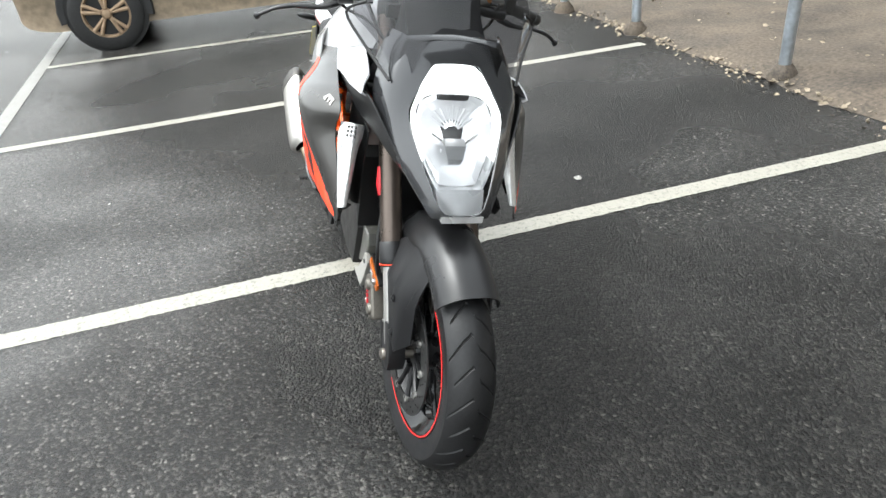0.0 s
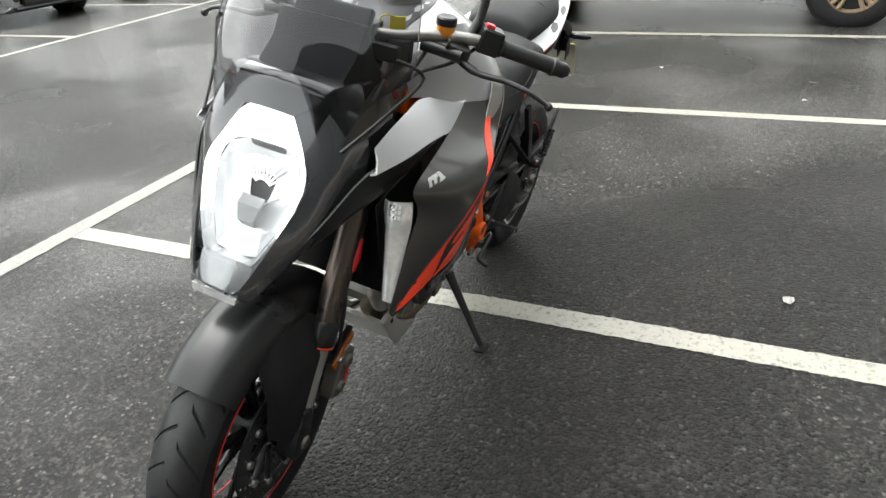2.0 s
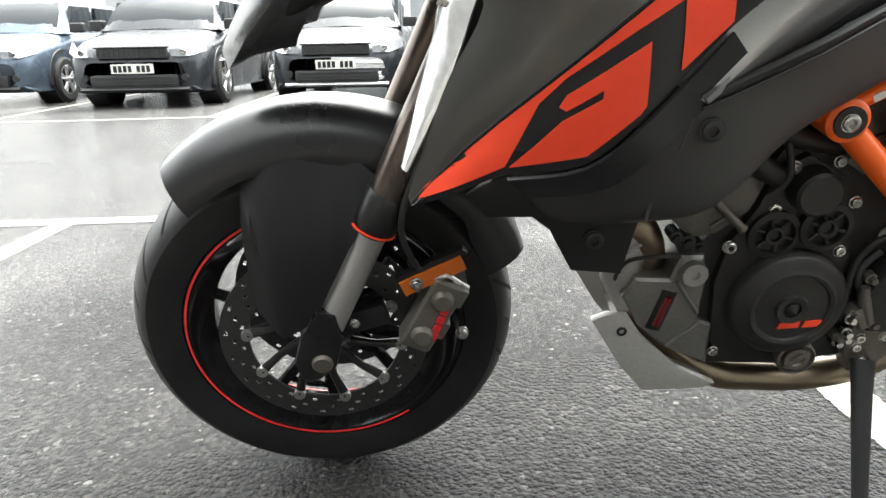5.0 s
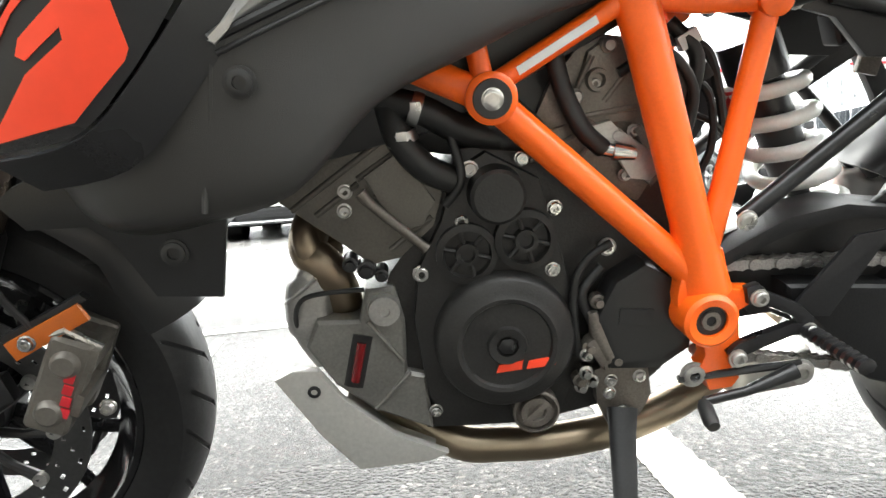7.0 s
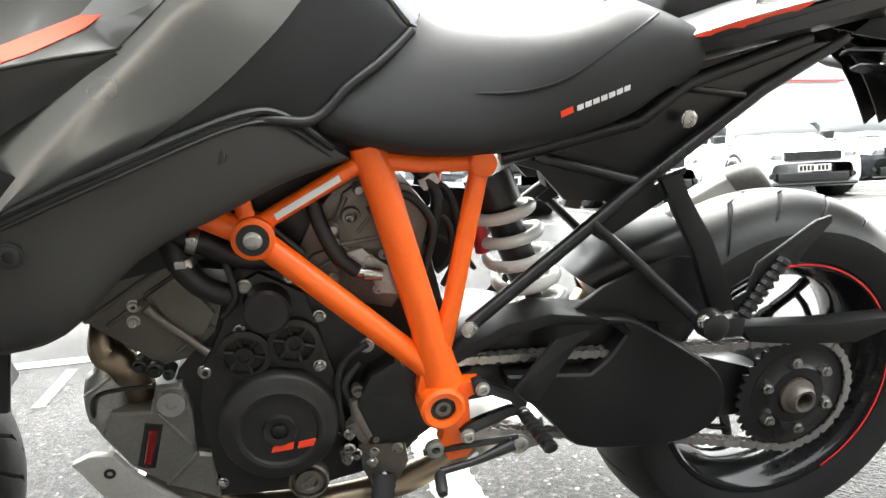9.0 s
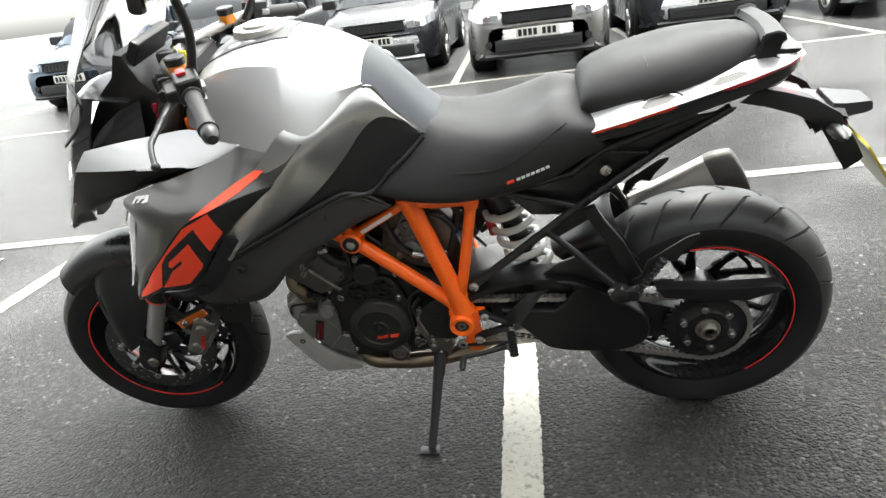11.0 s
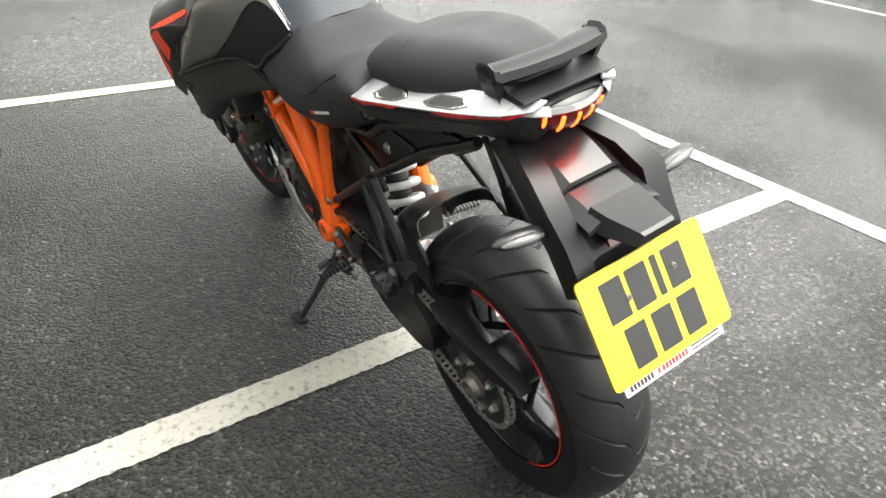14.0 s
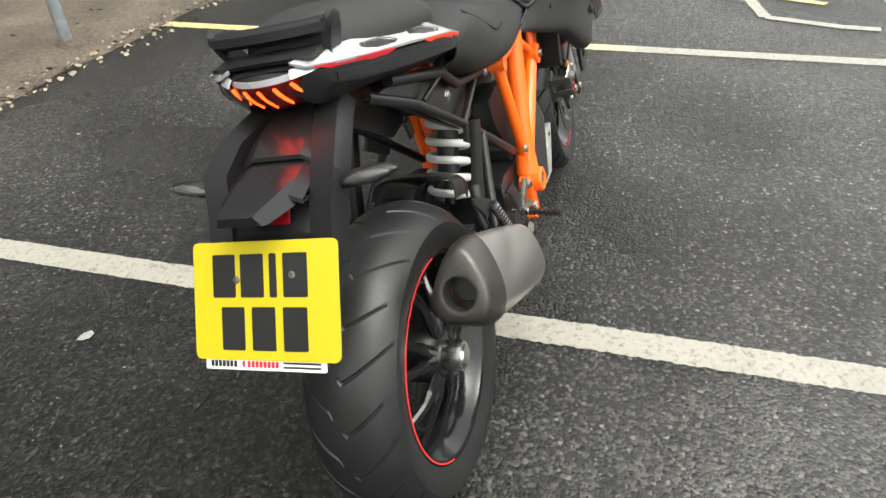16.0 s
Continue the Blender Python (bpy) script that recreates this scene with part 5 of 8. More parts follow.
for x, z, r, y in ((0.80, 0.492, 0.036, 0.104), (0.868, 0.480, 0.036, 0.100)):
    bm = bmesh.new()
    lathe(bm, [(0, y - 0.004), (0.008, y - 0.004), (0.009, y + 0.003), (0.013, y + 0.003), (0.014, y - 0.009), (r * 0.74, y - 0.009), (r * 0.78, y + 0.002), (r, y), (r * 1.03, 0.08), (0, 0.08)], (x, 0, z), seg=40)
    gear = part("gear_cover", bm, ENGINE, engine)
    for k in range(6):
        a = radians(60 * k + 15)
        sp = bmesh.new()
        tube(sp, [(x + 0.012 * math.cos(a), y - 0.004, z + 0.012 * math.sin(a)), (x + r * 0.8 * math.cos(a), y - 0.003, z + r * 0.8 * math.sin(a))], 0.003, 6)
        part("cover_rib", sp, ENGINE, gear)
bm = bmesh.new()
lathe(bm, [(0, 0.125), (0.027, 0.125), (0.031, 0.121), (0.033, 0.085), (0, 0.085)], (0.832, 0, 0.549), seg=40)
part("starter_cover", bm, ENGINE, engine)
bm = bmesh.new()
prism(bm, [(0.724, 0.390), (0.700, 0.437), (0.664, 0.457), (0.619, 0.430), (0.605, 0.400), (0.607, 0.345), (0.645, 0.320), (0.706, 0.325)], 0.07, 0.118, 0.014, 4)
spr = part("sprocket_cover", bm, BLACK, engine, "black front sprocket cover")
bm = bmesh.new()
prism(bm, [(0.695, 0.405), (0.655, 0.40), (0.657, 0.380), (0.697, 0.385)], 0.1175, 0.1200, 0.001)
part("cover_rib", bm, BLACK, spr)
bm = bmesh.new()
lathe(bm, [(0, 0.108), (0.01, 0.108), (0.012, 0.112), (0.019, 0.112), (0.02, 0.104), (0.025, 0.104), (0.026, 0.112), (0.029, 0.110), (0.030, 0.06), (0, 0.06)], (0.795, 0, 0.274), seg=36)
box(bm, (0.795, 0.11, 0.274), (0.04, 0.006, 0.008), Matrix.Rotation(radians(40), 3, "Y"), 0.002)
part("oil_filter_cap", bm, ENGINE2, engine)
for x, z, r, y, m in ((0.922, 0.458, 0.0085, 0.088, STEEL), (0.768, 0.451, 0.0075, 0.092, STEEL), (0.872, 0.517, 0.0085, 0.088, STEEL), (0.879, 0.563, 0.0105, 0.088, ALU), (0.859, 0.577, 0.008, 0.09, STEEL), (0.764, 0.525, 0.0075, 0.09, STEEL), (0.917, 0.279, 0.007, 0.09, STEEL),
                      (0.745, 0.345, 0.006, 0.09, STEEL), (0.79, 0.262, 0.006, 0.09, STEEL), (0.80, 0.585, 0.007, 0.09, STEEL), (0.735, 0.30, 0.009, 0.08, BLACKMETAL), (0.70, 0.47, 0.009, 0.082, STEEL)):
    bolt_part("engine_bolt", (x, y, z), m, engine, r, 0.008)
# front cylinder head
bm = bmesh.new()
prism(bm, [(1.086, 0.563), (1.03, 0.605), (0.985, 0.645), (0.95, 0.655), (0.922, 0.61), (0.890, 0.552), (0.903, 0.513), (0.944, 0.478), (0.979, 0.472), (1.008, 0.498), (1.045, 0.528)], -0.085, 0.088, 0.008)
HEADM = mat("grey_cast_head", (0.125, 0.115, 0.10), 0.45, metal=0.4, vary=0.2, grain=350, bump=0.2, patch=14)
head = part("front_cylinder_head", bm, HEADM, engine, "dark front cylinder head")
for a, b in (((1.075, 0.560), (0.975, 0.628)), ((1.062, 0.545), (0.955, 0.615)), ((1.035, 0.537), (0.985, 0.57)), ((0.955, 0.490), (0.905, 0.525)), ((0.985, 0.575), (0.935, 0.605)), ((0.968, 0.552), (0.918, 0.580))):
    bm = bmesh.new()
    tube(bm, [(a[0], 0.089, a[1]), (b[0], 0.089, b[1])], 0.0035, 8)
    part("head_rib", bm, HEADM, head)
bm = bmesh.new()
tube(bm, [(0.983, 0.10, 0.562), (0.975, 0.10, 0.55), (0.918, 0.10, 0.495), (0.914, 0.10, 0.491)], [0.0075, 0.006, 0.006, 0.0075], 12)
part("coolant_pipe", bm, ENGINE2, head)
for x, z in ((1.003, 0.540), (1.0, 0.562), (0.975, 0.635)):
    bolt_part("head_bolt", (x, 0.088, z), STEEL, head, 0.007, 0.008)
bm = bmesh.new()
prism(bm, [(0.978, 0.578), (0.938, 0.603), (0.900, 0.545), (0.915, 0.518), (0.945, 0.512)], 0.086, 0.097, 0.004)
part("cam_cover", bm, HEADM, head)
# rear cylinder, seen through the frame
bm = bmesh.new()
prism(bm, [(0.795, 0.60), (0.765, 0.66), (0.72, 0.715), (0.63, 0.70), (0.60, 0.66), (0.62, 0.58), (0.66, 0.52), (0.73, 0.54)], -0.09, 0.075, 0.008)
rc = part("rear_cylinder", bm, ENGINE2, engine, "brown-grey rear cylinder")
bm = bmesh.new()
prism(bm, [(0.75, 0.56), (0.60, 0.60), (0.575, 0.50), (0.62, 0.43), (0.71, 0.45)], -0.10, 0.045, 0.008)
part("gearbox_top", bm, ENGINE, engine)
bm = bmesh.new()
prism(bm, [(0.735, 0.655), (0.722, 0.695), (0.700, 0.708), (0.668, 0.690), (0.655, 0.640), (0.672, 0.615), (0.728, 0.618)], 0.070, 0.086, 0.005)
part("cam_cover", bm, ENGINE2, rc)
bm = bmesh.new()
prism(bm, [(0.795, 0.585), (0.765, 0.612), (0.728, 0.622), (0.715, 0.596), (0.755, 0.560)], 0.068, 0.082, 0.004)
part("cast_flange", bm, ENGINE2, rc)
bm = bmesh.new()
lathe(bm, [(0.006, 0.084), (0.008, 0.094), (0.012, 0.094), (0.014, 0.084)], (0.713, 0, 0.664), seg=24)
part("cast_ring", bm, ENGINE2, rc)
for a, b, r in (((0.730, 0.625), (0.668, 0.632), 0.0035), ((0.726, 0.622), (0.695, 0.598), 0.0035), ((0.738, 0.650), (0.718, 0.690), 0.003), ((0.705, 0.640), (0.672, 0.680), 0.003), ((0.790, 0.580), (0.735, 0.606), 0.003), ((0.750, 0.562), (0.716, 0.598), 0.003), ((0.668, 0.610), (0.640, 0.560), 0.006), ((0.655, 0.545), (0.625, 0.575), 0.008)):
    bm = bmesh.new()
    tube(bm, [(a[0], 0.086, a[1]), (b[0], 0.086, b[1])], r, 8)
    part("cylinder_rib", bm, ENGINE2, rc)
for x, z in ((0.738, 0.648), (0.692, 0.602), (0.701, 0.700), (0.667, 0.672), (0.742, 0.578)):
    bm = bmesh.new()
    lathe(bm, [(0, 0.097), (0.0055, 0.097), (0.007, 0.093), (0.0085, 0.092), (0.009, 0.07), (0, 0.07)], (x, 0, z), seg=16)
    part("cast_stud", bm, ALU, rc)
bm = bmesh.new()
prism(bm, [(0.698, 0.602), (0.686, 0.607), (0.646, 0.577), (0.640, 0.562), (0.652, 0.548), (0.676, 0.552), (0.690, 0.575)], 0.084, 0.094, 0.003)
part("thermostat_housing", bm, ALU, rc)
for x, z in ((0.70, 0.585), (0.67, 0.605), (0.715, 0.66), (0.645, 0.685), (0.735, 0.625), (0.68, 0.555)):
    bolt_part("cylinder_bolt", (x, 0.082, z), ALU, rc, 0.006, 0.008)
bm = bmesh.new()
prism(bm, [(0.722, 0.615), (0.70, 0.62), (0.668, 0.585), (0.682, 0.57), (0.705, 0.58)], 0.078, 0.095, 0.003)
part("sensor_bracket", bm, ALU, rc)
bm = bmesh.new()
tube(bm, [(0.712, 0.10, 0.59), (0.70, 0.102, 0.587), (0.699, 0.102, 0.587), (0.675, 0.105, 0.583)], [0.008, 0.008, 0.011, 0.008], 12)
part("hose_fitting", bm, STEEL, rc)
for out, y0, y1 in (([(0.80, 0.60), (0.86, 0.585), (0.95, 0.60), (1.02, 0.66), (1.00, 0.72), (0.80, 0.72)], -0.08, 0.055), ([(0.852, 0.640), (0.80, 0.605), (0.765, 0.612), (0.752, 0.70), (0.70, 0.735), (0.70, 0.76), (0.85, 0.73)], -0.06, 0.066)):
    bm = bmesh.new()
    prism(bm, out, y0, y1, 0.008)
    part("air_duct", bm, BLACK, engine)
# hoses and small fittings
for pts, r in (([(0.765, 0.10, 0.70), (0.755, 0.10, 0.66), (0.735, 0.105, 0.615), (0.71, 0.10, 0.59)], 0.0105), ([(0.955, 0.09, 0.665), (0.905, 0.095, 0.645), (0.86, 0.09, 0.62), (0.79, 0.07, 0.605)], 0.0175),
               ([(0.95, 0.085, 0.67), (0.935, 0.10, 0.62), (0.91, 0.10, 0.585), (0.875, 0.09, 0.565)], 0.016), ([(0.88, 0.10, 0.62), (0.87, 0.105, 0.57), (0.89, 0.10, 0.54)], 0.005),
               ([(0.70, 0.10, 0.48), (0.73, 0.10, 0.46), (0.745, 0.10, 0.42), (0.74, 0.10, 0.34)], 0.005), ([(0.71, 0.095, 0.45), (0.735, 0.10, 0.42), (0.722, 0.10, 0.38)], 0.006), ([(0.69, 0.09, 0.67), (0.64, 0.09, 0.69), (0.60, 0.08, 0.64), (0.62, 0.08, 0.56)], 0.006),
               ([(0.62, 0.05, 0.72), (0.59, 0.06, 0.68), (0.60, 0.06, 0.62)], 0.009), ([(0.86, 0.09, 0.70), (0.80, 0.10, 0.64), (0.78, 0.10, 0.62)], 0.006)):
    bm = bmesh.new()
    tube(bm, spline(pts, 8), r, 12)
    part("hose", bm, HOSE, engine)
for x, y, z, r, d in ((0.915, 0.095, 0.648, 0.0195, (0.9, 0, 0.35)), (0.932, 0.098, 0.618, 0.018, (0.25, 0, 0.95))):
    bm = bmesh.new()
    dv = Vector(d).normalized()
    tube(bm, [V(x, y, z) - dv * 0.006, V(x, y, z) + dv * 0.006], r, 20)
    box(bm, (x, y + r, z + 0.004), (0.012, 0.008, 0.01), None, 0.002)
    part("hose_clamp", bm, STEEL, engine)
rnd = random.Random(9)
for k in range(12):
    x, z = rnd.uniform(0.69, 0.745), rnd.uniform(0.30, 0.42)
    bm = bmesh.new()
    lathe(bm, [(0, 0.012), (0.005, 0.012), (0.006, 0.004), (0.009, 0.003), (0.009, -0.01), (0, -0.01)], (x, rnd.uniform(0.09, 0.115), z), seg=10)
    part("small_fitting", bm, STEEL if k % 2 else ENGINE2, engine)
bm = bmesh.new()
box(bm, (0.712, 0.105, 0.352), (0.03, 0.025, 0.04), Matrix.Rotation(0.5, 3, "Y"), 0.006)
tube(bm, [(0.725, 0.11, 0.40), (0.72, 0.11, 0.375), (0.705, 0.112, 0.34)], [0.006, 0.01, 0.008], 10)
part("clutch_slave_fitting", bm, ENGINE2, engine)
# oil tank casting with sight glass
bm = bmesh.new()
prism(bm, [(1.066, 0.378), (1.05, 0.41), (1.0, 0.407), (0.988, 0.445), (0.955, 0.445), (0.946, 0.40), (0.948, 0.335), (0.925, 0.328), (0.922, 0.252), (0.99, 0.285), (1.036, 0.325)], -0.09, 0.092, 0.01, 3)
oil = part("oil_tank", bm, mat("grey_cast_oil_tank", (0.2, 0.195, 0.18), 0.42, metal=0.55, vary=0.18, grain=300, bump=0.15, patch=12), engine, "grey cast oil tank with sight slot")
bm = bmesh.new()
tube(bm, [(0.997, 0.088, 0.388), (1.015, 0.088, 0.322)], 0.0145, 16)
bmesh.ops.scale(bm, vec=(1, 0.5, 1), verts=bm.verts, space=Matrix.Translation((0, -0.088, 0)))
part("sight_frame", bm, BLACK, oil)
bm = bmesh.new()
tube(bm, [(0.999, 0.0935, 0.38), (1.012, 0.0935, 0.33)], 0.006, 12)
part("sight_glass", bm, DARKRED, oil, "dark red sight glass")
bm = bmesh.new()
tube(bm, [(0.945, 0.093, 0.335), (0.99, 0.093, 0.29)], 0.003, 8)
tube(bm, [(0.99, 0.093, 0.405), (0.952, 0.093, 0.35)], 0.003, 8)
part("casting_edge", bm, bpy.data.materials["grey_cast_oil_tank"], oil)
bm = bmesh.new()
lathe(bm, [(0, 0.1), (0.006, 0.1), (0.007, 0.104), (0.018, 0.104), (0.019, 0.1), (0.019, 0.08), (0, 0.08)], (0.969, 0, 0.420), seg=30)
part("oil_plug", bm, ALU, oil, "bright round oil plug")
bm = bmesh.new()
tube(bm, spline([(1.05, 0.06, 0.40), (1.075, 0.075, 0.40), (1.06, 0.09, 0.44), (0.99, 0.09, 0.445)], 8), 0.003, 8)
part("cable", bm, HOSE, oil)
# silver heat shield and clip at the front of the engine
bm = bmesh.new()
tube(bm, spline([(1.030, 0.045, 0.482), (1.050, 0.05, 0.455), (1.060, 0.05, 0.42), (1.058, 0.05, 0.385), (1.04, 0.05, 0.35)], 5), [0.016] * 3 + [0.024] * 4 + [0.031] * 8 + [0.027] * 6, 20)
shield = part("heat_shield", bm, ALU, engine, "rounded bright aluminium heat shield", smooth=60)
bm = bmesh.new()
tube(bm, spline([(1.045, 0.082, 0.46), (1.072, 0.078, 0.44), (1.088, 0.06, 0.425), (1.09, 0.03, 0.42)], 6), 0.0025, 6)
part("shield_clip", bm, STEEL, shield)
for x, z, r in ((0.985, 0.470, 0.011), (1.003, 0.478, 0.009), (0.968, 0.462, 0.008)):
    bm = bmesh.new()
    lathe(bm, [(0, 0.104), (r * 0.6, 0.104), (r * 0.7, 0.098), (r, 0.097), (r, 0.07), (0, 0.07)], (x, 0, z), seg=12)
    part("sensor", bm, BLACK, engine)
# silver bash plate
skid = None
for s in (1, -1):
    bm = bmesh.new()
    prism(bm, [(1.108, 0.341), (1.085, 0.351), (1.055, 0.348), (1.03, 0.31), (0.97, 0.252), (0.905, 0.219), (0.93, 0.21), (1.018, 0.208), (1.06, 0.26)], 0.083 * s, 0.097 * s, 0.003)
    p = part("bash_plate", bm, mat("silver_bash_plate", (0.5, 0.49, 0.46), 0.4, metal=0.5, vary=0.1, grain=200, bump=0.1) if s > 0 else bpy.data.materials["silver_bash_plate"], bike, "silver engine bash plate side")
    bolt_part("plate_bolt", (1.062, 0.095 * s, 0.322), BLACKMETAL, p, 0.008, 0.004, (0, s, 0))
    skid = skid or p
bm = bmesh.new()
prism(bm, [(1.045, 0.275), (1.03, 0.28), (0.99, 0.235), (0.92, 0.22), (0.93, 0.211), (1.012, 0.211)], -0.083, 0.083, 0.003)
part("plate_floor", bm, bpy.data.materials["silver_bash_plate"], skid)

for pts, r in (([(0.62, 0.05, 0.70), (0.58, 0.055, 0.69), (0.56, 0.05, 0.65), (0.55, 0.05, 0.60)], 0.006), ([(0.61, 0.06, 0.66), (0.575, 0.06, 0.64), (0.565, 0.055, 0.58), (0.58, 0.05, 0.54)], 0.005), ([(0.60, 0.04, 0.62), (0.56, 0.05, 0.60), (0.53, 0.045, 0.56)], 0.004)):
    bm = bmesh.new()
    tube(bm, spline(pts, 6), r, 8)
    part("wire_loom", bm, HOSE, engine)
for x, z in ((0.60, 0.700), (0.585, 0.660)):
    bm = bmesh.new()
    box(bm, (x, 0.055, z), (0.026, 0.018, 0.018), Matrix.Rotation(0.5, 3, "Y"), 0.003)
    part("wire_connector", bm, WHITE if z > 0.68 else BLACK, engine)
# exhaust: headers, link pipe, silencer
bm = bmesh.new()
tube(bm, spline([(1.0, 0.0, 0.53), (1.045, 0.03, 0.515), (1.055, 0.045, 0.485), (1.035, 0.055, 0.465), (1.02, 0.045, 0.42), (1.035, 0.03, 0.38), (1.02, 0.0, 0.30), (0.95, 0.02, 0.235), (0.89, 0.05, 0.205), (0.83, 0.05, 0.195), (0.75, 0.05, 0.193), (0.66, 0.04, 0.20), (0.57, 0.01, 0.215), (0.47, -0.05, 0.24), (0.36, -0.14, 0.28), (0.24, -0.195, 0.40)], 6), 0.0235, 20)
exh = part("exhaust_pipe", bm, BRONZE, bike, "heat-tinted steel exhaust pipe", smooth=60)
bm = bmesh.new()
tube(bm, spline([(1.03, 0.01, 0.535), (1.055, 0.045, 0.515), (1.05, 0.055, 0.48), (1.03, 0.02, 0.48)], 6), 0.017, 16)
part("header_shield", bm, BRONZE, exh, smooth=60)
bm = bmesh.new()
box(bm, (0.47, -0.02, 0.268), (0.12, 0.17, 0.06), Matrix.Rotation(0.1, 3, "Y"), 0.03, 4)
part("collector_box", bm, TITAN, exh)
CANRING = ((0, 1.0), (0.6, 0.97), (0.95, 0.7), (1.02, 0.2), (0.78, -0.4), (0.38, -0.92), (0, -1.06), (-0.38, -0.92), (-0.78, -0.4), (-1.02, 0.2), (-0.95, 0.7), (-0.6, 0.97), (0, 1.0))
A, Bk = V(0.245, -0.205, 0.405), V(-0.075, -0.205, 0.560)
d = (Bk - A).normalized()
up = V(0, 1, 0).cross(d).normalized() * -1
rows = []
for f, w, h in ((0.0, 0.028, 0.03), (0.06, 0.044, 0.052), (0.16, 0.05, 0.064), (0.5, 0.053, 0.070), (0.97, 0.054, 0.074), (1.0, 0.053, 0.073)):
    c = A.lerp(Bk, f)
    rows.append([c + V(0, 1, 0) * w * y + up * h * z for y, z in CANRING])
can = part("silencer", sheet(grid_spline(rows, 3, 2), 0.002, 0), TITAN, bike, "brushed silencer with dark end cap", smooth=50)
bm = bmesh.new()
rows = []
for f, w, h, b in ((0.985, 0.0555, 0.076, 0), (1.05, 0.0555, 0.075, 0), (1.12, 0.053, 0.069, 0), (1.165, 0.050, 0.063, 0), (1.186, 0.046, 0.056, 0.1), (1.194, 0.039, 0.045, 0.5), (1.196, 0.033, 0.034, 1), (1.185, 0.0285, 0.0285, 1), (1.1, 0.028, 0.028, 1)):
    c = A.lerp(Bk, f) + up * 0.010 * b
    rows.append([c + V(0, 1, 0) * w * (y * (1 - b) + b * math.sin(math.pi * k / 6)) + up * h * (z * (1 - b) + b * math.cos(math.pi * k / 6)) for k, (y, z) in enumerate(CANRING)])
bm.free()
part("end_cap", sheet(grid_spline(rows, 2, 3), 0.002, 0), mat("dark_end_cap", (0.085, 0.08, 0.074), 0.4, metal=0.8, vary=0.2, grain=120), can, "dark rounded end cap", smooth=50)
bm = bmesh.new()
c = A.lerp(Bk, 1.12)
tube(bm, [c - d * 0.09, c - d * 0.02], [0.029, 0.029], 24, caps=True)
part("outlet", bm, INK, can)
bm = bmesh.new()
lathe(bm, [(0, -0.02), (0.012, -0.02), (0.012, 0.02), (0, 0.02)], (0.15, -0.16, 0.50), seg=16)
tube(bm, [(0.16, -0.17, 0.47), (0.17, -0.15, 0.54), (0.2, -0.14, 0.60)], 0.012, 10)
part("silencer_hanger", bm, BLACKMETAL, can)

# side stand
bm = bmesh.new()
prism(bm, [(0.72, 0.315), (0.69, 0.325), (0.65, 0.312), (0.645, 0.275), (0.66, 0.245), (0.70, 0.235), (0.715, 0.27)], 0.06, 0.095, 0.006)
stand = part("side_stand", bm, ENGINE2, bike, "black side stand folded out to the ground")
bm = bmesh.new()
tube(bm, [(0.685, 0.10, 0.262), (0.69, 0.118, 0.238), (0.712, 0.215, 0.112), (0.722, 0.256, 0.062)], [0.019, 0.0165, 0.012, 0.012], 14, flat=0.6)
part("stand_leg", bm, BLACKMETAL, stand)
bm = bmesh.new()
box(bm, (0.727, 0.262, 0.0565), (0.055, 0.034, 0.008), Matrix.Rotation(radians(11.5), 3, "X"), 0.003)
part("stand_foot", bm, BLACKMETAL, stand)
for x, z in ((0.698, 0.300), (0.662, 0.302), (0.70, 0.283), (0.683, 0.256)):
    bolt_part("stand_bolt", (x, 0.094, z), STEEL, stand, 0.007, 0.007)
bm = bmesh.new()
pts = []
for k in range(90):
    f = k / 89
    c = V(0.668, 0.088, 0.262).lerp(V(0.70, 0.17, 0.165), f)
    a = k * 0.9
    pts.append(c + V(math.cos(a) * 0.006, 0, math.sin(a) * 0.006))
tube(bm, pts, 0.0015, 5)
part("stand_spring", bm, BLACKMETAL, stand, smooth=60)

# footrests and gear lever
for s in (1, -1):
    bm = bmesh.new()
    prism(bm, [(0.560, 0.428), (0.545, 0.432), (0.532, 0.420), (0.494, 0.402), (0.476, 0.384), (0.478, 0.366), (0.490, 0.372), (0.503, 0.388), (0.535, 0.404), (0.556, 0.408)], 0.135 * s, 0.148 * s, 0.004)
    prism(bm, [(0.578, 0.350), (0.566, 0.360), (0.545, 0.368), (0.502, 0.380), (0.480, 0.378), (0.478, 0.364), (0.502, 0.364), (0.552, 0.346), (0.566, 0.332)], 0.136 * s, 0.149 * s, 0.004)
    rest = part("footrest_hanger", bm, ENGINE2 if s < 0 else BLACKMETAL, bike, "black footrest hanger with heel guard")
    bm = bmesh.new()
    prism(bm, [(0.500, 0.402), (0.480, 0.385), (0.457, 0.383), (0.400, 0.470), (0.384, 0.478), (0.384, 0.485), (0.436, 0.478)], 0.139 * s, 0.145 * s, 0.002)
    part("heel_guard", bm, BLACKMETAL, rest)
    bm = bmesh.new()
    pts, rs = [], []
    for k in range(9):
        for o, r in ((0, 0.008), (0.002, 0.0135), (0.008, 0.0135), (0.010, 0.008)):
            f = (0.0125 * k + o) / 0.11
            pts.append((0.484 - 0.010 * f, (0.148 + 0.092 * f) * s, 0.370 - 0.004 * f))
            rs.append(r)
    tube(bm, pts, [r * 0.85 for r in rs], 8, flat=0.75)
    part("foot_peg", bm, BLACKMETAL, rest, "ribbed foot peg")
    for x, z, r in ((0.545, 0.416, 0.0085), (0.566, 0.343, 0.009), (0.489, 0.318, 0.013), (0.483, 0.371, 0.007)):
        bolt_part("hanger_bolt", (x, 0.149 * s, z), ALU, rest, r, 0.008, (0, s, 0))
bm = bmesh.new()
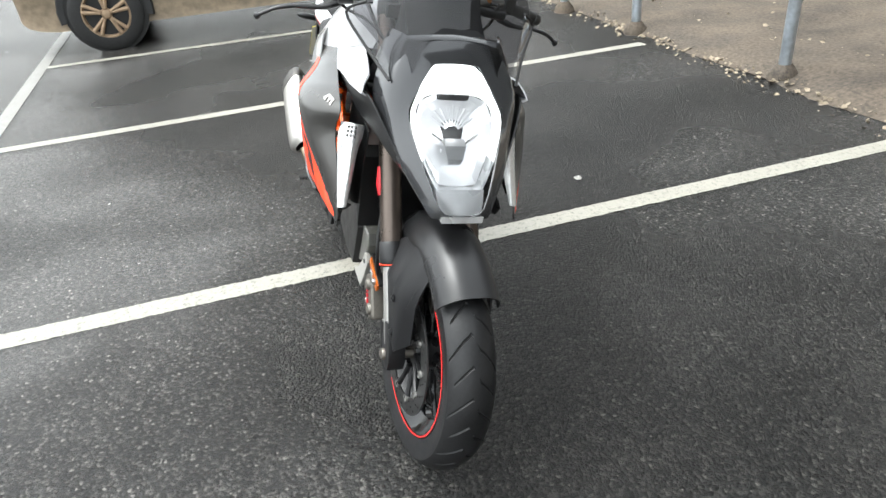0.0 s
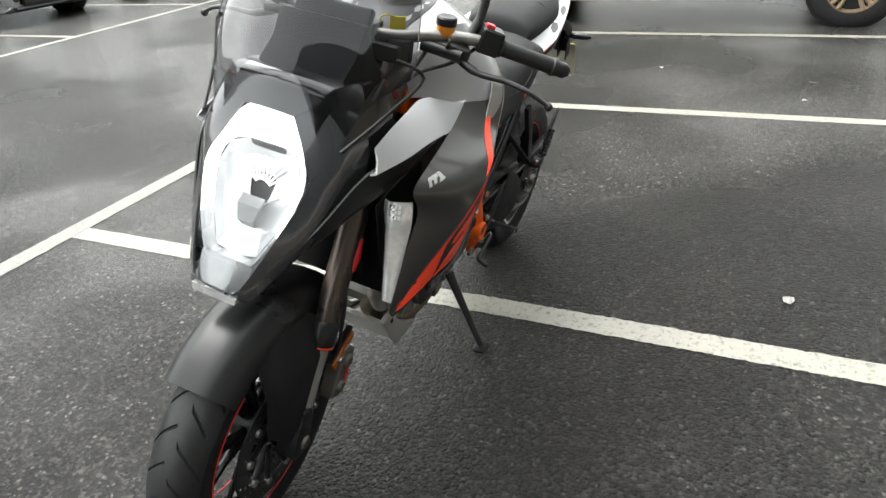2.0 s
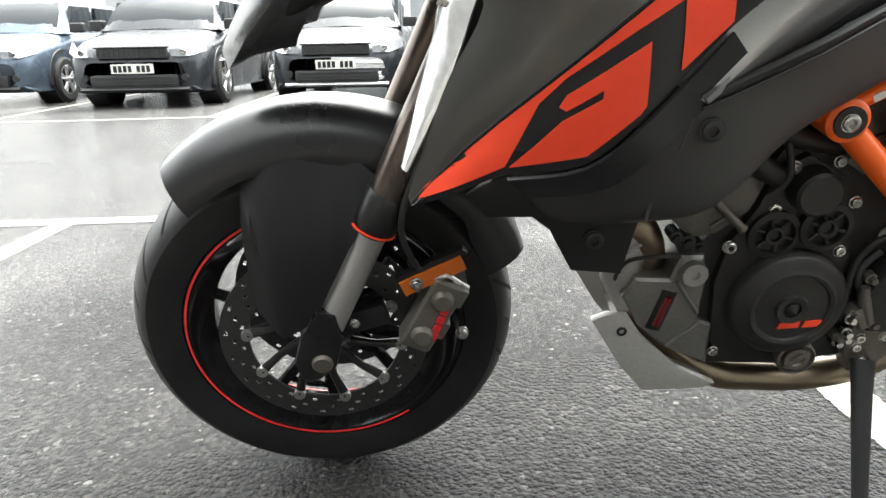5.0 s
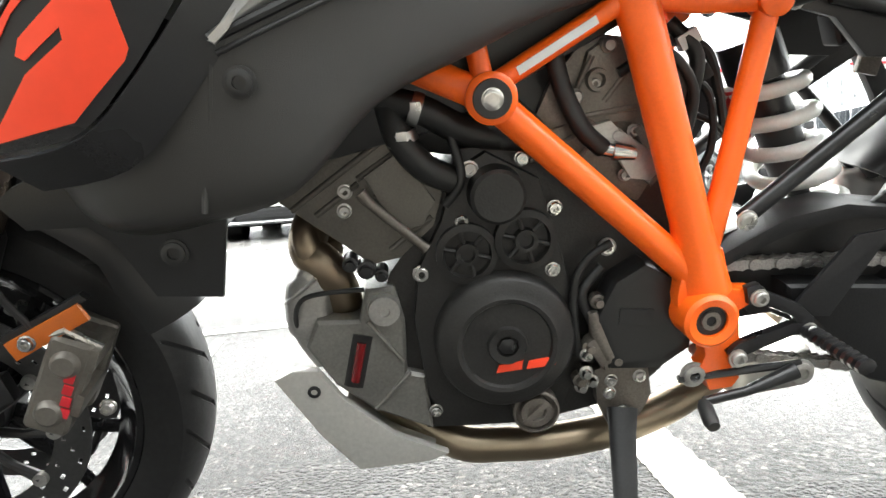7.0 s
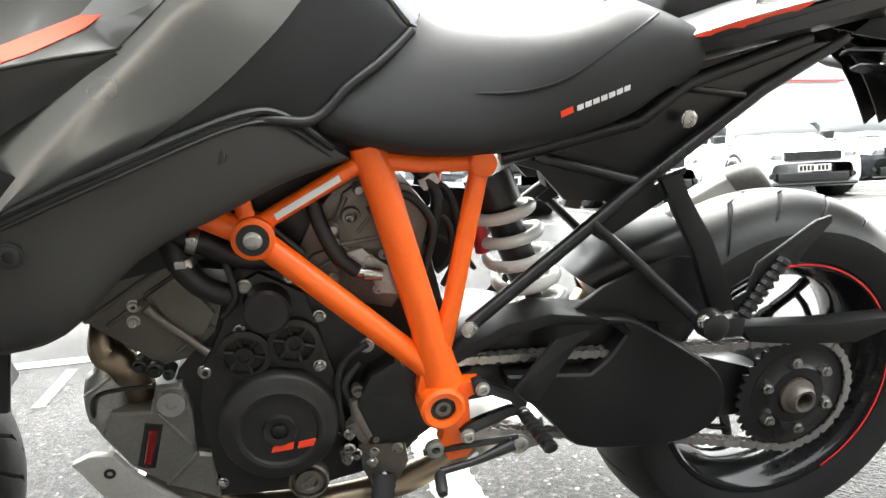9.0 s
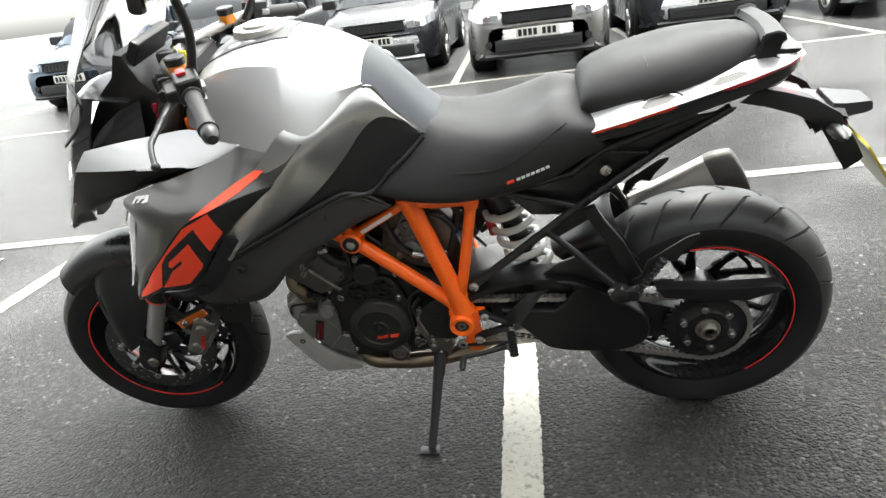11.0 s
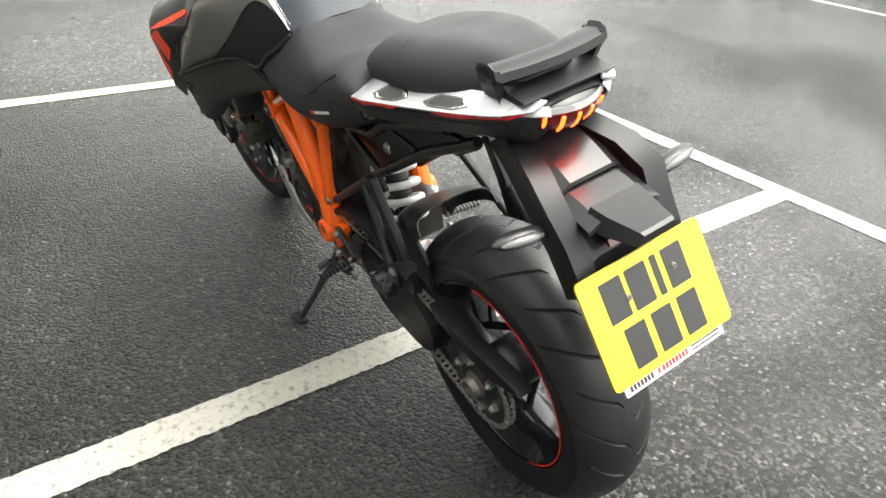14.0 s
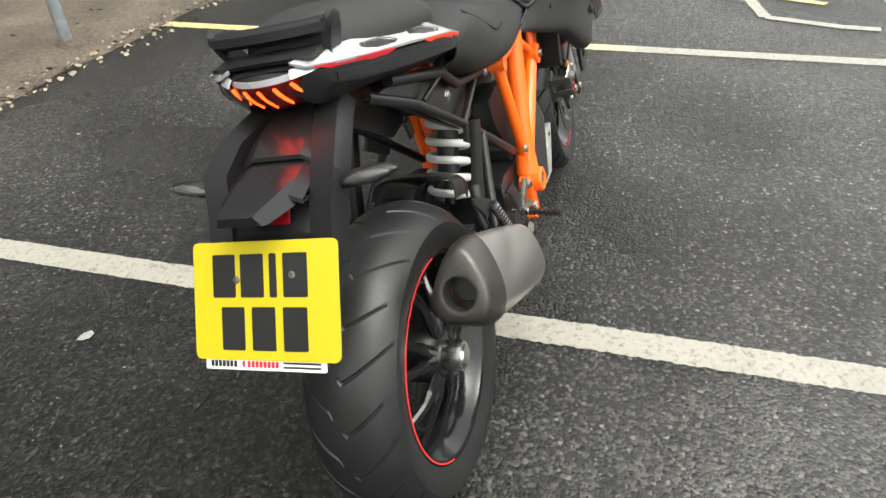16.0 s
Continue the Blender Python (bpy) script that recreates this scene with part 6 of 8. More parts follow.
tube(bm, [(0.50, 0.158, 0.325), (0.56, 0.16, 0.305), (0.61, 0.165, 0.300)], [0.010, 0.0058, 0.0058], 12)
tube(bm, [(0.49, 0.15, 0.33), (0.63, 0.135, 0.315)], 0.005, 8)
lev = part("gear_lever", bm, BLACKMETAL, bike, "black gear lever with rubber toe peg")
bm = bmesh.new()
tube(bm, [(0.611, 0.165, 0.30), (0.612, 0.17, 0.297), (0.614, 0.192, 0.290), (0.614, 0.200, 0.288)], [0.006, 0.0085, 0.009, 0.007], 14)
part("toe_peg", bm, HOSE, lev)
bolt_part("lever_bolt", (0.612, 0.135, 0.32), ALU, lev, 0.013, 0.008)
# orange graphic on the lower fairing panel and the slash above it, as (x, z) outlines
GRAPHIC = [
    [(1.360, 0.608), (1.343, 0.630), (1.268, 0.706), (1.192, 0.777), (1.135, 0.829), (1.071, 0.857), (1.059, 0.802), (1.102, 0.759), (1.112, 0.826), (1.153, 0.798), (1.209, 0.755), (1.233, 0.728), (1.249, 0.691), (1.263, 0.660), (1.316, 0.630)],
    [(1.137, 0.789), (1.130, 0.726), (1.135, 0.717), (1.183, 0.674), (1.259, 0.659), (1.236, 0.683), (1.210, 0.712), (1.174, 0.735), (1.174, 0.744), (1.207, 0.722), (1.214, 0.726), (1.208, 0.738)],
]
SLASH = [(0.941, 0.922), (0.970, 0.916), (1.018, 0.896), (1.063, 0.876), (1.113, 0.849), (1.084, 0.857), (1.045, 0.869), (1.005, 0.884), (0.963, 0.905)]
BADGE = [[(1.272, 0.865), (1.262, 0.867), (1.249, 0.882), (1.259, 0.880)], [(1.254, 0.869), (1.244, 0.871), (1.236, 0.878), (1.226, 0.880), (1.224, 0.885), (1.257, 0.881), (1.257, 0.876), (1.246, 0.877)], [(1.237, 0.870), (1.212, 0.875), (1.213, 0.886), (1.222, 0.886), (1.226, 0.878)]]

# ---- subframe and passenger footrests ----
for s in (1, -1):
    Y = 0.108 * s
    bm = bmesh.new()
    tube(bm, [(0.558, Y * 1.15, 0.503), (0.43, Y * 1.1, 0.598), (0.305, Y * 1.02, 0.69), (0.12, Y * 0.9, 0.815), (-0.02, Y * 0.75, 0.885)], 0.0105, 14)
    tube(bm, [(0.51, Y * 0.95, 0.735), (0.314, Y, 0.778), (0.245, Y, 0.828), (0.05, Y * 0.85, 0.885)], 0.0105, 14)
    tube(bm, [(0.46, Y * 0.9, 0.735), (0.305, Y, 0.692)], 0.008, 12)
    tube(bm, [(0.245, Y, 0.822), (0.150, Y * 0.94, 0.808)], 0.005, 10)
    sub = part("subframe_side", bm, BLACKMETAL, bike, "black tubular steel subframe side")
    bm = bmesh.new()
    prism(bm, [(0.50, 0.728), (0.455, 0.745), (0.32, 0.785), (0.25, 0.835), (0.10, 0.87), (-0.03, 0.885), (0.12, 0.80), (0.295, 0.688), (0.345, 0.662), (0.41, 0.668), (0.45, 0.712)], Y * 0.72, Y * 0.84, 0.004)
    part("side_cover", bm, MATT, sub, "matt black cover under the seat")
    bolt_part("cover_bolt", (0.24, Y * 1.04, 0.779), STEEL, sub, 0.010, 0.006, (0, s, 0))
    lathe_b = bmesh.new()
    lathe(lathe_b, [(0, 0.008), (0.016, 0.006), (0.018, -0.008), (0, -0.008)], (0.255, Y, 0.835), seg=20)
    part("tube_joint", lathe_b, BLACKMETAL, sub)
    # passenger footrest bracket
    Yb = 0.14 * s
    bm = bmesh.new()
    tube(bm, [(0.378, Yb * 0.85, 0.640), (0.30, Yb * 0.98, 0.568), (0.225, Yb * 1.12, 0.495), (0.200, Yb * 1.2, 0.474)], [0.0095, 0.0105, 0.0115, 0.013], 12, flat=0.8)
    prism(bm, [(0.296, 0.704), (0.266, 0.712), (0.246, 0.672), (0.206, 0.612), (0.154, 0.500), (0.160, 0.476), (0.196, 0.468), (0.204, 0.482), (0.196, 0.500), (0.236, 0.598), (0.272, 0.660)], Yb * 0.96, Yb * 1.08, 0.004)
    prism(bm, [(0.392, 0.632), (0.362, 0.612), (0.268, 0.668), (0.29, 0.694)], Yb * 0.8, Yb * 0.86, 0.003)
    br = part("passenger_bracket", bm, SWING, bike, "black passenger footrest bracket")
    bm = bmesh.new()
    lathe(bm, [(0, 0.014), (0.012, 0.014), (0.02, 0.01), (0.022, -0.014), (0, -0.014)], (0.222, 0.195 * s, 0.50), seg=20)
    box(bm, (0.195, 0.19 * s, 0.498), (0.035, 0.03, 0.03), None, 0.006)
    part("peg_knuckle", bm, BLACKMETAL, br)
    bolt_part("bracket_bolt", (0.237, 0.195 * s, 0.508), STEEL, br, 0.009, 0.008, (0, s, 0))
    bm = bmesh.new()
    pts, rs = [], []
    for k in range(8):
        for o, r in ((0, 0.007), (0.002, 0.0105), (0.008, 0.0105), (0.010, 0.007)):
            f = (0.0115 * k + o) / 0.0905
            pts.append((0.180 - 0.055 * f, 0.200 * s, 0.512 + 0.082 * f))
            rs.append(r)
    tube(bm, pts, rs, 8)
    part("passenger_peg", bm, BLACKMETAL, br, "folded-up ribbed passenger peg")
    bm = bmesh.new()
    prism(bm, [(0.192, 0.535), (0.172, 0.545), (0.16, 0.585), (0.075, 0.642), (0.052, 0.648), (0.05, 0.638), (0.085, 0.60), (0.098, 0.578), (0.12, 0.585), (0.15, 0.565), (0.165, 0.53), (0.185, 0.515)], 0.186 * s, 0.192 * s, 0.002)
    part("heel_plate", bm, BLACK, br)

# added black filler that keeps the view through the frame dark
bm = bmesh.new()
prism(bm, [(0.62, 0.672), (0.505, 0.66), (0.515, 0.60), (0.56, 0.53), (0.64, 0.53)], -0.105, -0.055, 0.008)
part("filler_box", bm, GUARDBLACK, bike, "added black filler box inside the frame")
bm = bmesh.new()
box(bm, (0.408, 0.050, 0.706), (0.052, 0.035, 0.040), Matrix.Rotation(radians(18), 3, "Y"), 0.008, 3)
module = part("control_module", bm, BLACK, bike, "black control module under the seat")
bm = bmesh.new()
box(bm, (0.378, 0.052, 0.668), (0.026, 0.010, 0.045), Matrix.Rotation(radians(-14), 3, "Y"), 0.003, 2)
part("module_bracket", bm, ENGINE2, module)
bolt_part("module_bolt", (0.412, 0.0675, 0.708), STEEL, module, 0.006, 0.004, (0, 1, 0))
# ---- tank, seat and tail ----
def loft(sections, thick=0.0, su=3, sv=3, close=True):
    """A skin through cross-sections given as (x, [(y, z), ...]) for the left half, mirrored."""
    rows = []
    for x, half in sections:
        pts = [(x + (h[2] if len(h) > 2 else 0), -h[0], h[1]) for h in half[::-1]] + [(x + (h[2] if len(h) > 2 else 0), h[0], h[1]) for h in (half[1:] if half[0][0] == 0 else half)]
        rows.append(pts)
    return sheet(grid_spline(rows, su, sv), thick, 0)


def tank_half(x, c, u, w):
    """Half section of the tank top: centre height c, upper crease u, lower edge w."""
    m = ((u[0] + w[0]) / 2 + 0.006, (u[1] + w[1]) / 2 + 0.006)
    return (x, [(0, c), (u[0] * 0.5, c - 0.22 * (c - u[1])), u, m, w])


tank = part("fuel_tank", loft([
    tank_half(1.14, 1.055, (0.095, 1.030), (0.130, 0.985)),
    tank_half(1.08, 1.108, (0.122, 1.078), (0.170, 0.975)),
    tank_half(1.00, 1.142, (0.136, 1.102), (0.205, 0.945)),
    tank_half(0.92, 1.143, (0.138, 1.098), (0.232, 0.940)),
    tank_half(0.855, 1.128, (0.133, 1.082), (0.236, 0.950)),
    tank_half(0.80, 1.106, (0.127, 1.063), (0.186, 0.992)),
    tank_half(0.735, 1.070, (0.116, 1.034), (0.119, 1.026))], 0.004, 1, 5), TANKPAINT, bike, "silver-white painted fuel tank with creased flanks", smooth=24)
part("tank_pad", loft([
    (0.738, [(0, 1.074), (0.06, 1.066), (0.118, 1.036), (0.121, 1.026)]),
    (0.69, [(0, 1.025), (0.06, 1.016), (0.114, 0.98), (0.117, 0.972)]),
    (0.645, [(0, 0.968), (0.06, 0.962), (0.108, 0.925), (0.111, 0.918)]),
    (0.60, [(0, 0.922), (0.06, 0.918), (0.102, 0.898), (0.105, 0.89)])], 0.006, 3, 3), PADGREY, tank, "dark blue-grey rear tank cover", smooth=30)
for s in (1, -1):
    upper = [(0.632, 0.106, 0.909), (0.683, 0.114, 0.970), (0.733, 0.119, 1.028), (0.795, 0.181, 0.996), (0.853, 0.236, 0.952), (0.92, 0.258, 0.885), (1.0, 0.278, 0.805), (1.075, 0.284, 0.728)]
    middle = [(0.630, 0.108, 0.904), (0.665, 0.124, 0.945), (0.708, 0.142, 0.966), (0.747, 0.162, 0.946), (0.795, 0.188, 0.895), (0.87, 0.214, 0.83), (0.97, 0.248, 0.768), (1.07, 0.280, 0.723)]
    lower = [(0.628, 0.109, 0.900), (0.645, 0.118, 0.885), (0.675, 0.134, 0.862), (0.712, 0.149, 0.838), (0.757, 0.165, 0.802), (0.822, 0.188, 0.806), (0.92, 0.222, 0.78), (1.06, 0.276, 0.72)]
    swell = [tuple((a + b) / 2 + d for a, b, d in zip(p, q, (0, 0.006, 0.004))) for p, q in zip(upper, middle)]
    under = [(x + (0.05 if k > 2 else 0), y - (0.015 if k > 2 else 0), z + (0.03 if k > 3 else 0)) for k, (x, y, z) in enumerate(upper)]
    rows = [[(x, y * s, z) for x, y, z in r] for r in (under, upper, swell, middle)]
    part("tank_flank", sheet(grid_spline(rows, 5, 4), 0.004, 0), FLANKGREY, tank, "silver-grey flank", smooth=60)
    step = [(x, y - 0.004, z) for x, y, z in middle]
    swell = [tuple((a + b) / 2 + d for a, b, d in zip(p, q, (0, 0.003, 0))) for p, q in zip(step, lower)]
    rows = [[(x, y * s, z) for x, y, z in r] for r in (step, swell, lower)]
    part("knee_panel", sheet(grid_spline(rows, 5, 4), 0.004, 0), GUARDBLACK, tank, "matt black knee panel", smooth=60)
    bm = bmesh.new()
    tube(bm, spline([(x, (y + 0.002) * s, z) for x, y, z in lower[:-1]], 5), 0.0065, 10)
    part("edge_trim", bm, BLACK, tank)


def decal(outline, tree, lift=0.003, thick=0.002, cuts=6, side=1, step=0.011):
    """A thin skin of (x, z) outline laid on the side of a surface."""
    ring = []
    for (x0, z0), (x1, z1) in zip(outline, outline[1:] + outline[:1]):
        n = max(1, int(math.hypot(x1 - x0, z1 - z0) / step))
        ring += [Vector((x0 + (x1 - x0) * k / n, z0 + (z1 - z0) * k / n)) for k in range(n)]
    xs, zs = [p.x for p in ring], [p.y for p in ring]
    inner = []
    z = min(zs) + step * 0.5
    while z < max(zs):
        x = min(xs) + step * 0.5
        while x < max(xs):
            p = Vector((x, z))
            if min((p - q).length for q in ring) > step * 0.55:
                inner.append(p)
            x += step
        z += step
    n = len(ring)
    verts, _, faces, *_ = delaunay_2d_cdt(ring + inner, [], [list(range(n))], 1, 1e-5)
    bm = bmesh.new()
    vs, last = [], 0.2
    for v in verts:
        hit = tree.ray_cast(Vector((v.x, 0.8 * side, v.y)), Vector((0, -side, 0)))
        if hit[0] is None:
            hit = tree.find_nearest(Vector((v.x, last * side, v.y)))
        last = abs(hit[0].y)
        vs.append(bm.verts.new((v.x, hit[0].y + lift * side, v.y)))
    for f in faces:
        bm.faces.new([vs[k] for k in f])
    bmesh.ops.recalc_face_normals(bm, faces=bm.faces)
    if bm.faces and sum(f.normal.y for f in bm.faces) * side < 0:
        bmesh.ops.reverse_faces(bm, faces=bm.faces)
    thicken(bm, thick)
    return bm


bm = bmesh.new()
lathe(bm, [(0, 0.012), (0.03, 0.012), (0.034, 0.010), (0.036, 0.004), (0.05, 0.006), (0.056, 0.004), (0.06, -0.012)], (0.97, 0, 1.146), axis="z", seg=40)
TKT = BVHTree.FromObject(tank, bpy.context.evaluated_depsgraph_get())
rows = []
for u in (0, 0.15, 0.35, 0.55, 0.75, 0.9, 1):
    half = 0.050 + 0.034 * math.sin(math.pi * min(1, 0.12 + u * 0.8))
    row = []
    for v in (-1, -0.6, -0.2, 0.2, 0.6, 1):
        p = V(1.105 - 0.215 * u, half * v, 1.4)
        hit = TKT.ray_cast(p, V(0, 0, -1))[0]
        row.append(hit + V(0, 0, 0.003))
    rows.append(row)
part("filler_surround", sheet(rows, 0.003, 1), MATT, tank, "dark grey plate round the filler", smooth=60)
cap = part("filler_cap", bm, ALU, tank, "round aluminium filler cap")
for k in range(6):
    bolt_part("cap_bolt", (0.97 + 0.05 * math.cos(k * 1.047), 0.05 * math.sin(k * 1.047), 1.150), STEEL, cap, 0.004, 0.003, (0, 0, 1))
bm = bmesh.new()
prism(bm, [(0.62, 0.75), (0.90, 0.62), (1.24, 0.55), (1.26, 0.75), (1.30, 0.90), (1.16, 1.02), (0.9, 0.95), (0.64, 0.87)], -0.10, 0.10, 0.02)
part("airbox", bm, BLACK, bike, "black inner body under the tank")
bm = bmesh.new()
prism(bm, [(1.15, 0.52), (1.18, 0.50), (1.22, 0.72), (1.18, 0.74)], -0.15, 0.15, 0.006)
part("radiator", bm, BLACK, bike, "black radiator behind the front wheel")

seat = part("rider_seat", loft([
    (0, [(0, 0.925, 0.612), (0.06, 0.924, 0.612), (0.103, 0.912, 0.620), (0.134, 0.858, 0.682), (0.162, 0.802, 0.748), (0.13, 0.772, 0.735)]),
    (0, [(0, 0.912, 0.58), (0.07, 0.912, 0.58), (0.116, 0.893, 0.592), (0.150, 0.838, 0.635), (0.168, 0.776, 0.672), (0.13, 0.752, 0.66)]),
    (0, [(0, 0.902, 0.52), (0.085, 0.902, 0.52), (0.132, 0.882, 0.522), (0.162, 0.824, 0.542), (0.168, 0.762, 0.565), (0.12, 0.742, 0.56)]),
    (0.46, [(0, 0.902), (0.10, 0.903), (0.150, 0.882), (0.170, 0.828), (0.162, 0.770), (0.11, 0.75)]),
    (0.39, [(0, 0.914), (0.10, 0.918), (0.155, 0.900), (0.172, 0.850), (0.158, 0.785), (0.11, 0.77)]),
    (0.34, [(0, 0.934), (0.085, 0.938), (0.150, 0.915), (0.168, 0.868), (0.152, 0.802), (0.10, 0.785)]),
    (0.295, [(0, 0.932), (0.07, 0.930), (0.145, 0.912), (0.162, 0.880), (0.148, 0.828), (0.10, 0.81)]),
    (0.25, [(0, 0.902), (0.08, 0.902), (0.138, 0.898), (0.152, 0.878), (0.142, 0.845), (0.10, 0.83)])], 0.003, 4, 4), SEATMAT, bike, "black textured rider's seat", smooth=60)
STREE = BVHTree.FromObject(seat, bpy.context.evaluated_depsgraph_get())
part("seat_mark", decal([(0.436, 0.801), (0.452, 0.7945), (0.4535, 0.802), (0.438, 0.8085)], STREE, 0.002, 0.001, 2), STRIPE, seat, "small orange block")
for k in range(7):
    x0 = 0.431 - 0.0105 * k
    z0 = 0.8025 + 0.0035 * k
    part("seat_mark", decal([(x0, z0), (x0 - 0.008, z0 + 0.0027), (x0 - 0.007, z0 + 0.009), (x0 + 0.001, z0 + 0.0063)], STREE, 0.002, 0.001, 2), WHITE, seat, "small white block")
for s in (1, -1):
    bm = bmesh.new()
    tube(bm, spline([(0.32, 0.152 * s, 0.918), (0.37, 0.165 * s, 0.888), (0.44, 0.1705 * s, 0.845), (0.50, 0.1675 * s, 0.828), (0.57, 0.157 * s, 0.826)], 6), 0.0016, 6)
    part("seat_seam", bm, BLACK, seat)
pillion = part("pillion_seat", loft([
    (0.288, [(0, 0.915), (0.045, 0.915), (0.078, 0.913), (0.092, 0.910), (0.07, 0.90)]),
    (0.286, [(0, 0.950), (0.050, 0.949), (0.086, 0.942), (0.102, 0.928), (0.09, 0.90)]),
    (0.268, [(0, 0.978), (0.055, 0.976), (0.094, 0.962), (0.112, 0.938), (0.10, 0.90)]),
    (0.20, [(0, 1.004), (0.07, 1.000), (0.110, 0.978), (0.128, 0.946), (0.11, 0.91)]),
    (0.08, [(0, 1.024), (0.07, 1.022), (0.112, 0.998), (0.128, 0.962), (0.11, 0.93)]),
    (-0.03, [(0, 1.031), (0.05, 1.029), (0.080, 1.006), (0.092, 0.978), (0.085, 0.955)]),
    (-0.075, [(0, 1.020), (0.04, 1.018), (0.058, 1.006), (0.066, 0.985), (0.06, 0.97)]),
    (-0.095, [(0, 1.0), (0.03, 0.998), (0.045, 0.99), (0.05, 0.98), (0.045, 0.97)])], 0.003, 3, 3), SEATMAT, bike, "black textured pillion seat", smooth=60)
bm = bmesh.new()
tube(bm, spline([(0.15, 0.120, 0.972), (0.155, 0.085, 1.005), (0.155, 0.0, 1.0105), (0.155, -0.085, 1.005), (0.15, -0.120, 0.972)], 6), 0.0018, 8)
part("seat_seam", bm, BLACK, pillion)

tail = part("tail_unit", loft([
    (0.29, [(0, 0.90), (0.085, 0.898), (0.148, 0.878), (0.144, 0.862), (0.10, 0.845)]),
    (0.20, [(0, 0.925), (0.105, 0.935), (0.163, 0.905), (0.158, 0.880), (0.10, 0.86)]),
    (0.08, [(0, 0.948), (0.098, 0.957), (0.149, 0.930), (0.145, 0.902), (0.09, 0.885)]),
    (-0.05, [(0, 0.968), (0.086, 0.978), (0.124, 0.955), (0.12, 0.928), (0.08, 0.91)]),
    (-0.12, [(0, 0.985), (0.068, 0.988), (0.103, 0.970), (0.099, 0.948), (0.06, 0.918)]),
    (-0.150, [(0, 0.984), (0.04, 0.984), (0.066, 0.977), (0.063, 0.966), (0.04, 0.95)])], 0.003, 1, 4), MATT, bike, "white and black tail unit with grab rail", smooth=30)
TT = BVHTree.FromObject(tail, bpy.context.evaluated_depsgraph_get())
FLANK = [((0.290, 0.087, 0.899), (0.290, 0.148, 0.879)), ((0.20, 0.105, 0.936), (0.20, 0.163, 0.906)), ((0.08, 0.098, 0.958), (0.08, 0.149, 0.931)), ((-0.05, 0.086, 0.979), (-0.05, 0.124, 0.956)), ((-0.12, 0.068, 0.989), (-0.12, 0.103, 0.971)), ((-0.155, 0.046, 0.986), (-0.155, 0.070, 0.979))]


def on_flank(u, v, s, lift):
    """A place on the upper flank of the tail: u from front to rear, v from inside to outside."""
    x = 0.285 - 0.437 * u
    k = max(i for i in range(len(FLANK) - 1) if FLANK[i][0][0] >= x - 1e-6)
    f = (FLANK[k][0][0] - x) / (FLANK[k][0][0] - FLANK[k + 1][0][0])
    a = V(*FLANK[k][0]).lerp(V(*FLANK[k + 1][0]), f)
    b = V(*FLANK[k][1]).lerp(V(*FLANK[k + 1][1]), f)
    p = a.lerp(b, v) + V(0.08, 0.5, 0.86).normalized() * lift
    return V(p.x, p.y * s, p.z)


bm = bmesh.new()
prism(bm, [(0.27, 0.905), (0.10, 0.945), (-0.06, 0.975), (-0.14, 0.990), (-0.145, 0.997), (-0.10, 1.0), (0.05, 0.97), (0.27, 0.93)], -0.085, 0.085, 0.004)
part("tail_top", bm, BLACK, tail)
for s in (1, -1):
    part("tail_flank", sheet(grid_spline([[on_flank(u, v, s, 0.008) for v in (0, 0.35, 0.7, 1)] for u in (0, 0.08, 0.2, 0.35, 0.5, 0.65, 0.8, 0.92, 1)], 2, 3), 0.004, 0), SILVER, tail, "silver-white tail flank", smooth=40)
    part("tail_lower", decal([(0.26, 0.880), (0.20, 0.896), (0.08, 0.922), (-0.05, 0.948), (-0.12, 0.962), (-0.12, 0.95), (-0.03, 0.926), (0.08, 0.904), (0.20, 0.882)], TT, 0.003, 0.004, 3, s), MATT, tail)
    for u0, u1, v0, m in ((0.04, 0.42, 1.02, STRIPE), (0.62, 0.98, 1.02, RED)):
        rows = [[on_flank(u0 + (u1 - u0) * k / 8, v0, s, 0.006) for k in range(9)], [on_flank(u0 + (u1 - u0) * k / 8, v0 + 0.02, s, 0.0035 - 0.012 * math.sin(math.pi * k / 8)) for k in range(9)]]
        part("tail_stripe", sheet(rows, 0.002, 0), m, tail, "thin orange-red stripe")
    for u0 in (0.34, 0.66):
        rim = []
        for w, lift in ((1.0, 0.0082), (0.93, 0.0095), (0.74, 0.0095), (0.68, 0.0084)):
            r = [on_flank(u0 + 0.115 * w * a, 0.62 + 0.27 * w * b, s, lift) for a, b in ((-1, 0.35), (-0.6, 1), (0.5, 1), (1, 0.2), (0.62, -1), (-0.55, -1))]
            rim.append(r + [r[0]])
        part("strap_recess", sheet(rim, 0.001, 1), CHROME, tail, "bright edge of a strap recess", smooth=30)
        r = [on_flank(u0 + 0.082 * a, 0.62 + 0.19 * b, s, 0.0086) for a, b in ((-1, 0.35), (-0.6, 1), (0.5, 1), (1, 0.2), (0.62, -1), (-0.55, -1))]
        bm = bmesh.new()
        bm.faces.new([bm.verts.new(p) for p in r])
        bmesh.ops.recalc_face_normals(bm, faces=bm.faces)
        thicken(bm, 0.0008)
        part("strap_slot", bm, GREY, tail)


def bar_loft(rows):
    """A solid bar through closed rings of points, with flat ends."""
    bm = bmesh.new()
    rings = [[bm.verts.new(p) for p in r] for r in rows]
    for a, b in zip(rings, rings[1:]):
        for k in range(len(a)):
            bm.faces.new((a[k], a[(k + 1) % len(a)], b[(k + 1) % len(a)], b[k]))
    bm.faces.new(rings[0][::-1])
    bm.faces.new(rings[-1])
    bmesh.ops.recalc_face_normals(bm, faces=bm.faces)
    return bm


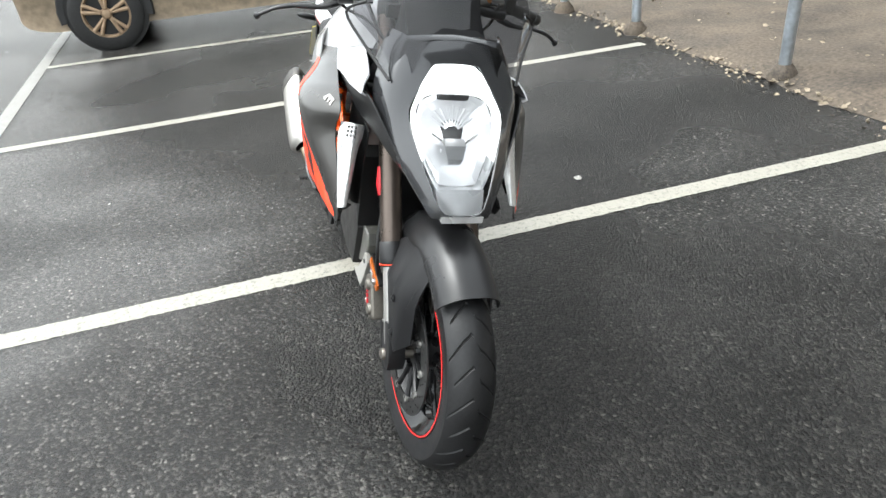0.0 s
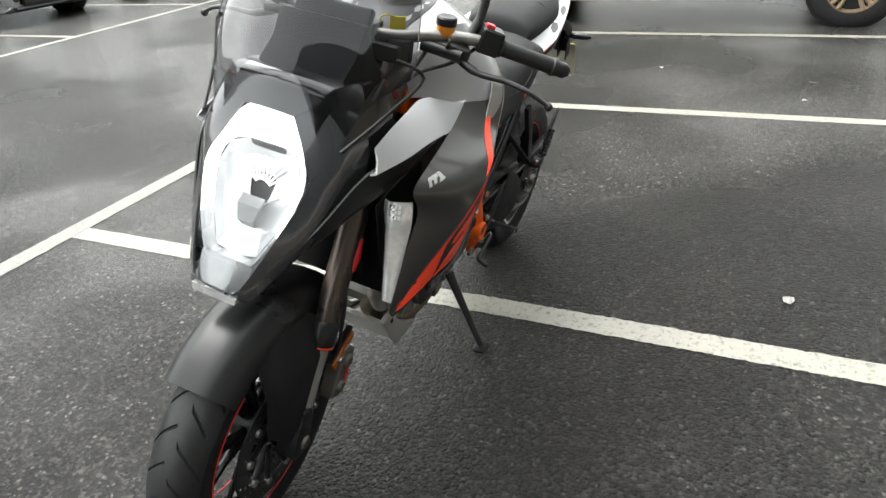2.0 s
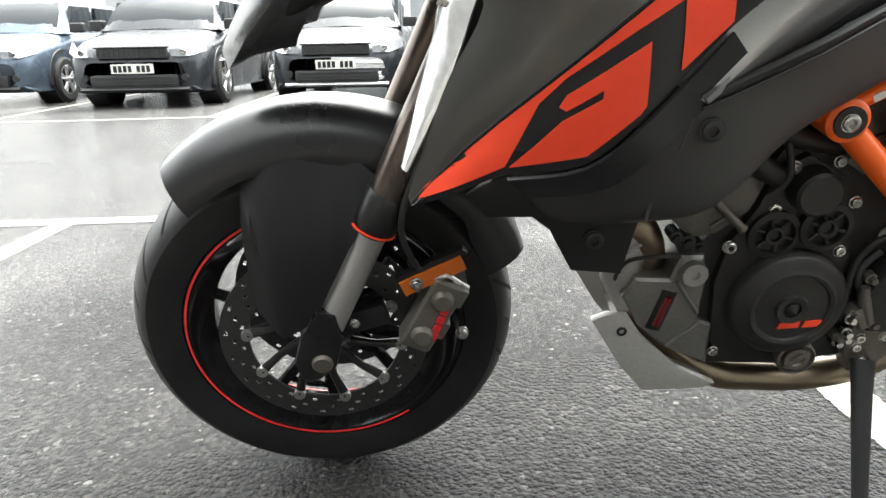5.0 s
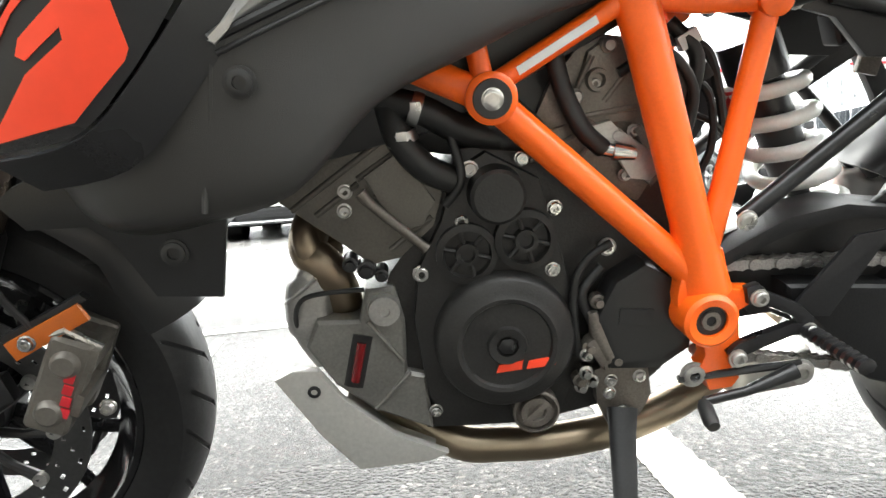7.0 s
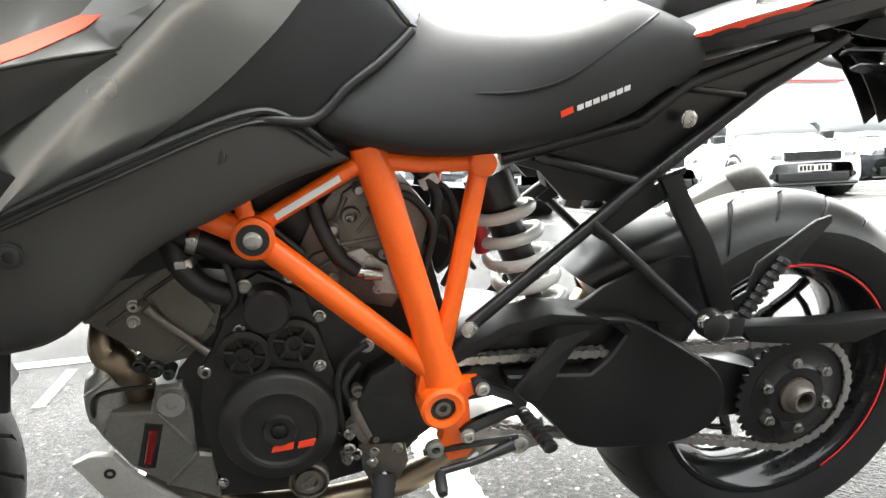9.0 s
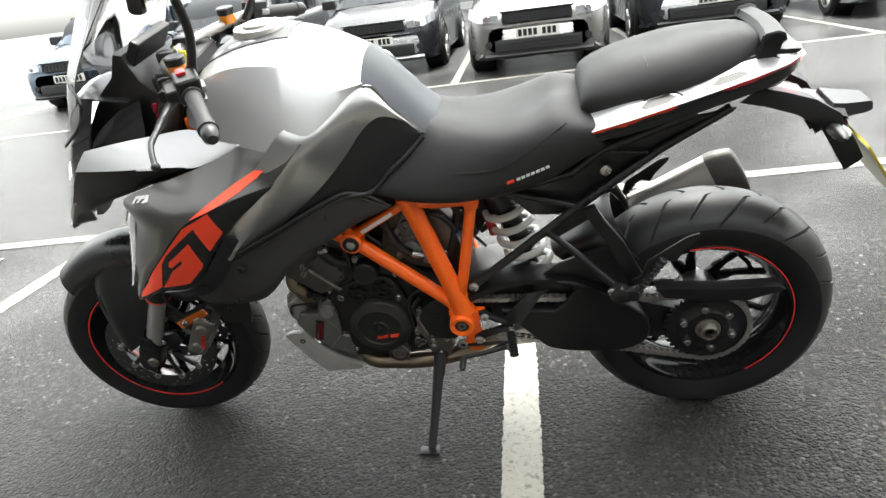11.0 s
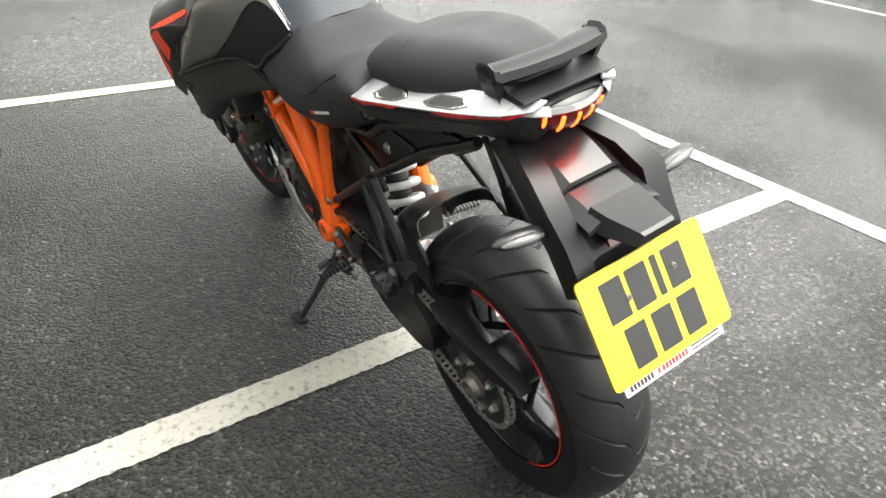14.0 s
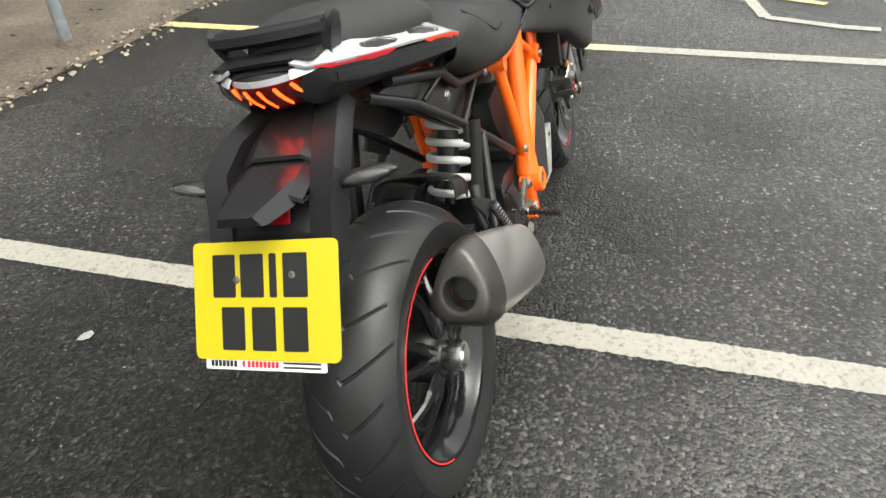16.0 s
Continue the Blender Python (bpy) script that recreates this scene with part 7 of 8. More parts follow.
BAND = ((0.026, -0.006), (0.018, 0.006), (-0.004, 0.010), (-0.018, 0.004), (-0.022, -0.008), (-0.010, -0.016), (0.014, -0.014))
rows = []
for q in (-1, -0.97, -0.9, -0.5, 0, 0.5, 0.9, 0.97, 1):
    x, y, z, w = -0.098 + 0.014 * q * q, 0.106 * q, 1.027 + (0.006 if abs(q) > 0.95 else 0.0), 1 if abs(q) < 1 else 0.7
    rows.append([(x + dx * w, y, z + dz * w) for dx, dz in BAND])
rail = part("grab_rail", bar_loft(rows), GUARDBLACK, bike, "black flat-banded grab rail", smooth=35)
for s in (1, -1):
    rows = []
    for x, y, z, w, t in ((-0.084, 0.100, 1.034, 0.020, 0.006), (-0.082, 0.096, 1.014, 0.021, 0.007), (-0.078, 0.084, 0.990, 0.021, 0.008), (-0.070, 0.070, 0.966, 0.026, 0.012)):
        rows.append([(x + w, (y - t) * s, z), (x + w * 0.8, (y + t) * s, z), (x - w * 0.8, (y + t) * s, z), (x - w, (y - t) * s, z)])
    part("rail_leg", bar_loft(rows), GUARDBLACK, rail, smooth=35)
# tail lamp: dark lens under a lip, with slanted glowing bars
rows = []
for q in (-1, -0.75, -0.4, 0, 0.4, 0.75, 1):
    e = abs(q) ** 2
    rows.append([(-0.128 + 0.036 * e, 0.070 * q, 0.926 + 0.032 * e), (-0.144 + 0.040 * e, 0.084 * q, 0.936 + 0.026 * e), (-0.158 + 0.050 * e, 0.094 * q, 0.953 + 0.015 * e), (-0.164 + 0.055 * e, 0.098 * q, 0.970 + 0.004 * e)])
lamp = part("tail_lamp", sheet(grid_spline(rows, 3, 3), 0.004, 0), LAMPLENS, tail, "lit red tail lamp with slanted bars", smooth=60)
for k in range(5):
    y = 0.052 - 0.026 * k
    bm = bmesh.new()
    pts = []
    for f in (0.0, 0.35, 0.7, 1.0):
        yy = y + 0.007 * (f - 0.4)
        e = (yy / 0.098) ** 2
        pts.append((-0.138 - 0.024 * f ** 0.8 + 0.044 * e, yy, 0.931 + 0.027 * e + (0.034 - 0.016 * e) * f))
    tube(bm, [(x - 0.0045, y, z - 0.002) for x, y, z in pts], [0.0018, 0.0036, 0.0042, 0.003], 8, flat=0.7)
    part("lamp_bar", bm, TAILRED, lamp, "glowing red bar")
glow = bpy.data.lights.new("tail_light", "AREA")
glow.energy, glow.size, glow.color = 0.013, 0.05, (1.0, 0.03, 0.03)
shine = new("tail_light", glow)
shine.parent = bike
shine.matrix_local = look((-0.175, 0, 0.918), (-0.19, 0, 0.7))
rows = [[(-0.164 + 0.054 * q * q, 0.100 * q, 0.968 + 0.006 * q * q) for q in (-1, -0.5, 0, 0.5, 1)], [(-0.164 + 0.054 * q * q, 0.101 * q, 0.974 + 0.005 * q * q) for q in (-1, -0.5, 0, 0.5, 1)], [(-0.145 + 0.045 * q * q, 0.095 * q, 0.985) for q in (-1, -0.5, 0, 0.5, 1)], [(-0.10 + 0.02 * q * q, 0.085 * q, 0.994) for q in (-1, -0.5, 0, 0.5, 1)]]
part("lamp_lip", sheet(grid_spline(rows, 3, 2), 0.003, 0), BLACK, lamp, "glossy black lip", smooth=50)
for s in (1, -1):
    rows = [[(-0.154, 0.050 * s, 0.984), (-0.131, 0.074 * s, 0.986), (-0.10, 0.090 * s, 0.988)], [(-0.160, 0.052 * s, 0.979), (-0.137, 0.079 * s, 0.981), (-0.105, 0.097 * s, 0.983)], [(-0.163, 0.054 * s, 0.973), (-0.138, 0.084 * s, 0.975), (-0.107, 0.102 * s, 0.977)]]
    part("lip_corner", sheet(grid_spline(rows, 3, 2), 0.002, 0), SILVER, lamp, "white corner of the tail", smooth=50)
rows = [[(-0.1665 + 0.054 * q * q, 0.100 * q, 0.969 + 0.006 * q * q) for q in (-0.55, -0.3, 0, 0.3, 0.55)], [(-0.1655 + 0.054 * q * q, 0.101 * q, 0.978 + 0.005 * q * q) for q in (-0.55, -0.3, 0, 0.3, 0.55)]]
part("lip_strip", sheet(grid_spline(rows, 2, 3), 0.002, 0), SILVER, lamp, "pale strip along the lip", smooth=50)
# plate holder: two flat straps with stepped shelves between them
for s in (1, -1):
    rows = []
    for x, y, z, w in ((-0.06, 0.052, 0.914, 0.022), (-0.11, 0.066, 0.905, 0.022), (-0.165, 0.084, 0.890, 0.022), (-0.212, 0.094, 0.860, 0.021), (-0.238, 0.088, 0.818, 0.020), (-0.258, 0.087, 0.785, 0.020), (-0.276, 0.086, 0.752, 0.019)):
        rows.append([(x + 0.022, (y - w * 0.9) * s, z - 0.018), (x - 0.008, (y - w) * s, z + 0.002), (x - 0.012, (y + w * 0.9) * s, z + 0.004), (x - 0.004, (y + w * 1.1) * s, z - 0.004), (x + 0.022, (y + w * 1.0) * s, z - 0.024)])
    bm = sheet(rows, 0.004, 0)
    part("plate_arm", bm, GUARDBLACK, bike, "matt black number plate arm", smooth=24)
    # indicator
    bm = bmesh.new()
    tube(bm, [(-0.215, 0.092 * s, 0.828), (-0.213, 0.112 * s, 0.833)], 0.009, 12)
    tube(bm, [(-0.213, 0.108 * s, 0.833), (-0.212, 0.114 * s, 0.834), (-0.210, 0.13 * s, 0.838), (-0.208, 0.16 * s, 0.842), (-0.206, 0.185 * s, 0.845), (-0.205, 0.197 * s, 0.846)], [0.008, 0.012, 0.015, 0.016, 0.011, 0.003], 14, flat=0.8)
    ind = part("rear_indicator", bm, BLACK, bike, "rear indicator with smoked lens")
    bm = bmesh.new()
    tube(bm, [(-0.219, 0.122 * s, 0.838), (-0.220, 0.14 * s, 0.842), (-0.218, 0.165 * s, 0.845), (-0.213, 0.188 * s, 0.846)], [0.006, 0.0105, 0.0105, 0.004], 12, flat=0.8)
    part("indicator_lens", bm, SMOKED, ind, "smoked lens")
YS = (-0.066, -0.045, -0.02, 0.02, 0.045, 0.066)
for profile, wide in ((((-0.085, 0.906), (-0.150, 0.884), (-0.188, 0.866), (-0.190, 0.860), (-0.140, 0.856)), 0.92), (((-0.150, 0.862), (-0.215, 0.850), (-0.258, 0.838), (-0.260, 0.832), (-0.215, 0.826)), 1.06), (((-0.175, 0.835), (-0.235, 0.815), (-0.262, 0.782), (-0.272, 0.752)), 1.1)):
    rows = [[(x, y * wide, z + (0.006 if abs(y) < 0.05 else -0.003)) for y in YS] for x, z in profile]
    part("holder_shelf", sheet(rows, 0.003, 0), SHELFGREY, bike, "black stepped plate holder centre", smooth=20)
bm = bar_loft([[(-0.235, -0.060, 0.836), (-0.235, -0.046, 0.857), (-0.235, 0.046, 0.857), (-0.235, 0.060, 0.836)], [(-0.262, -0.056, 0.828), (-0.264, -0.042, 0.852), (-0.264, 0.042, 0.852), (-0.262, 0.056, 0.828)],
               [(-0.310, -0.040, 0.828), (-0.314, -0.031, 0.848), (-0.314, 0.031, 0.848), (-0.310, 0.040, 0.828)], [(-0.319, -0.037, 0.831), (-0.320, -0.029, 0.845), (-0.320, 0.029, 0.845), (-0.319, 0.037, 0.831)]])
nose = part("plate_light", bm, SHELFGREY, bike, "black wedge over the plate holding its lamp", smooth=20)
bm = bmesh.new()
prism(bm, [(-0.270, 0.8295), (-0.305, 0.8275), (-0.303, 0.825), (-0.271, 0.827)], -0.02, 0.02, 0.0006)
part("plate_light_lens", bm, LENSCLEAR, nose, "clear lens facing the plate")
bm = bmesh.new()
prism(bm, [(-0.256, 0.822), (-0.262, 0.825), (-0.274, 0.806), (-0.268, 0.803)], -0.043, 0.043, 0.002)
part("rear_reflector", bm, DARKRED, bike, "dark red reflector above the plate")


def plate_at(u, v, lift=0.0):
    """A place on the number plate: u to its right, v up, both from its middle."""
    c = V(-0.330, 0.002, 0.7155)
    up = V(0.091, 0, 0.141).normalized()
    out = V(-0.141, 0, 0.091).normalized()
    return c + V(0, -1, 0) * u + up * v + out * lift


def plate_poly(outline, lift, thick, bevel=0):
    bm = bmesh.new()
    lo = [bm.verts.new(plate_at(u, v, lift)) for u, v in outline]
    hi = [bm.verts.new(plate_at(u, v, lift + thick)) for u, v in outline]
    n = len(outline)
    bm.faces.new(lo[::-1])
    bm.faces.new(hi)
    for k in range(n):
        bm.faces.new((lo[k], lo[(k + 1) % n], hi[(k + 1) % n], hi[k]))
    bmesh.ops.recalc_face_normals(bm, faces=bm.faces)
    return bm


def rounded(w, h, r, n=5, u0=0, v0=0):
    out = []
    for cx, cy, a in ((w / 2 - r, h / 2 - r, 0), (-w / 2 + r, h / 2 - r, 90), (-w / 2 + r, -h / 2 + r, 180), (w / 2 - r, -h / 2 + r, 270)):
        out += [(u0 + cx + r * math.cos(radians(a + 90 * k / n)), v0 + cy + r * math.sin(radians(a + 90 * k / n))) for k in range(n + 1)]
    return out


plate = part("number_plate", plate_poly(rounded(0.245, 0.170, 0.009), 0.0, 0.004), YELLOW, bike, "yellow rear number plate with dark bars")
for u, v, w in ((-0.067, 0.036, 0.040), (-0.018, 0.036, 0.040), (0.018, 0.036, 0.012), (0.055, 0.036, 0.040), (-0.053, -0.04, 0.040), (0.0, -0.04, 0.040), (0.053, -0.04, 0.040)):
    part("plate_bar", plate_poly(rounded(w, 0.062, 0.002, 2, u, v), 0.0042, 0.0006), INK, plate)
part("plate_back", plate_poly(rounded(0.243, 0.168, 0.009), -0.002, 0.0012), CREAM, plate, "pale back of the plate")
for u, v in ((-0.045, 0.03), (0.05, 0.036)):
    o = plate_at(u, v, 0.0045)
    bolt_part("plate_screw", o, ENGINE2, plate, 0.0045, 0.003, (-0.84, 0, 0.542))
strip = part("dealer_strip", plate_poly(rounded(0.205, 0.017, 0.002, 2, -0.004, -0.091), -0.001, 0.003), WHITE, plate, "white dealer strip with plain bars")
for u0, u1, m in ((-0.098, -0.05, INK), (-0.042, -0.036, RED), (-0.033, 0.022, RED)):
    n = max(1, int((u1 - u0) / 0.0068))
    for k in range(n):
        a = u0 + (u1 - u0) * k / n
        part("strip_bar", plate_poly(rounded((u1 - u0) / n * 0.75, 0.009, 0.0008, 1, a + (u1 - u0) / n / 2, -0.091), 0.0021, 0.0004), m, strip)
for v in (-0.088, -0.094):
    part("strip_bar", plate_poly(rounded(0.062, 0.0028, 0.0005, 1, 0.06, v), 0.0021, 0.0004), GREY, strip)

# ---- fairings ----


def between(a, b, f, out):
    """A place between two points, pushed outwards."""
    return (a[0] + (b[0] - a[0]) * f, a[1] + (b[1] - a[1]) * f + out, a[2] + (b[2] - a[2]) * f)


# side fairing: leading and top edge, crest, and how far the skin swells between them
FLARE = [((1.366, 0.237, 0.610), (1.362, 0.240, 0.604), 0), ((1.345, 0.236, 0.672), (1.322, 0.254, 0.652), 0.002), ((1.320, 0.238, 0.738), (1.283, 0.270, 0.695), 0.004), ((1.284, 0.240, 0.812), (1.204, 0.300, 0.771), 0.006),
         ((1.298, 0.232, 0.866), (1.134, 0.314, 0.834), 0.012), ((1.226, 0.226, 0.893), (1.071, 0.306, 0.861), 0.012), ((1.165, 0.220, 0.906), (1.006, 0.285, 0.876), 0.010), ((1.101, 0.213, 0.923), (0.970, 0.273, 0.882), 0.008),
         ((1.002, 0.199, 0.956), (0.940, 0.262, 0.886), 0.006), ((0.857, 0.234, 0.961), (0.932, 0.260, 0.890), 0.003)]
# lower panel: crest and lower edge
TUCK = [((1.362, 0.239, 0.602), (1.360, 0.240, 0.600)), ((1.322, 0.253, 0.649), (1.318, 0.258, 0.620)), ((1.283, 0.269, 0.692), (1.262, 0.277, 0.650)), ((1.204, 0.299, 0.768), (1.185, 0.289, 0.664)),
        ((1.134, 0.313, 0.831), (1.128, 0.292, 0.714)), ((1.071, 0.305, 0.858), (1.060, 0.289, 0.795)), ((1.006, 0.284, 0.873), (0.993, 0.270, 0.842)), ((0.940, 0.261, 0.884), (0.935, 0.258, 0.880))]


def fairing_skin(rows, s, thick):
    """A rounded skin on one side of the bike that looks outwards."""
    bm = sheet(grid_spline([[(x, y * s, z) for x, y, z in r] for r in rows], 4, 4), 0.0, 0)
    bmesh.ops.recalc_face_normals(bm, faces=bm.faces)
    if sum(f.normal.y for f in bm.faces) * s < 0:
        bmesh.ops.reverse_faces(bm, faces=bm.faces)
    return thicken(bm, thick)


for s in (1, -1):
    side = part("side_fairing", fairing_skin([[a, between(a, b, 0.33, g), between(a, b, 0.7, g), b] for a, b, g in FLARE], s, 0.004), GREY, bike, "dark grey side fairing with orange graphic", smooth=60)
    lower = part("graphic_panel", fairing_skin([[a, between(a, b, 0.5, 0.003), b] for a, b in TUCK], s, 0.004), MATT, side, "black lower panel under the crest", smooth=60)
    deps = bpy.context.evaluated_depsgraph_get()
    GT, LT = BVHTree.FromObject(side, deps), BVHTree.FromObject(lower, deps)
    for out in GRAPHIC:
        part("fairing_graphic", decal(out, LT, 0.0015, 0.001, 9, s), STRIPE, side, "orange graphic", smooth=60)
    part("fairing_graphic", decal(SLASH, GT, 0.0015, 0.001, 9, s), STRIPE, side, "orange slash", smooth=60)
    for out in [[(1.248 + 0.8 * (x - 1.248), 0.876 + 0.8 * (z - 0.876)) for x, z in o] for o in BADGE]:
        part("badge_bar", decal(out, GT, 0.003, 0.002, 3, s, 0.004), ALU, side, "small silver badge bar")
    bm = bmesh.new()
    tube(bm, spline([(b[0], (b[1] - 0.001) * s, b[2] - 0.001) for a, b, g in FLARE], 5), 0.0022, 8)
    part("crest_gap", bm, INK, side)
    # black strip under the lower edge of the graphic
    low = [b for a, b in TUCK[2:6]]
    rows = [[(x - 0.002, (y + 0.001) * s, z - 0.002) for x, y, z in low], [(x - 0.03 if x < 1.3 else x - 0.01, (y - 0.016) * s, z - 0.03) for x, y, z in low]]
    part("fairing_edge", sheet(grid_spline(rows, 4, 1), 0.004, 0), MATT, side, smooth=60)
    # silver upper wing
    top = [(1.372, 0.184, 0.972), (1.30, 0.172, 0.978), (1.21, 0.160, 0.983), (1.131, 0.151, 0.985), (1.06, 0.172, 0.973), (1.002, 0.195, 0.960)]
    low = [(1.400, 0.204, 0.934), (1.30, 0.213, 0.931), (1.219, 0.214, 0.930), (1.15, 0.215, 0.927), (1.101, 0.214, 0.924), (1.002, 0.199, 0.956)]
    rows = [[(x, y * s, z) for x, y, z in r] for r in (top, [between(a, b, 0.5, 0.004) for a, b in zip(top, low)], low, [(x, y - 0.012, z - 0.006) for x, y, z in low])]
    rows = [spline(r, 4) for r in rows]
    part("upper_wing", sheet(rows, 0.004, 0), SILVER, bike, "silver upper fairing wing", smooth=30)
    rows = [[(1.560, 0.086 * s, 0.762), (1.49, 0.140 * s, 0.838), (1.40, 0.188 * s, 0.930), (1.28, 0.21 * s, 0.925), (1.18, 0.212 * s, 0.919), (1.075, 0.203 * s, 0.915)],
            [(1.552, 0.084 * s, 0.754), (1.47, 0.135 * s, 0.805), (1.39, 0.170 * s, 0.850), (1.30, 0.195 * s, 0.875), (1.19, 0.202 * s, 0.905), (1.08, 0.198 * s, 0.911)],
            [(1.545, 0.078 * s, 0.75), (1.46, 0.12 * s, 0.795), (1.385, 0.15 * s, 0.83), (1.31, 0.17 * s, 0.855), (1.20, 0.17 * s, 0.885), (1.09, 0.17 * s, 0.90)]]
    part("intake_panel", sheet(grid_spline(rows, 4, 3), 0.004, 0), BLACK, bike, "black panel under the silver wing", smooth=60)
    # cornering lamp on the leading edge
    rows = [[(1.290, 0.166, 0.828), (1.308, 0.176, 0.800), (1.318, 0.186, 0.778), (1.336, 0.198, 0.725), (1.368, 0.217, 0.642)], [(1.312, 0.190, 0.836), (1.328, 0.198, 0.806), (1.334, 0.206, 0.778), (1.350, 0.213, 0.722), (1.372, 0.224, 0.643)],
            [(1.304, 0.214, 0.838), (1.318, 0.222, 0.806), (1.318, 0.228, 0.772), (1.338, 0.232, 0.718), (1.370, 0.235, 0.642)], [(1.284, 0.226, 0.834), (1.296, 0.234, 0.802), (1.306, 0.236, 0.772), (1.328, 0.237, 0.716), (1.366, 0.239, 0.640)]]
    rows = [[(x, y * s, z) for x, y, z in r] for r in rows]
    cl = part("cornering_lamp", sheet(grid_spline(rows, 3, 3), 0.004, 0), REFLECT, bike, "bright silvered cornering lamp strip", smooth=40)
    for k in range(3):
        for q in range(3):
            f, g = 0.25 + 0.3 * k, 0.18 + 0.32 * q
            a = V(*rows[1][0]).lerp(V(*rows[1][1]), f).lerp(V(*rows[2][0]).lerp(V(*rows[2][1]), f), g)
            bm = bmesh.new()
            box(bm, a + V(0.003, 0, 0), (0.004, 0.0062, 0.0072), Matrix.Rotation(-0.4, 3, "Y"), 0.001)
            part("lamp_cell", bm, STEEL, cl)
    # inner black fairing below the graphic
    rows = [[(1.30, 0.205, 0.65), (1.23, 0.250, 0.668), (1.15, 0.275, 0.688), (1.06, 0.280, 0.735), (0.95, 0.255, 0.775), (0.84, 0.205, 0.812), (0.79, 0.175, 0.808), (0.73, 0.15, 0.762)],
            [(1.27, 0.195, 0.62), (1.215, 0.240, 0.62), (1.13, 0.268, 0.648), (1.05, 0.275, 0.70), (0.95, 0.248, 0.735), (0.85, 0.205, 0.765), (0.79, 0.175, 0.77), (0.722, 0.15, 0.757)],
            [(1.245, 0.20, 0.60), (1.20, 0.235, 0.578), (1.11, 0.255, 0.585), (1.03, 0.262, 0.605), (0.95, 0.235, 0.672), (0.86, 0.198, 0.708), (0.79, 0.17, 0.735), (0.715, 0.148, 0.752)],
            [(1.23, 0.18, 0.585), (1.19, 0.20, 0.555), (1.11, 0.22, 0.57), (1.03, 0.22, 0.60), (0.95, 0.20, 0.668), (0.86, 0.17, 0.704), (0.79, 0.15, 0.73), (0.715, 0.135, 0.748)]]
    rows = [[(x, y * s, z) for x, y, z in r] for r in rows]
    bm = sheet(grid_spline(rows, 4, 4), 0.004, 0)
    inner = part("inner_fairing", bm, TEXPLASTIC, bike, "matt black lower fairing panel", smooth=60)
    bm = bmesh.new()
    prism(bm, [(1.30, 0.603), (1.281, 0.617), (1.209, 0.645), (1.141, 0.657), (1.097, 0.669), (1.095, 0.592), (1.113, 0.497), (1.174, 0.503), (1.203, 0.558), (1.224, 0.575), (1.277, 0.576)], 0.214 * s, 0.224 * s, 0.003)
    part("lower_flap", bm, BLACK, inner)
    ridge = [(1.07, 0.280, 0.730), (1.03, 0.276, 0.746), (0.95, 0.257, 0.777), (0.84, 0.207, 0.814), (0.79, 0.177, 0.810), (0.735, 0.152, 0.766)]
    for dz, r, m in ((0.0, 0.0045, BLACK), (-0.012, 0.0022, MATT)):
        bm = bmesh.new()
        tube(bm, spline([(x, (y + 0.001) * s, z + dz) for x, y, z in ridge], 5), r, 8)
        part("panel_ridge", bm, m, inner)
    bm = bmesh.new()
    tube(bm, spline([(1.075, 0.279 * s, 0.722), (1.085, 0.272 * s, 0.67), (1.10, 0.262 * s, 0.615), (1.105, 0.262 * s, 0.588)], 5), 0.003, 8)
    part("panel_crease", bm, TEXPLASTIC, inner)
    for x, y, z in ((1.056, 0.276, 0.695), (0.865, 0.203, 0.772), (1.15, 0.222, 0.545)):
        bolt_part("fairing_screw", (x, (y + 0.003) * s, z), INK, inner, 0.011, 0.005, (0, s, 0))

NOSEGREY = mat("dark_grey_gloss_paint", (0.04, 0.041, 0.044), 0.2, metal=0.35, vary=0.08, grain=900, patch=3, coat=1.0)
HOUSING = mat("pale_lamp_housing", (0.62, 0.63, 0.64), 0.25, metal=0.3, vary=0.06, grain=60, coat=0.4)
REFLECTOR = mat("bright_reflector", (0.85, 0.85, 0.86), 0.22, metal=0.55, vary=0.06, grain=60, bump=0.25)
for s in (1, -1):
    rows = [[(1.32, 0.165 * s, 0.82), (1.25, 0.175 * s, 0.85), (1.16, 0.18 * s, 0.86)], [(1.30, 0.170 * s, 0.70), (1.23, 0.185 * s, 0.70), (1.17, 0.19 * s, 0.70)], [(1.25, 0.165 * s, 0.60), (1.22, 0.175 * s, 0.59), (1.19, 0.18 * s, 0.59)]]
    part("radiator_shroud", sheet(grid_spline(rows, 3, 3), 0.004, 0), BLACK, bike, "black radiator shroud inside the fairing", smooth=50)
# ---- headlamp, mask and screen ----
LAMPOUT = [(1.606, 0.022, 0.722), (1.600, 0.052, 0.738), (1.545, 0.086, 0.82), (1.480, 0.110, 0.905), (1.460, 0.092, 0.955), (1.436, 0.052, 1.018)]


def lamp_row(inset, back):
    pts = []
    for x, y, z in LAMPOUT:
        pts.append((x - back, max(0.012, y - inset), z + (inset * 0.6 if z < 0.75 else -inset * 0.6 if z > 1.0 else 0)))
    return [(x, y, z) for x, y, z in pts] + [(x, -y, z) for x, y, z in pts[::-1]]


def slant(z, back):
    return 1.606 - 0.574 * (z - 0.722) - back


LIT = [(0.020, 0.764), (0.052, 0.768), (0.084, 0.825), (0.106, 0.905), (0.088, 0.955), (0.048, 1.012)]
INNER = [(0.018, 0.770), (0.045, 0.774), (0.075, 0.832), (0.092, 0.900), (0.078, 0.938), (0.038, 0.952)]
bm = bmesh.new()
c0 = lamp_row(0.004, 0.075)
bm.faces.new([bm.verts.new(p) for p in c0])
bmesh.ops.triangulate(bm, faces=bm.faces)
headlamp = part("headlamp", bm, BLACK, bike, "lit pentagonal headlamp with bright running light", smooth=0)
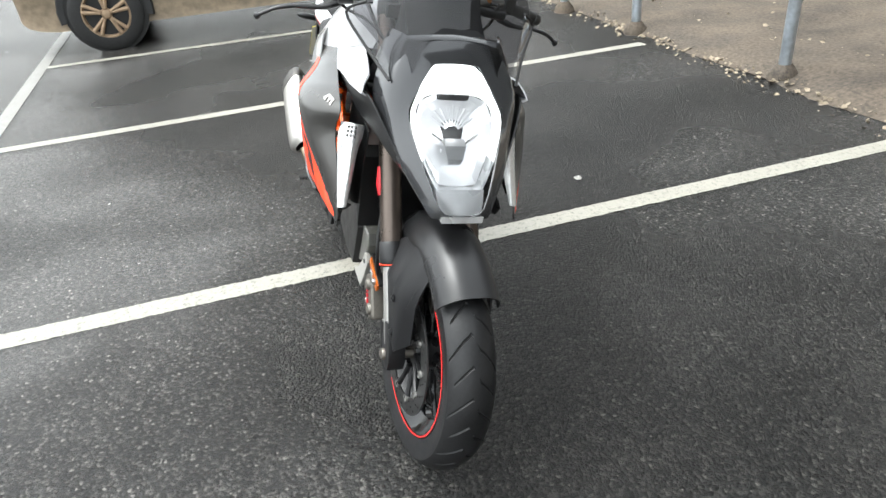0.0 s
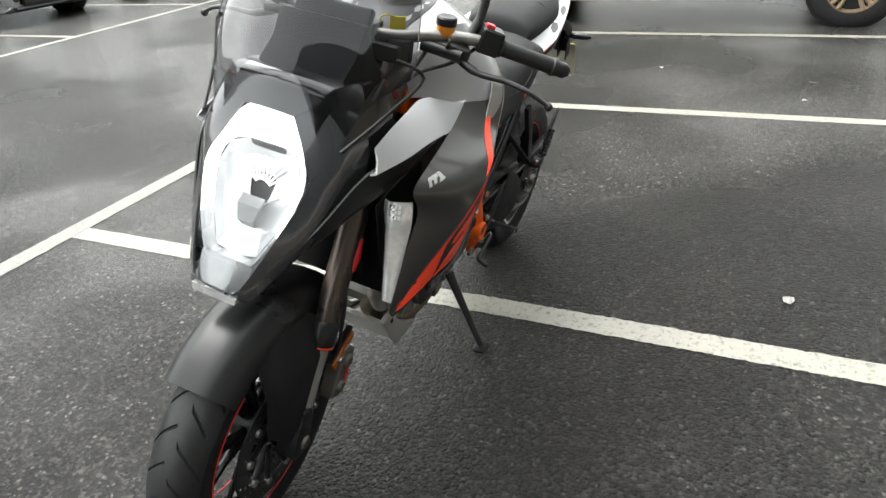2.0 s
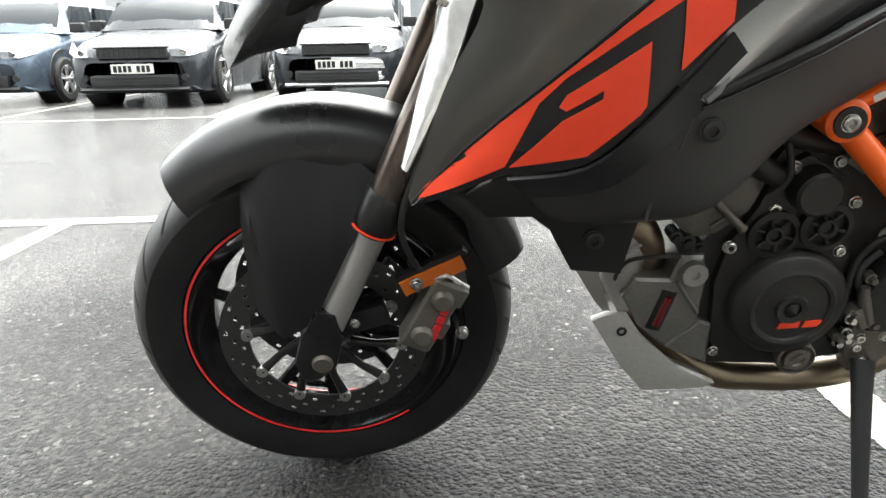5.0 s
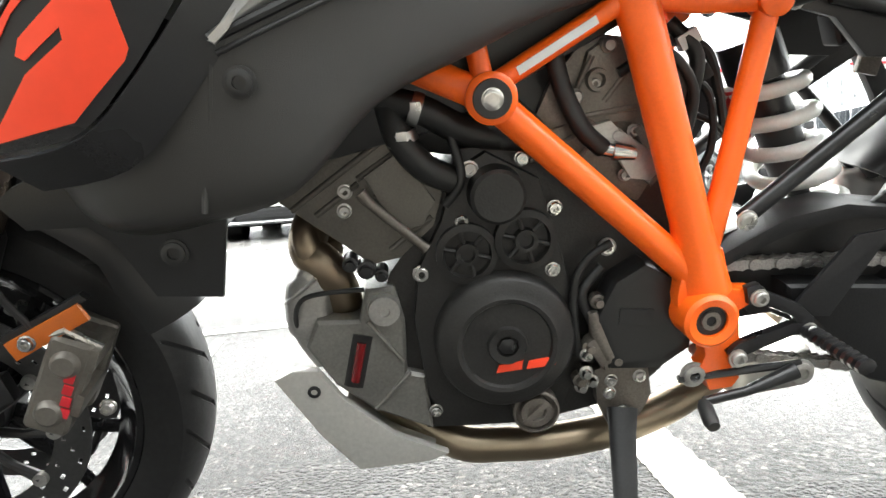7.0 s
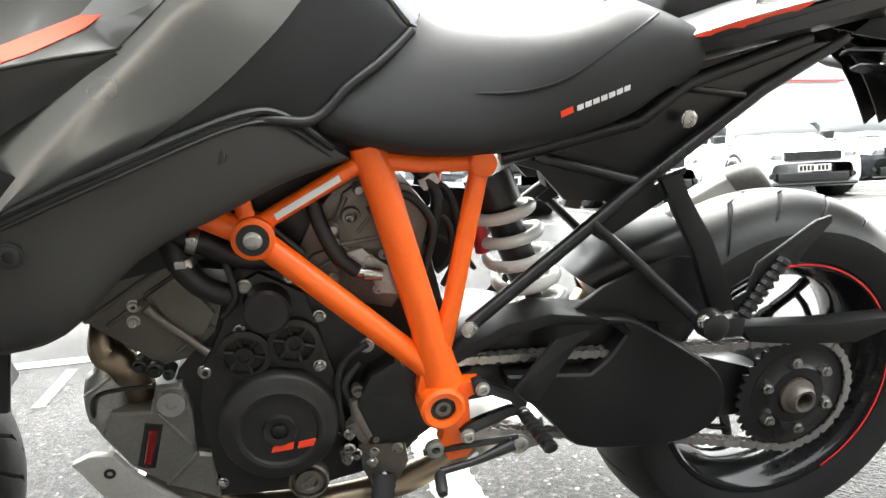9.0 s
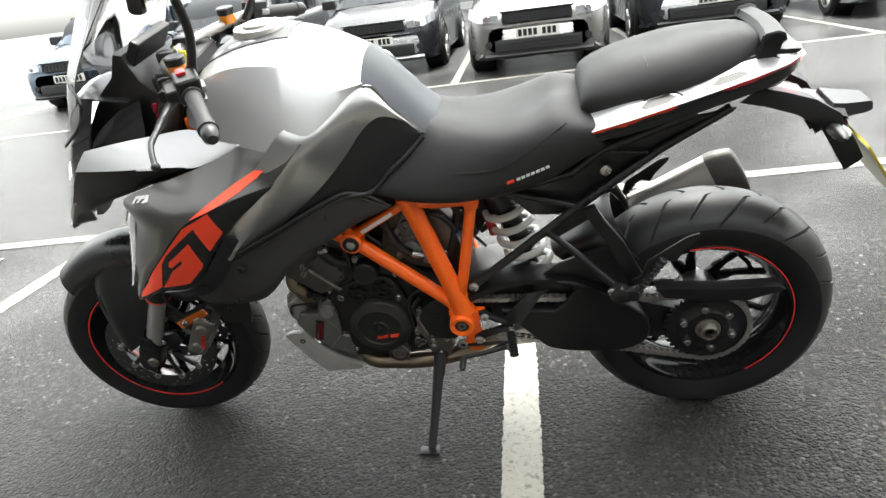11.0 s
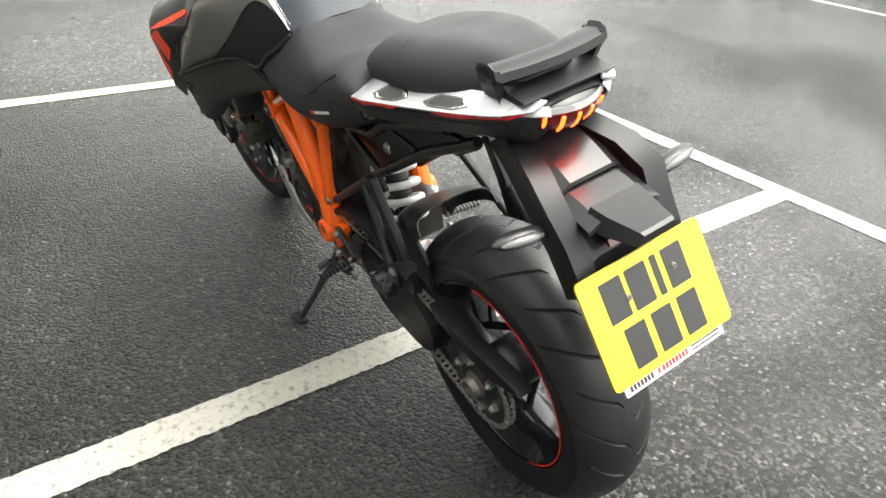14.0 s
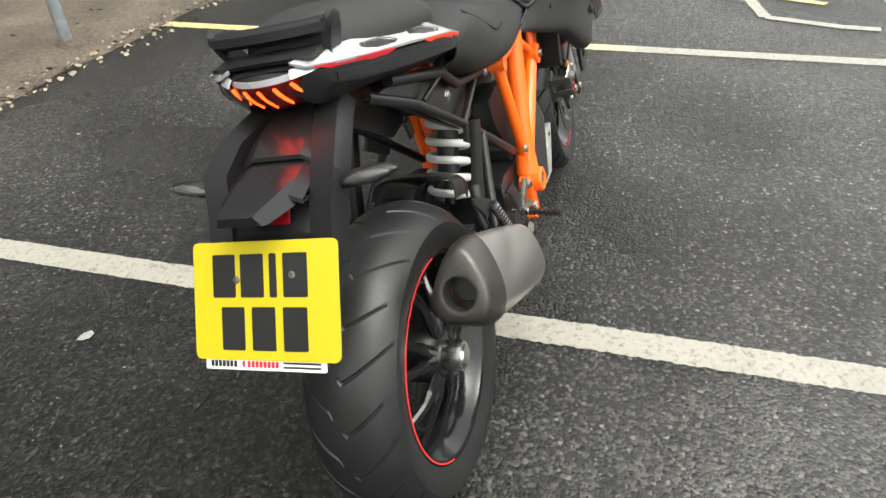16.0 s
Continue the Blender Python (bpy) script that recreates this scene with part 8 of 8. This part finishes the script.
# running light round the reflector
OUTER = [(y, z) for y, z in LIT] + [(-y, z) for y, z in LIT[::-1]]
INSIDE = [(y, z) for y, z in INNER] + [(-y, z) for y, z in INNER[::-1]]
OUTER, INSIDE = OUTER + OUTER[:1], INSIDE + INSIDE[:1]
rows = [[(slant(z, 0.012), y, z) for y, z in OUTER], [(slant((z + w) / 2, 0.016), (y + v) / 2, (z + w) / 2) for (y, z), (v, w) in zip(OUTER, INSIDE)], [(slant(z, 0.034), y, z) for y, z in INSIDE]]
part("light_guide", sheet(grid_spline([r[2:10] for r in rows], 3, 3), 0.004, 0), DRL, headlamp, "glowing white light guide", smooth=60)
for half in ([r[:3] for r in rows], [r[9:] for r in rows]):
    part("guide_housing", sheet(grid_spline(half, 3, 3), 0.004, 0), HOUSING, headlamp, "pale grey lower lamp housing", smooth=60)
# facetted reflector with a hooded bulb
ring = [(y, z) for y, z in INNER] + [(-y, z) for y, z in INNER[::-1]]
rows = []
for f, back in ((1.0, 0.034), (0.86, 0.044), (0.62, 0.053), (0.3, 0.058)):
    rr = [(slant(0.87 + (z - 0.87) * f, back), y * f, 0.87 + (z - 0.87) * f) for y, z in ring]
    rows.append(rr + [rr[0]])
bowl = part("reflector", sheet(rows, 0.002, 1), REFLECTOR, headlamp, "chrome reflector bowl", smooth=12)
rows = [[(slant(0.862, 0.040), y, 0.862) for y in (-0.024, 0, 0.024)], [(slant(0.850, 0.030), y, 0.850) for y in (-0.025, 0, 0.025)], [(slant(0.822, 0.034), y * 0.8, 0.822) for y in (-0.022, 0, 0.022)], [(slant(0.808, 0.050), y * 0.7, 0.808) for y in (-0.02, 0, 0.02)]]
part("bulb_shield", sheet(rows, 0.004, 1), mat("grey_bulb_shield", (0.3, 0.3, 0.3), 0.3, metal=0.6, vary=0.1), bowl, "grey bulb shield", smooth=20)
for k in range(9):
    a = radians(-64 + 16 * k)
    bm = bmesh.new()
    tube(bm, [(slant(0.880, 0.056), 0.016 * math.sin(a), 0.872 + 0.012 * math.cos(a)), (slant(0.915, 0.046), 0.056 * math.sin(a), 0.878 + 0.052 * math.cos(a))], 0.0024, 6)
    part("reflector_rib", bm, REFLECTOR, bowl)
for y in (-0.03, 0.03):
    bm = bmesh.new()
    tube(bm, [(slant(0.855, 0.036), y * 0.7, 0.852), (slant(0.868, 0.038), y * 1.8, 0.872)], 0.0022, 6)
    part("shield_stay", bm, STEEL, bowl)
bulb = bpy.data.lights.new("headlamp_bulb", "POINT")
bulb.energy, bulb.shadow_soft_size, bulb.color = 0.012, 0.012, (1.0, 1.0, 1.0)
filament = new("headlamp_bulb", bulb)
filament.parent = bike
filament.location = (slant(0.888, 0.030), 0, 0.888)
# clear cover
rows = [lamp_row(0.0, 0.004)[:6], [(x + 0.010, 0.0, z + 0.004) for x, y, z in LAMPOUT], lamp_row(0.0, 0.004)[6:][::-1]]
part("lamp_cover", sheet(grid_spline(rows, 1, 5), 0.0, 0), CLEAR, headlamp, "clear lamp cover", smooth=60)
# ribbed grey chin under the lit part
CHIN = mat("silver_grey_trim", (0.48, 0.48, 0.48), 0.25, metal=0.4, vary=0.1)
rows = [[(slant(0.770, 0.013), y * 1.02, 0.770) for y in (-0.056, -0.02, 0.02, 0.056)], [(slant(0.745, 0.010), y * 0.95, 0.745) for y in (-0.056, -0.02, 0.02, 0.056)], [(slant(0.722, 0.008), y * 0.8, 0.722) for y in (-0.056, -0.02, 0.02, 0.056)]]
part("lamp_chin", sheet(rows, 0.004, 1), CHIN, headlamp, "grey ribbed chin", smooth=40)
rows = [[(1.608, y, 0.722) for y in (-0.05, 0, 0.05)], [(1.610, y * 0.95, 0.708) for y in (-0.05, 0, 0.05)], [(1.56, y * 1.3, 0.728) for y in (-0.045, 0, 0.045)], [(1.46, y * 2, 0.80) for y in (-0.045, 0, 0.045)]]
part("lamp_lip", sheet(rows, 0.004, 1), CHIN, headlamp, smooth=40)
for s in (1, -1):
    o = [(x, y * s, z) for x, y, z in LAMPOUT]
    outer = [(1.595, 0.060 * s, 0.712), (1.585, 0.075 * s, 0.722), (1.525, 0.118 * s, 0.800), (1.475, 0.138 * s, 0.872), (1.440, 0.145 * s, 0.955), (1.410, 0.10 * s, 1.06)]
    back = [(1.50, 0.085 * s, 0.745), (1.49, 0.10 * s, 0.765), (1.45, 0.145 * s, 0.82), (1.41, 0.165 * s, 0.87), (1.375, 0.172 * s, 0.955), (1.34, 0.13 * s, 1.07)]
    mid = [(a[0] * 0.5 + b[0] * 0.5 + 0.006, a[1] * 0.5 + b[1] * 0.5, a[2] * 0.5 + b[2] * 0.5 + 0.004) for a, b in zip(outer, back)]
    part("nose_mask", sheet(grid_spline([o, outer, mid, back], 3, 2), 0.004, 0), NOSEGREY, bike, "dark grey nose mask beside the headlamp", smooth=45)
    bolt_part("screen_screw", (1.432, 0.121 * s, 0.962), STEEL, bike, 0.007, 0.012, (0.8, 0.3 * s, 0.5))
rows = [[(1.438, 0.056, 1.016), (1.442, 0, 1.020), (1.438, -0.056, 1.016)], [(1.420, 0.095, 1.045), (1.430, 0, 1.052), (1.420, -0.095, 1.045)], [(1.395, 0.105, 1.066), (1.410, 0, 1.076), (1.395, -0.105, 1.066)], [(1.33, 0.115, 1.060), (1.34, 0, 1.066), (1.33, -0.115, 1.060)], [(1.27, 0.11, 1.05), (1.27, 0, 1.055), (1.27, -0.11, 1.05)]]
part("nose_top", sheet(grid_spline(rows, 4, 3), 0.004, 0), NOSEGREY, bike, "glossy dark grey panel over the headlamp", smooth=50)
ys = (-0.215, -0.165, -0.12, -0.06, 0, 0.06, 0.12, 0.165, 0.215)
rows = []
for zz, xs, sc in (([1.09, 1.04, 0.965, 1.08, 1.092, 1.08, 0.965, 1.04, 1.09], [1.315, 1.385, 1.437, 1.43, 1.434, 1.43, 1.437, 1.385, 1.315], 1.0), ([1.14, 1.13, 1.11, 1.15, 1.16, 1.15, 1.11, 1.13, 1.14], [1.295, 1.35, 1.385, 1.395, 1.398, 1.395, 1.385, 1.35, 1.295], 0.98),
                   ([1.21, 1.22, 1.225, 1.235, 1.24, 1.235, 1.225, 1.22, 1.21], [1.25, 1.29, 1.32, 1.34, 1.345, 1.34, 1.32, 1.29, 1.25], 0.88), ([1.29, 1.32, 1.335, 1.345, 1.35, 1.345, 1.335, 1.32, 1.29], [1.19, 1.22, 1.245, 1.262, 1.266, 1.262, 1.245, 1.22, 1.19], 0.72)):
    rows.append([(x, y * sc, z) for x, y, z in zip(xs, ys, zz)])
CHEEK = mat("gloss_black_inner_panel", (0.012, 0.012, 0.013), 0.16, vary=0.15, coat=0.3)
rim = [grid_spline(rows, 3, 4)[-1], [r[0] for r in grid_spline(rows, 3, 4)], [r[-1] for r in grid_spline(rows, 3, 4)], grid_spline(rows, 3, 4)[0]]
screen = part("windscreen", sheet(grid_spline(rows, 3, 4), 0.0, 0), TINT, bike, "smoke-tinted windscreen with screws", smooth=60)
for edge in rim[:3]:
    bm = bmesh.new()
    tube(bm, edge, 0.0012, 6)
    part("screen_edge", bm, GREY, screen)
for s in (1, -1):
    bm = bmesh.new()
    lathe(bm, [(0, 0.006), (0.007, 0.006), (0.010, 0.002), (0.010, -0.006), (0, -0.006)], (1.395, 0.098 * s, 1.05), axis="x", seg=14)
    part("screen_knob", bm, BLACK, screen)
    # tinted side wing of the screen
    rows = [[(1.436, 0.150, 0.975), (1.384, 0.166, 1.047), (1.330, 0.190, 1.122)], [(1.430, 0.153, 0.977), (1.365, 0.182, 1.040), (1.313, 0.211, 1.108)], [(1.424, 0.156, 0.979), (1.350, 0.194, 1.034), (1.297, 0.229, 1.092)]]
    rows = [[(x, y * s, z) for x, y, z in r] for r in rows]
    part("screen_wing", sheet(grid_spline(rows, 3, 3), 0.0, 0), WINGGLASS, screen, "tinted side wing", smooth=60)
    bm = bmesh.new()
    tube(bm, spline([rows[0][0], rows[2][1], rows[2][2], rows[0][2]], 4), 0.0035, 8)
    part("wing_edge", bm, BLACK, screen)
    # dark inner panel between nose mask and wing
    rows = [[(1.40, 0.150, 0.90), (1.38, 0.148, 0.955), (1.37, 0.125, 0.985)], [(1.32, 0.165, 0.91), (1.31, 0.150, 0.975), (1.30, 0.12, 1.03)], [(1.24, 0.165, 0.93), (1.24, 0.145, 0.98), (1.24, 0.115, 1.05)]]
    rows = [[(x, y * s, z) for x, y, z in r] for r in rows]
    part("nose_cheek", sheet(grid_spline(rows, 3, 3), 0.003, 0), CHEEK, bike, "glossy black inner nose panel", smooth=60)
bm = bmesh.new()
box(bm, (1.250, 0, 1.125), (0.022, 0.165, 0.10), Matrix.Rotation(radians(-34), 3, "Y"), 0.010, 4)
dash = part("instrument_panel", bm, BLACK, bike, "black instrument panel behind the screen")
bm = bmesh.new()
prism(bm, [(1.39, 0.96), (1.345, 1.065), (1.30, 1.10), (1.275, 1.15), (1.255, 1.145), (1.235, 1.085), (1.20, 1.045), (1.215, 0.98), (1.26, 0.94)], -0.095, 0.095, 0.012)
part("dash_shroud", bm, BLACK, dash, "black shroud round the instruments")
bm = bmesh.new()
prism(bm, [(1.42, 0.86), (1.44, 0.95), (1.36, 1.05), (1.25, 1.03), (1.25, 0.88)], -0.09, 0.09, 0.02)
part("nose_carrier", bm, BLACK, bike, "black carrier behind the headlamp")

# ---- handlebar ----
bm = bmesh.new()
bar = spline([(0.992, 0.38, 1.078), (1.045, 0.285, 1.106), (1.075, 0.24, 1.116), (1.12, 0.16, 1.118), (1.165, 0.10, 1.112), (1.18, 0.05, 1.112), (1.18, -0.05, 1.112), (1.165, -0.10, 1.112), (1.12, -0.16, 1.118), (1.075, -0.24, 1.116), (1.045, -0.285, 1.106), (0.992, -0.38, 1.078)], 5)
tube(bm, bar, 0.0125, 16)
hb = part("handlebar", steered(bm), mat("grey_anodised_bar", (0.33, 0.32, 0.30), 0.33, metal=0.85, vary=0.08, grain=200), bike, "grey tapered handlebar", smooth=60)
bm = bmesh.new()
box(bm, (1.165, 0, 1.085), (0.07, 0.24, 0.035), None, 0.01, 3)
for s in (1, -1):
    box(bm, (1.178, 0.05 * s, 1.112), (0.04, 0.028, 0.045), None, 0.006)
    lathe(bm, [(0, 0.02), (0.024, 0.02), (0.028, 0.014), (0.028, -0.02), (0, -0.02)], (1.165, 0.105 * s, 1.09), axis="z", seg=24)
part("top_yoke", steered(bm), BLACKMETAL, hb)
for s in (1, -1):
    A, E = V(1.048, 0.275 * s, 1.106), V(0.985, 0.395 * s, 1.074)
    bm = bmesh.new()
    pts = [A.lerp(E, f) for f in (0, 0.02, 0.04, 0.06, 0.5, 0.86, 0.88, 0.93, 0.94, 1.0)]
    tube(bm, pts, [0.018, 0.0205, 0.0205, 0.0165, 0.0165, 0.017, 0.0195, 0.0195, 0.0165, 0.0165], 20)
    part("grip", steered(bm), HOSE, hb, "black rubber grip", smooth=40)
    bm = bmesh.new()
    tube(bm, [E, E + (E - A).normalized() * 0.012, E + (E - A).normalized() * 0.022], [0.0165, 0.0165, 0.010], 20)
    part("bar_end", steered(bm), BLACKMETAL, hb)
    # switch cluster
    bm = bmesh.new()
    R = (E - A).to_track_quat("Y", "Z").to_matrix()
    c = A.lerp(E, -0.17)
    box(bm, c + V(0.0, 0, 0.006), (0.048, 0.048, 0.052), R, 0.010, 3)
    sw = part("switchgear", steered(bm), BLACK, hb, "black switch cluster")
    bm = bmesh.new()
    box(bm, c + V(0.006, 0, 0.035), (0.018, 0.018, 0.010), R, 0.003)
    part("switch", steered(bm), RED, sw, "red rocker switch")
    bm = bmesh.new()
    box(bm, c + V(-0.026, -0.004 * s, 0.002), (0.010, 0.026, 0.014), R, 0.003)
    box(bm, c + V(-0.02, 0.004 * s, -0.022), (0.02, 0.018, 0.010), R, 0.003)
    part("switch_button", steered(bm), ALU, sw)
    # lever with perch, master cylinder and fluid pot
    bm = bmesh.new()
    tube(bm, spline([(1.115, 0.215 * s, 1.082), (1.125, 0.262 * s, 1.068), (1.118, 0.32 * s, 1.064), (1.116, 0.37 * s, 1.054), (1.102, 0.41 * s, 1.032)], 6), [0.011] * 6 + [0.0085] * 6 + [0.007] * 6 + [0.006] * 6 + [0.006], 10, flat=0.75)
    bmesh.ops.create_icosphere(bm, subdivisions=2, radius=0.009, matrix=Matrix.Translation((1.10, 0.412 * s, 1.03)))
    lv = part("clutch_lever" if s > 0 else "brake_lever", steered(bm), BLACKMETAL, hb, "black ball-ended lever", smooth=60)
    bm = bmesh.new()
    box(bm, (1.108, 0.205 * s, 1.095), (0.05, 0.05, 0.03), R, 0.008, 3)
    tube(bm, [(1.13, 0.225 * s, 1.092), (1.135, 0.14 * s, 1.10)], 0.0125, 14)
    part("master_cylinder", steered(bm), BLACKMETAL, lv)
    bm = bmesh.new()
    lathe(bm, [(0, 0.0), (0.017, 0.0), (0.019, 0.003), (0.019, 0.022), (0, 0.022)], (1.105, 0.175 * s, 1.118), axis="z", seg=24)
    pot = part("fluid_pot", steered(bm), FLUID, lv, "amber fluid reservoir with black cap")
    bm = bmesh.new()
    lathe(bm, [(0, 0.022), (0.0205, 0.022), (0.021, 0.024), (0.021, 0.036), (0.018, 0.039), (0, 0.036)], (1.105, 0.175 * s, 1.118), axis="z", seg=24)
    part("pot_cap", steered(bm), BLACK, pot)
    bm = bmesh.new()
    tube(bm, spline([(1.075, 0.215 * s, 1.11), (1.05, 0.225 * s, 1.15), (1.03, 0.23 * s, 1.22), (1.03, 0.25 * s, 1.30)], 6), [0.012] * 6 + [0.0095] * 12 + [0.008], 12)
    mir = part("mirror", steered(bm), BLACK, hb, "black mirror on a curved stem")
    bm = bmesh.new()
    box(bm, (1.03, 0.31 * s, 1.33), (0.03, 0.16, 0.085), Matrix.Rotation(radians(-12), 3, "Y"), 0.02, 4)
    part("mirror_housing", steered(bm), BLACK, mir)
    bm = bmesh.new()
    box(bm, (1.0125, 0.31 * s, 1.3265), (0.002, 0.145, 0.07), Matrix.Rotation(radians(-12), 3, "Y"), 0.0008)
    part("mirror_glass", steered(bm), CHROME, mir)
    for pts, r in (([(1.13, 0.15 * s, 1.09), (1.16, 0.14 * s, 1.06), (1.20, 0.13 * s, 1.03), (1.24, 0.08 * s, 0.98)], 0.005), ([(1.07, 0.235 * s, 1.10), (1.11, 0.20 * s, 1.07), (1.17, 0.15 * s, 1.05), (1.23, 0.10 * s, 1.0)], 0.004), ([(1.105, 0.18 * s, 1.115), (1.14, 0.20 * s, 1.12), (1.135, 0.19 * s, 1.10)], 0.003)):
        bm = bmesh.new()
        tube(bm, spline(pts, 6), r, 8)
        part("control_cable", steered(bm), HOSE, hb)
bm = bmesh.new()
box(bm, (1.128, 0.080, 1.118), (0.034, 0.003, 0.042), Matrix.Rotation(-0.75, 3, "Z"), 0.001)
tube(bm, spline([(1.130, 0.080, 1.136), (1.15, 0.06, 1.142), (1.165, 0.05, 1.125)], 5), 0.0015, 6)
part("key_tag", steered(bm), TAG, hb, "yellow key tag hanging at the bar")
for x, y, z in ((1.215, 0.105, 1.025), (1.20, 0.125, 1.008)):
    bm = bmesh.new()
    tube(bm, [(x, y, z - 0.012), (x, y, z - 0.006), (x, y, z + 0.004), (x, y, z + 0.011)], [0.005, 0.009, 0.009, 0.006], 10)
    part("red_connector", bm, mat("dark_red_anodised", (0.3, 0.01, 0.03), 0.3, metal=0.6) if z > 1.02 else bpy.data.materials["dark_red_anodised"], bike, "small red fitting under the bar")
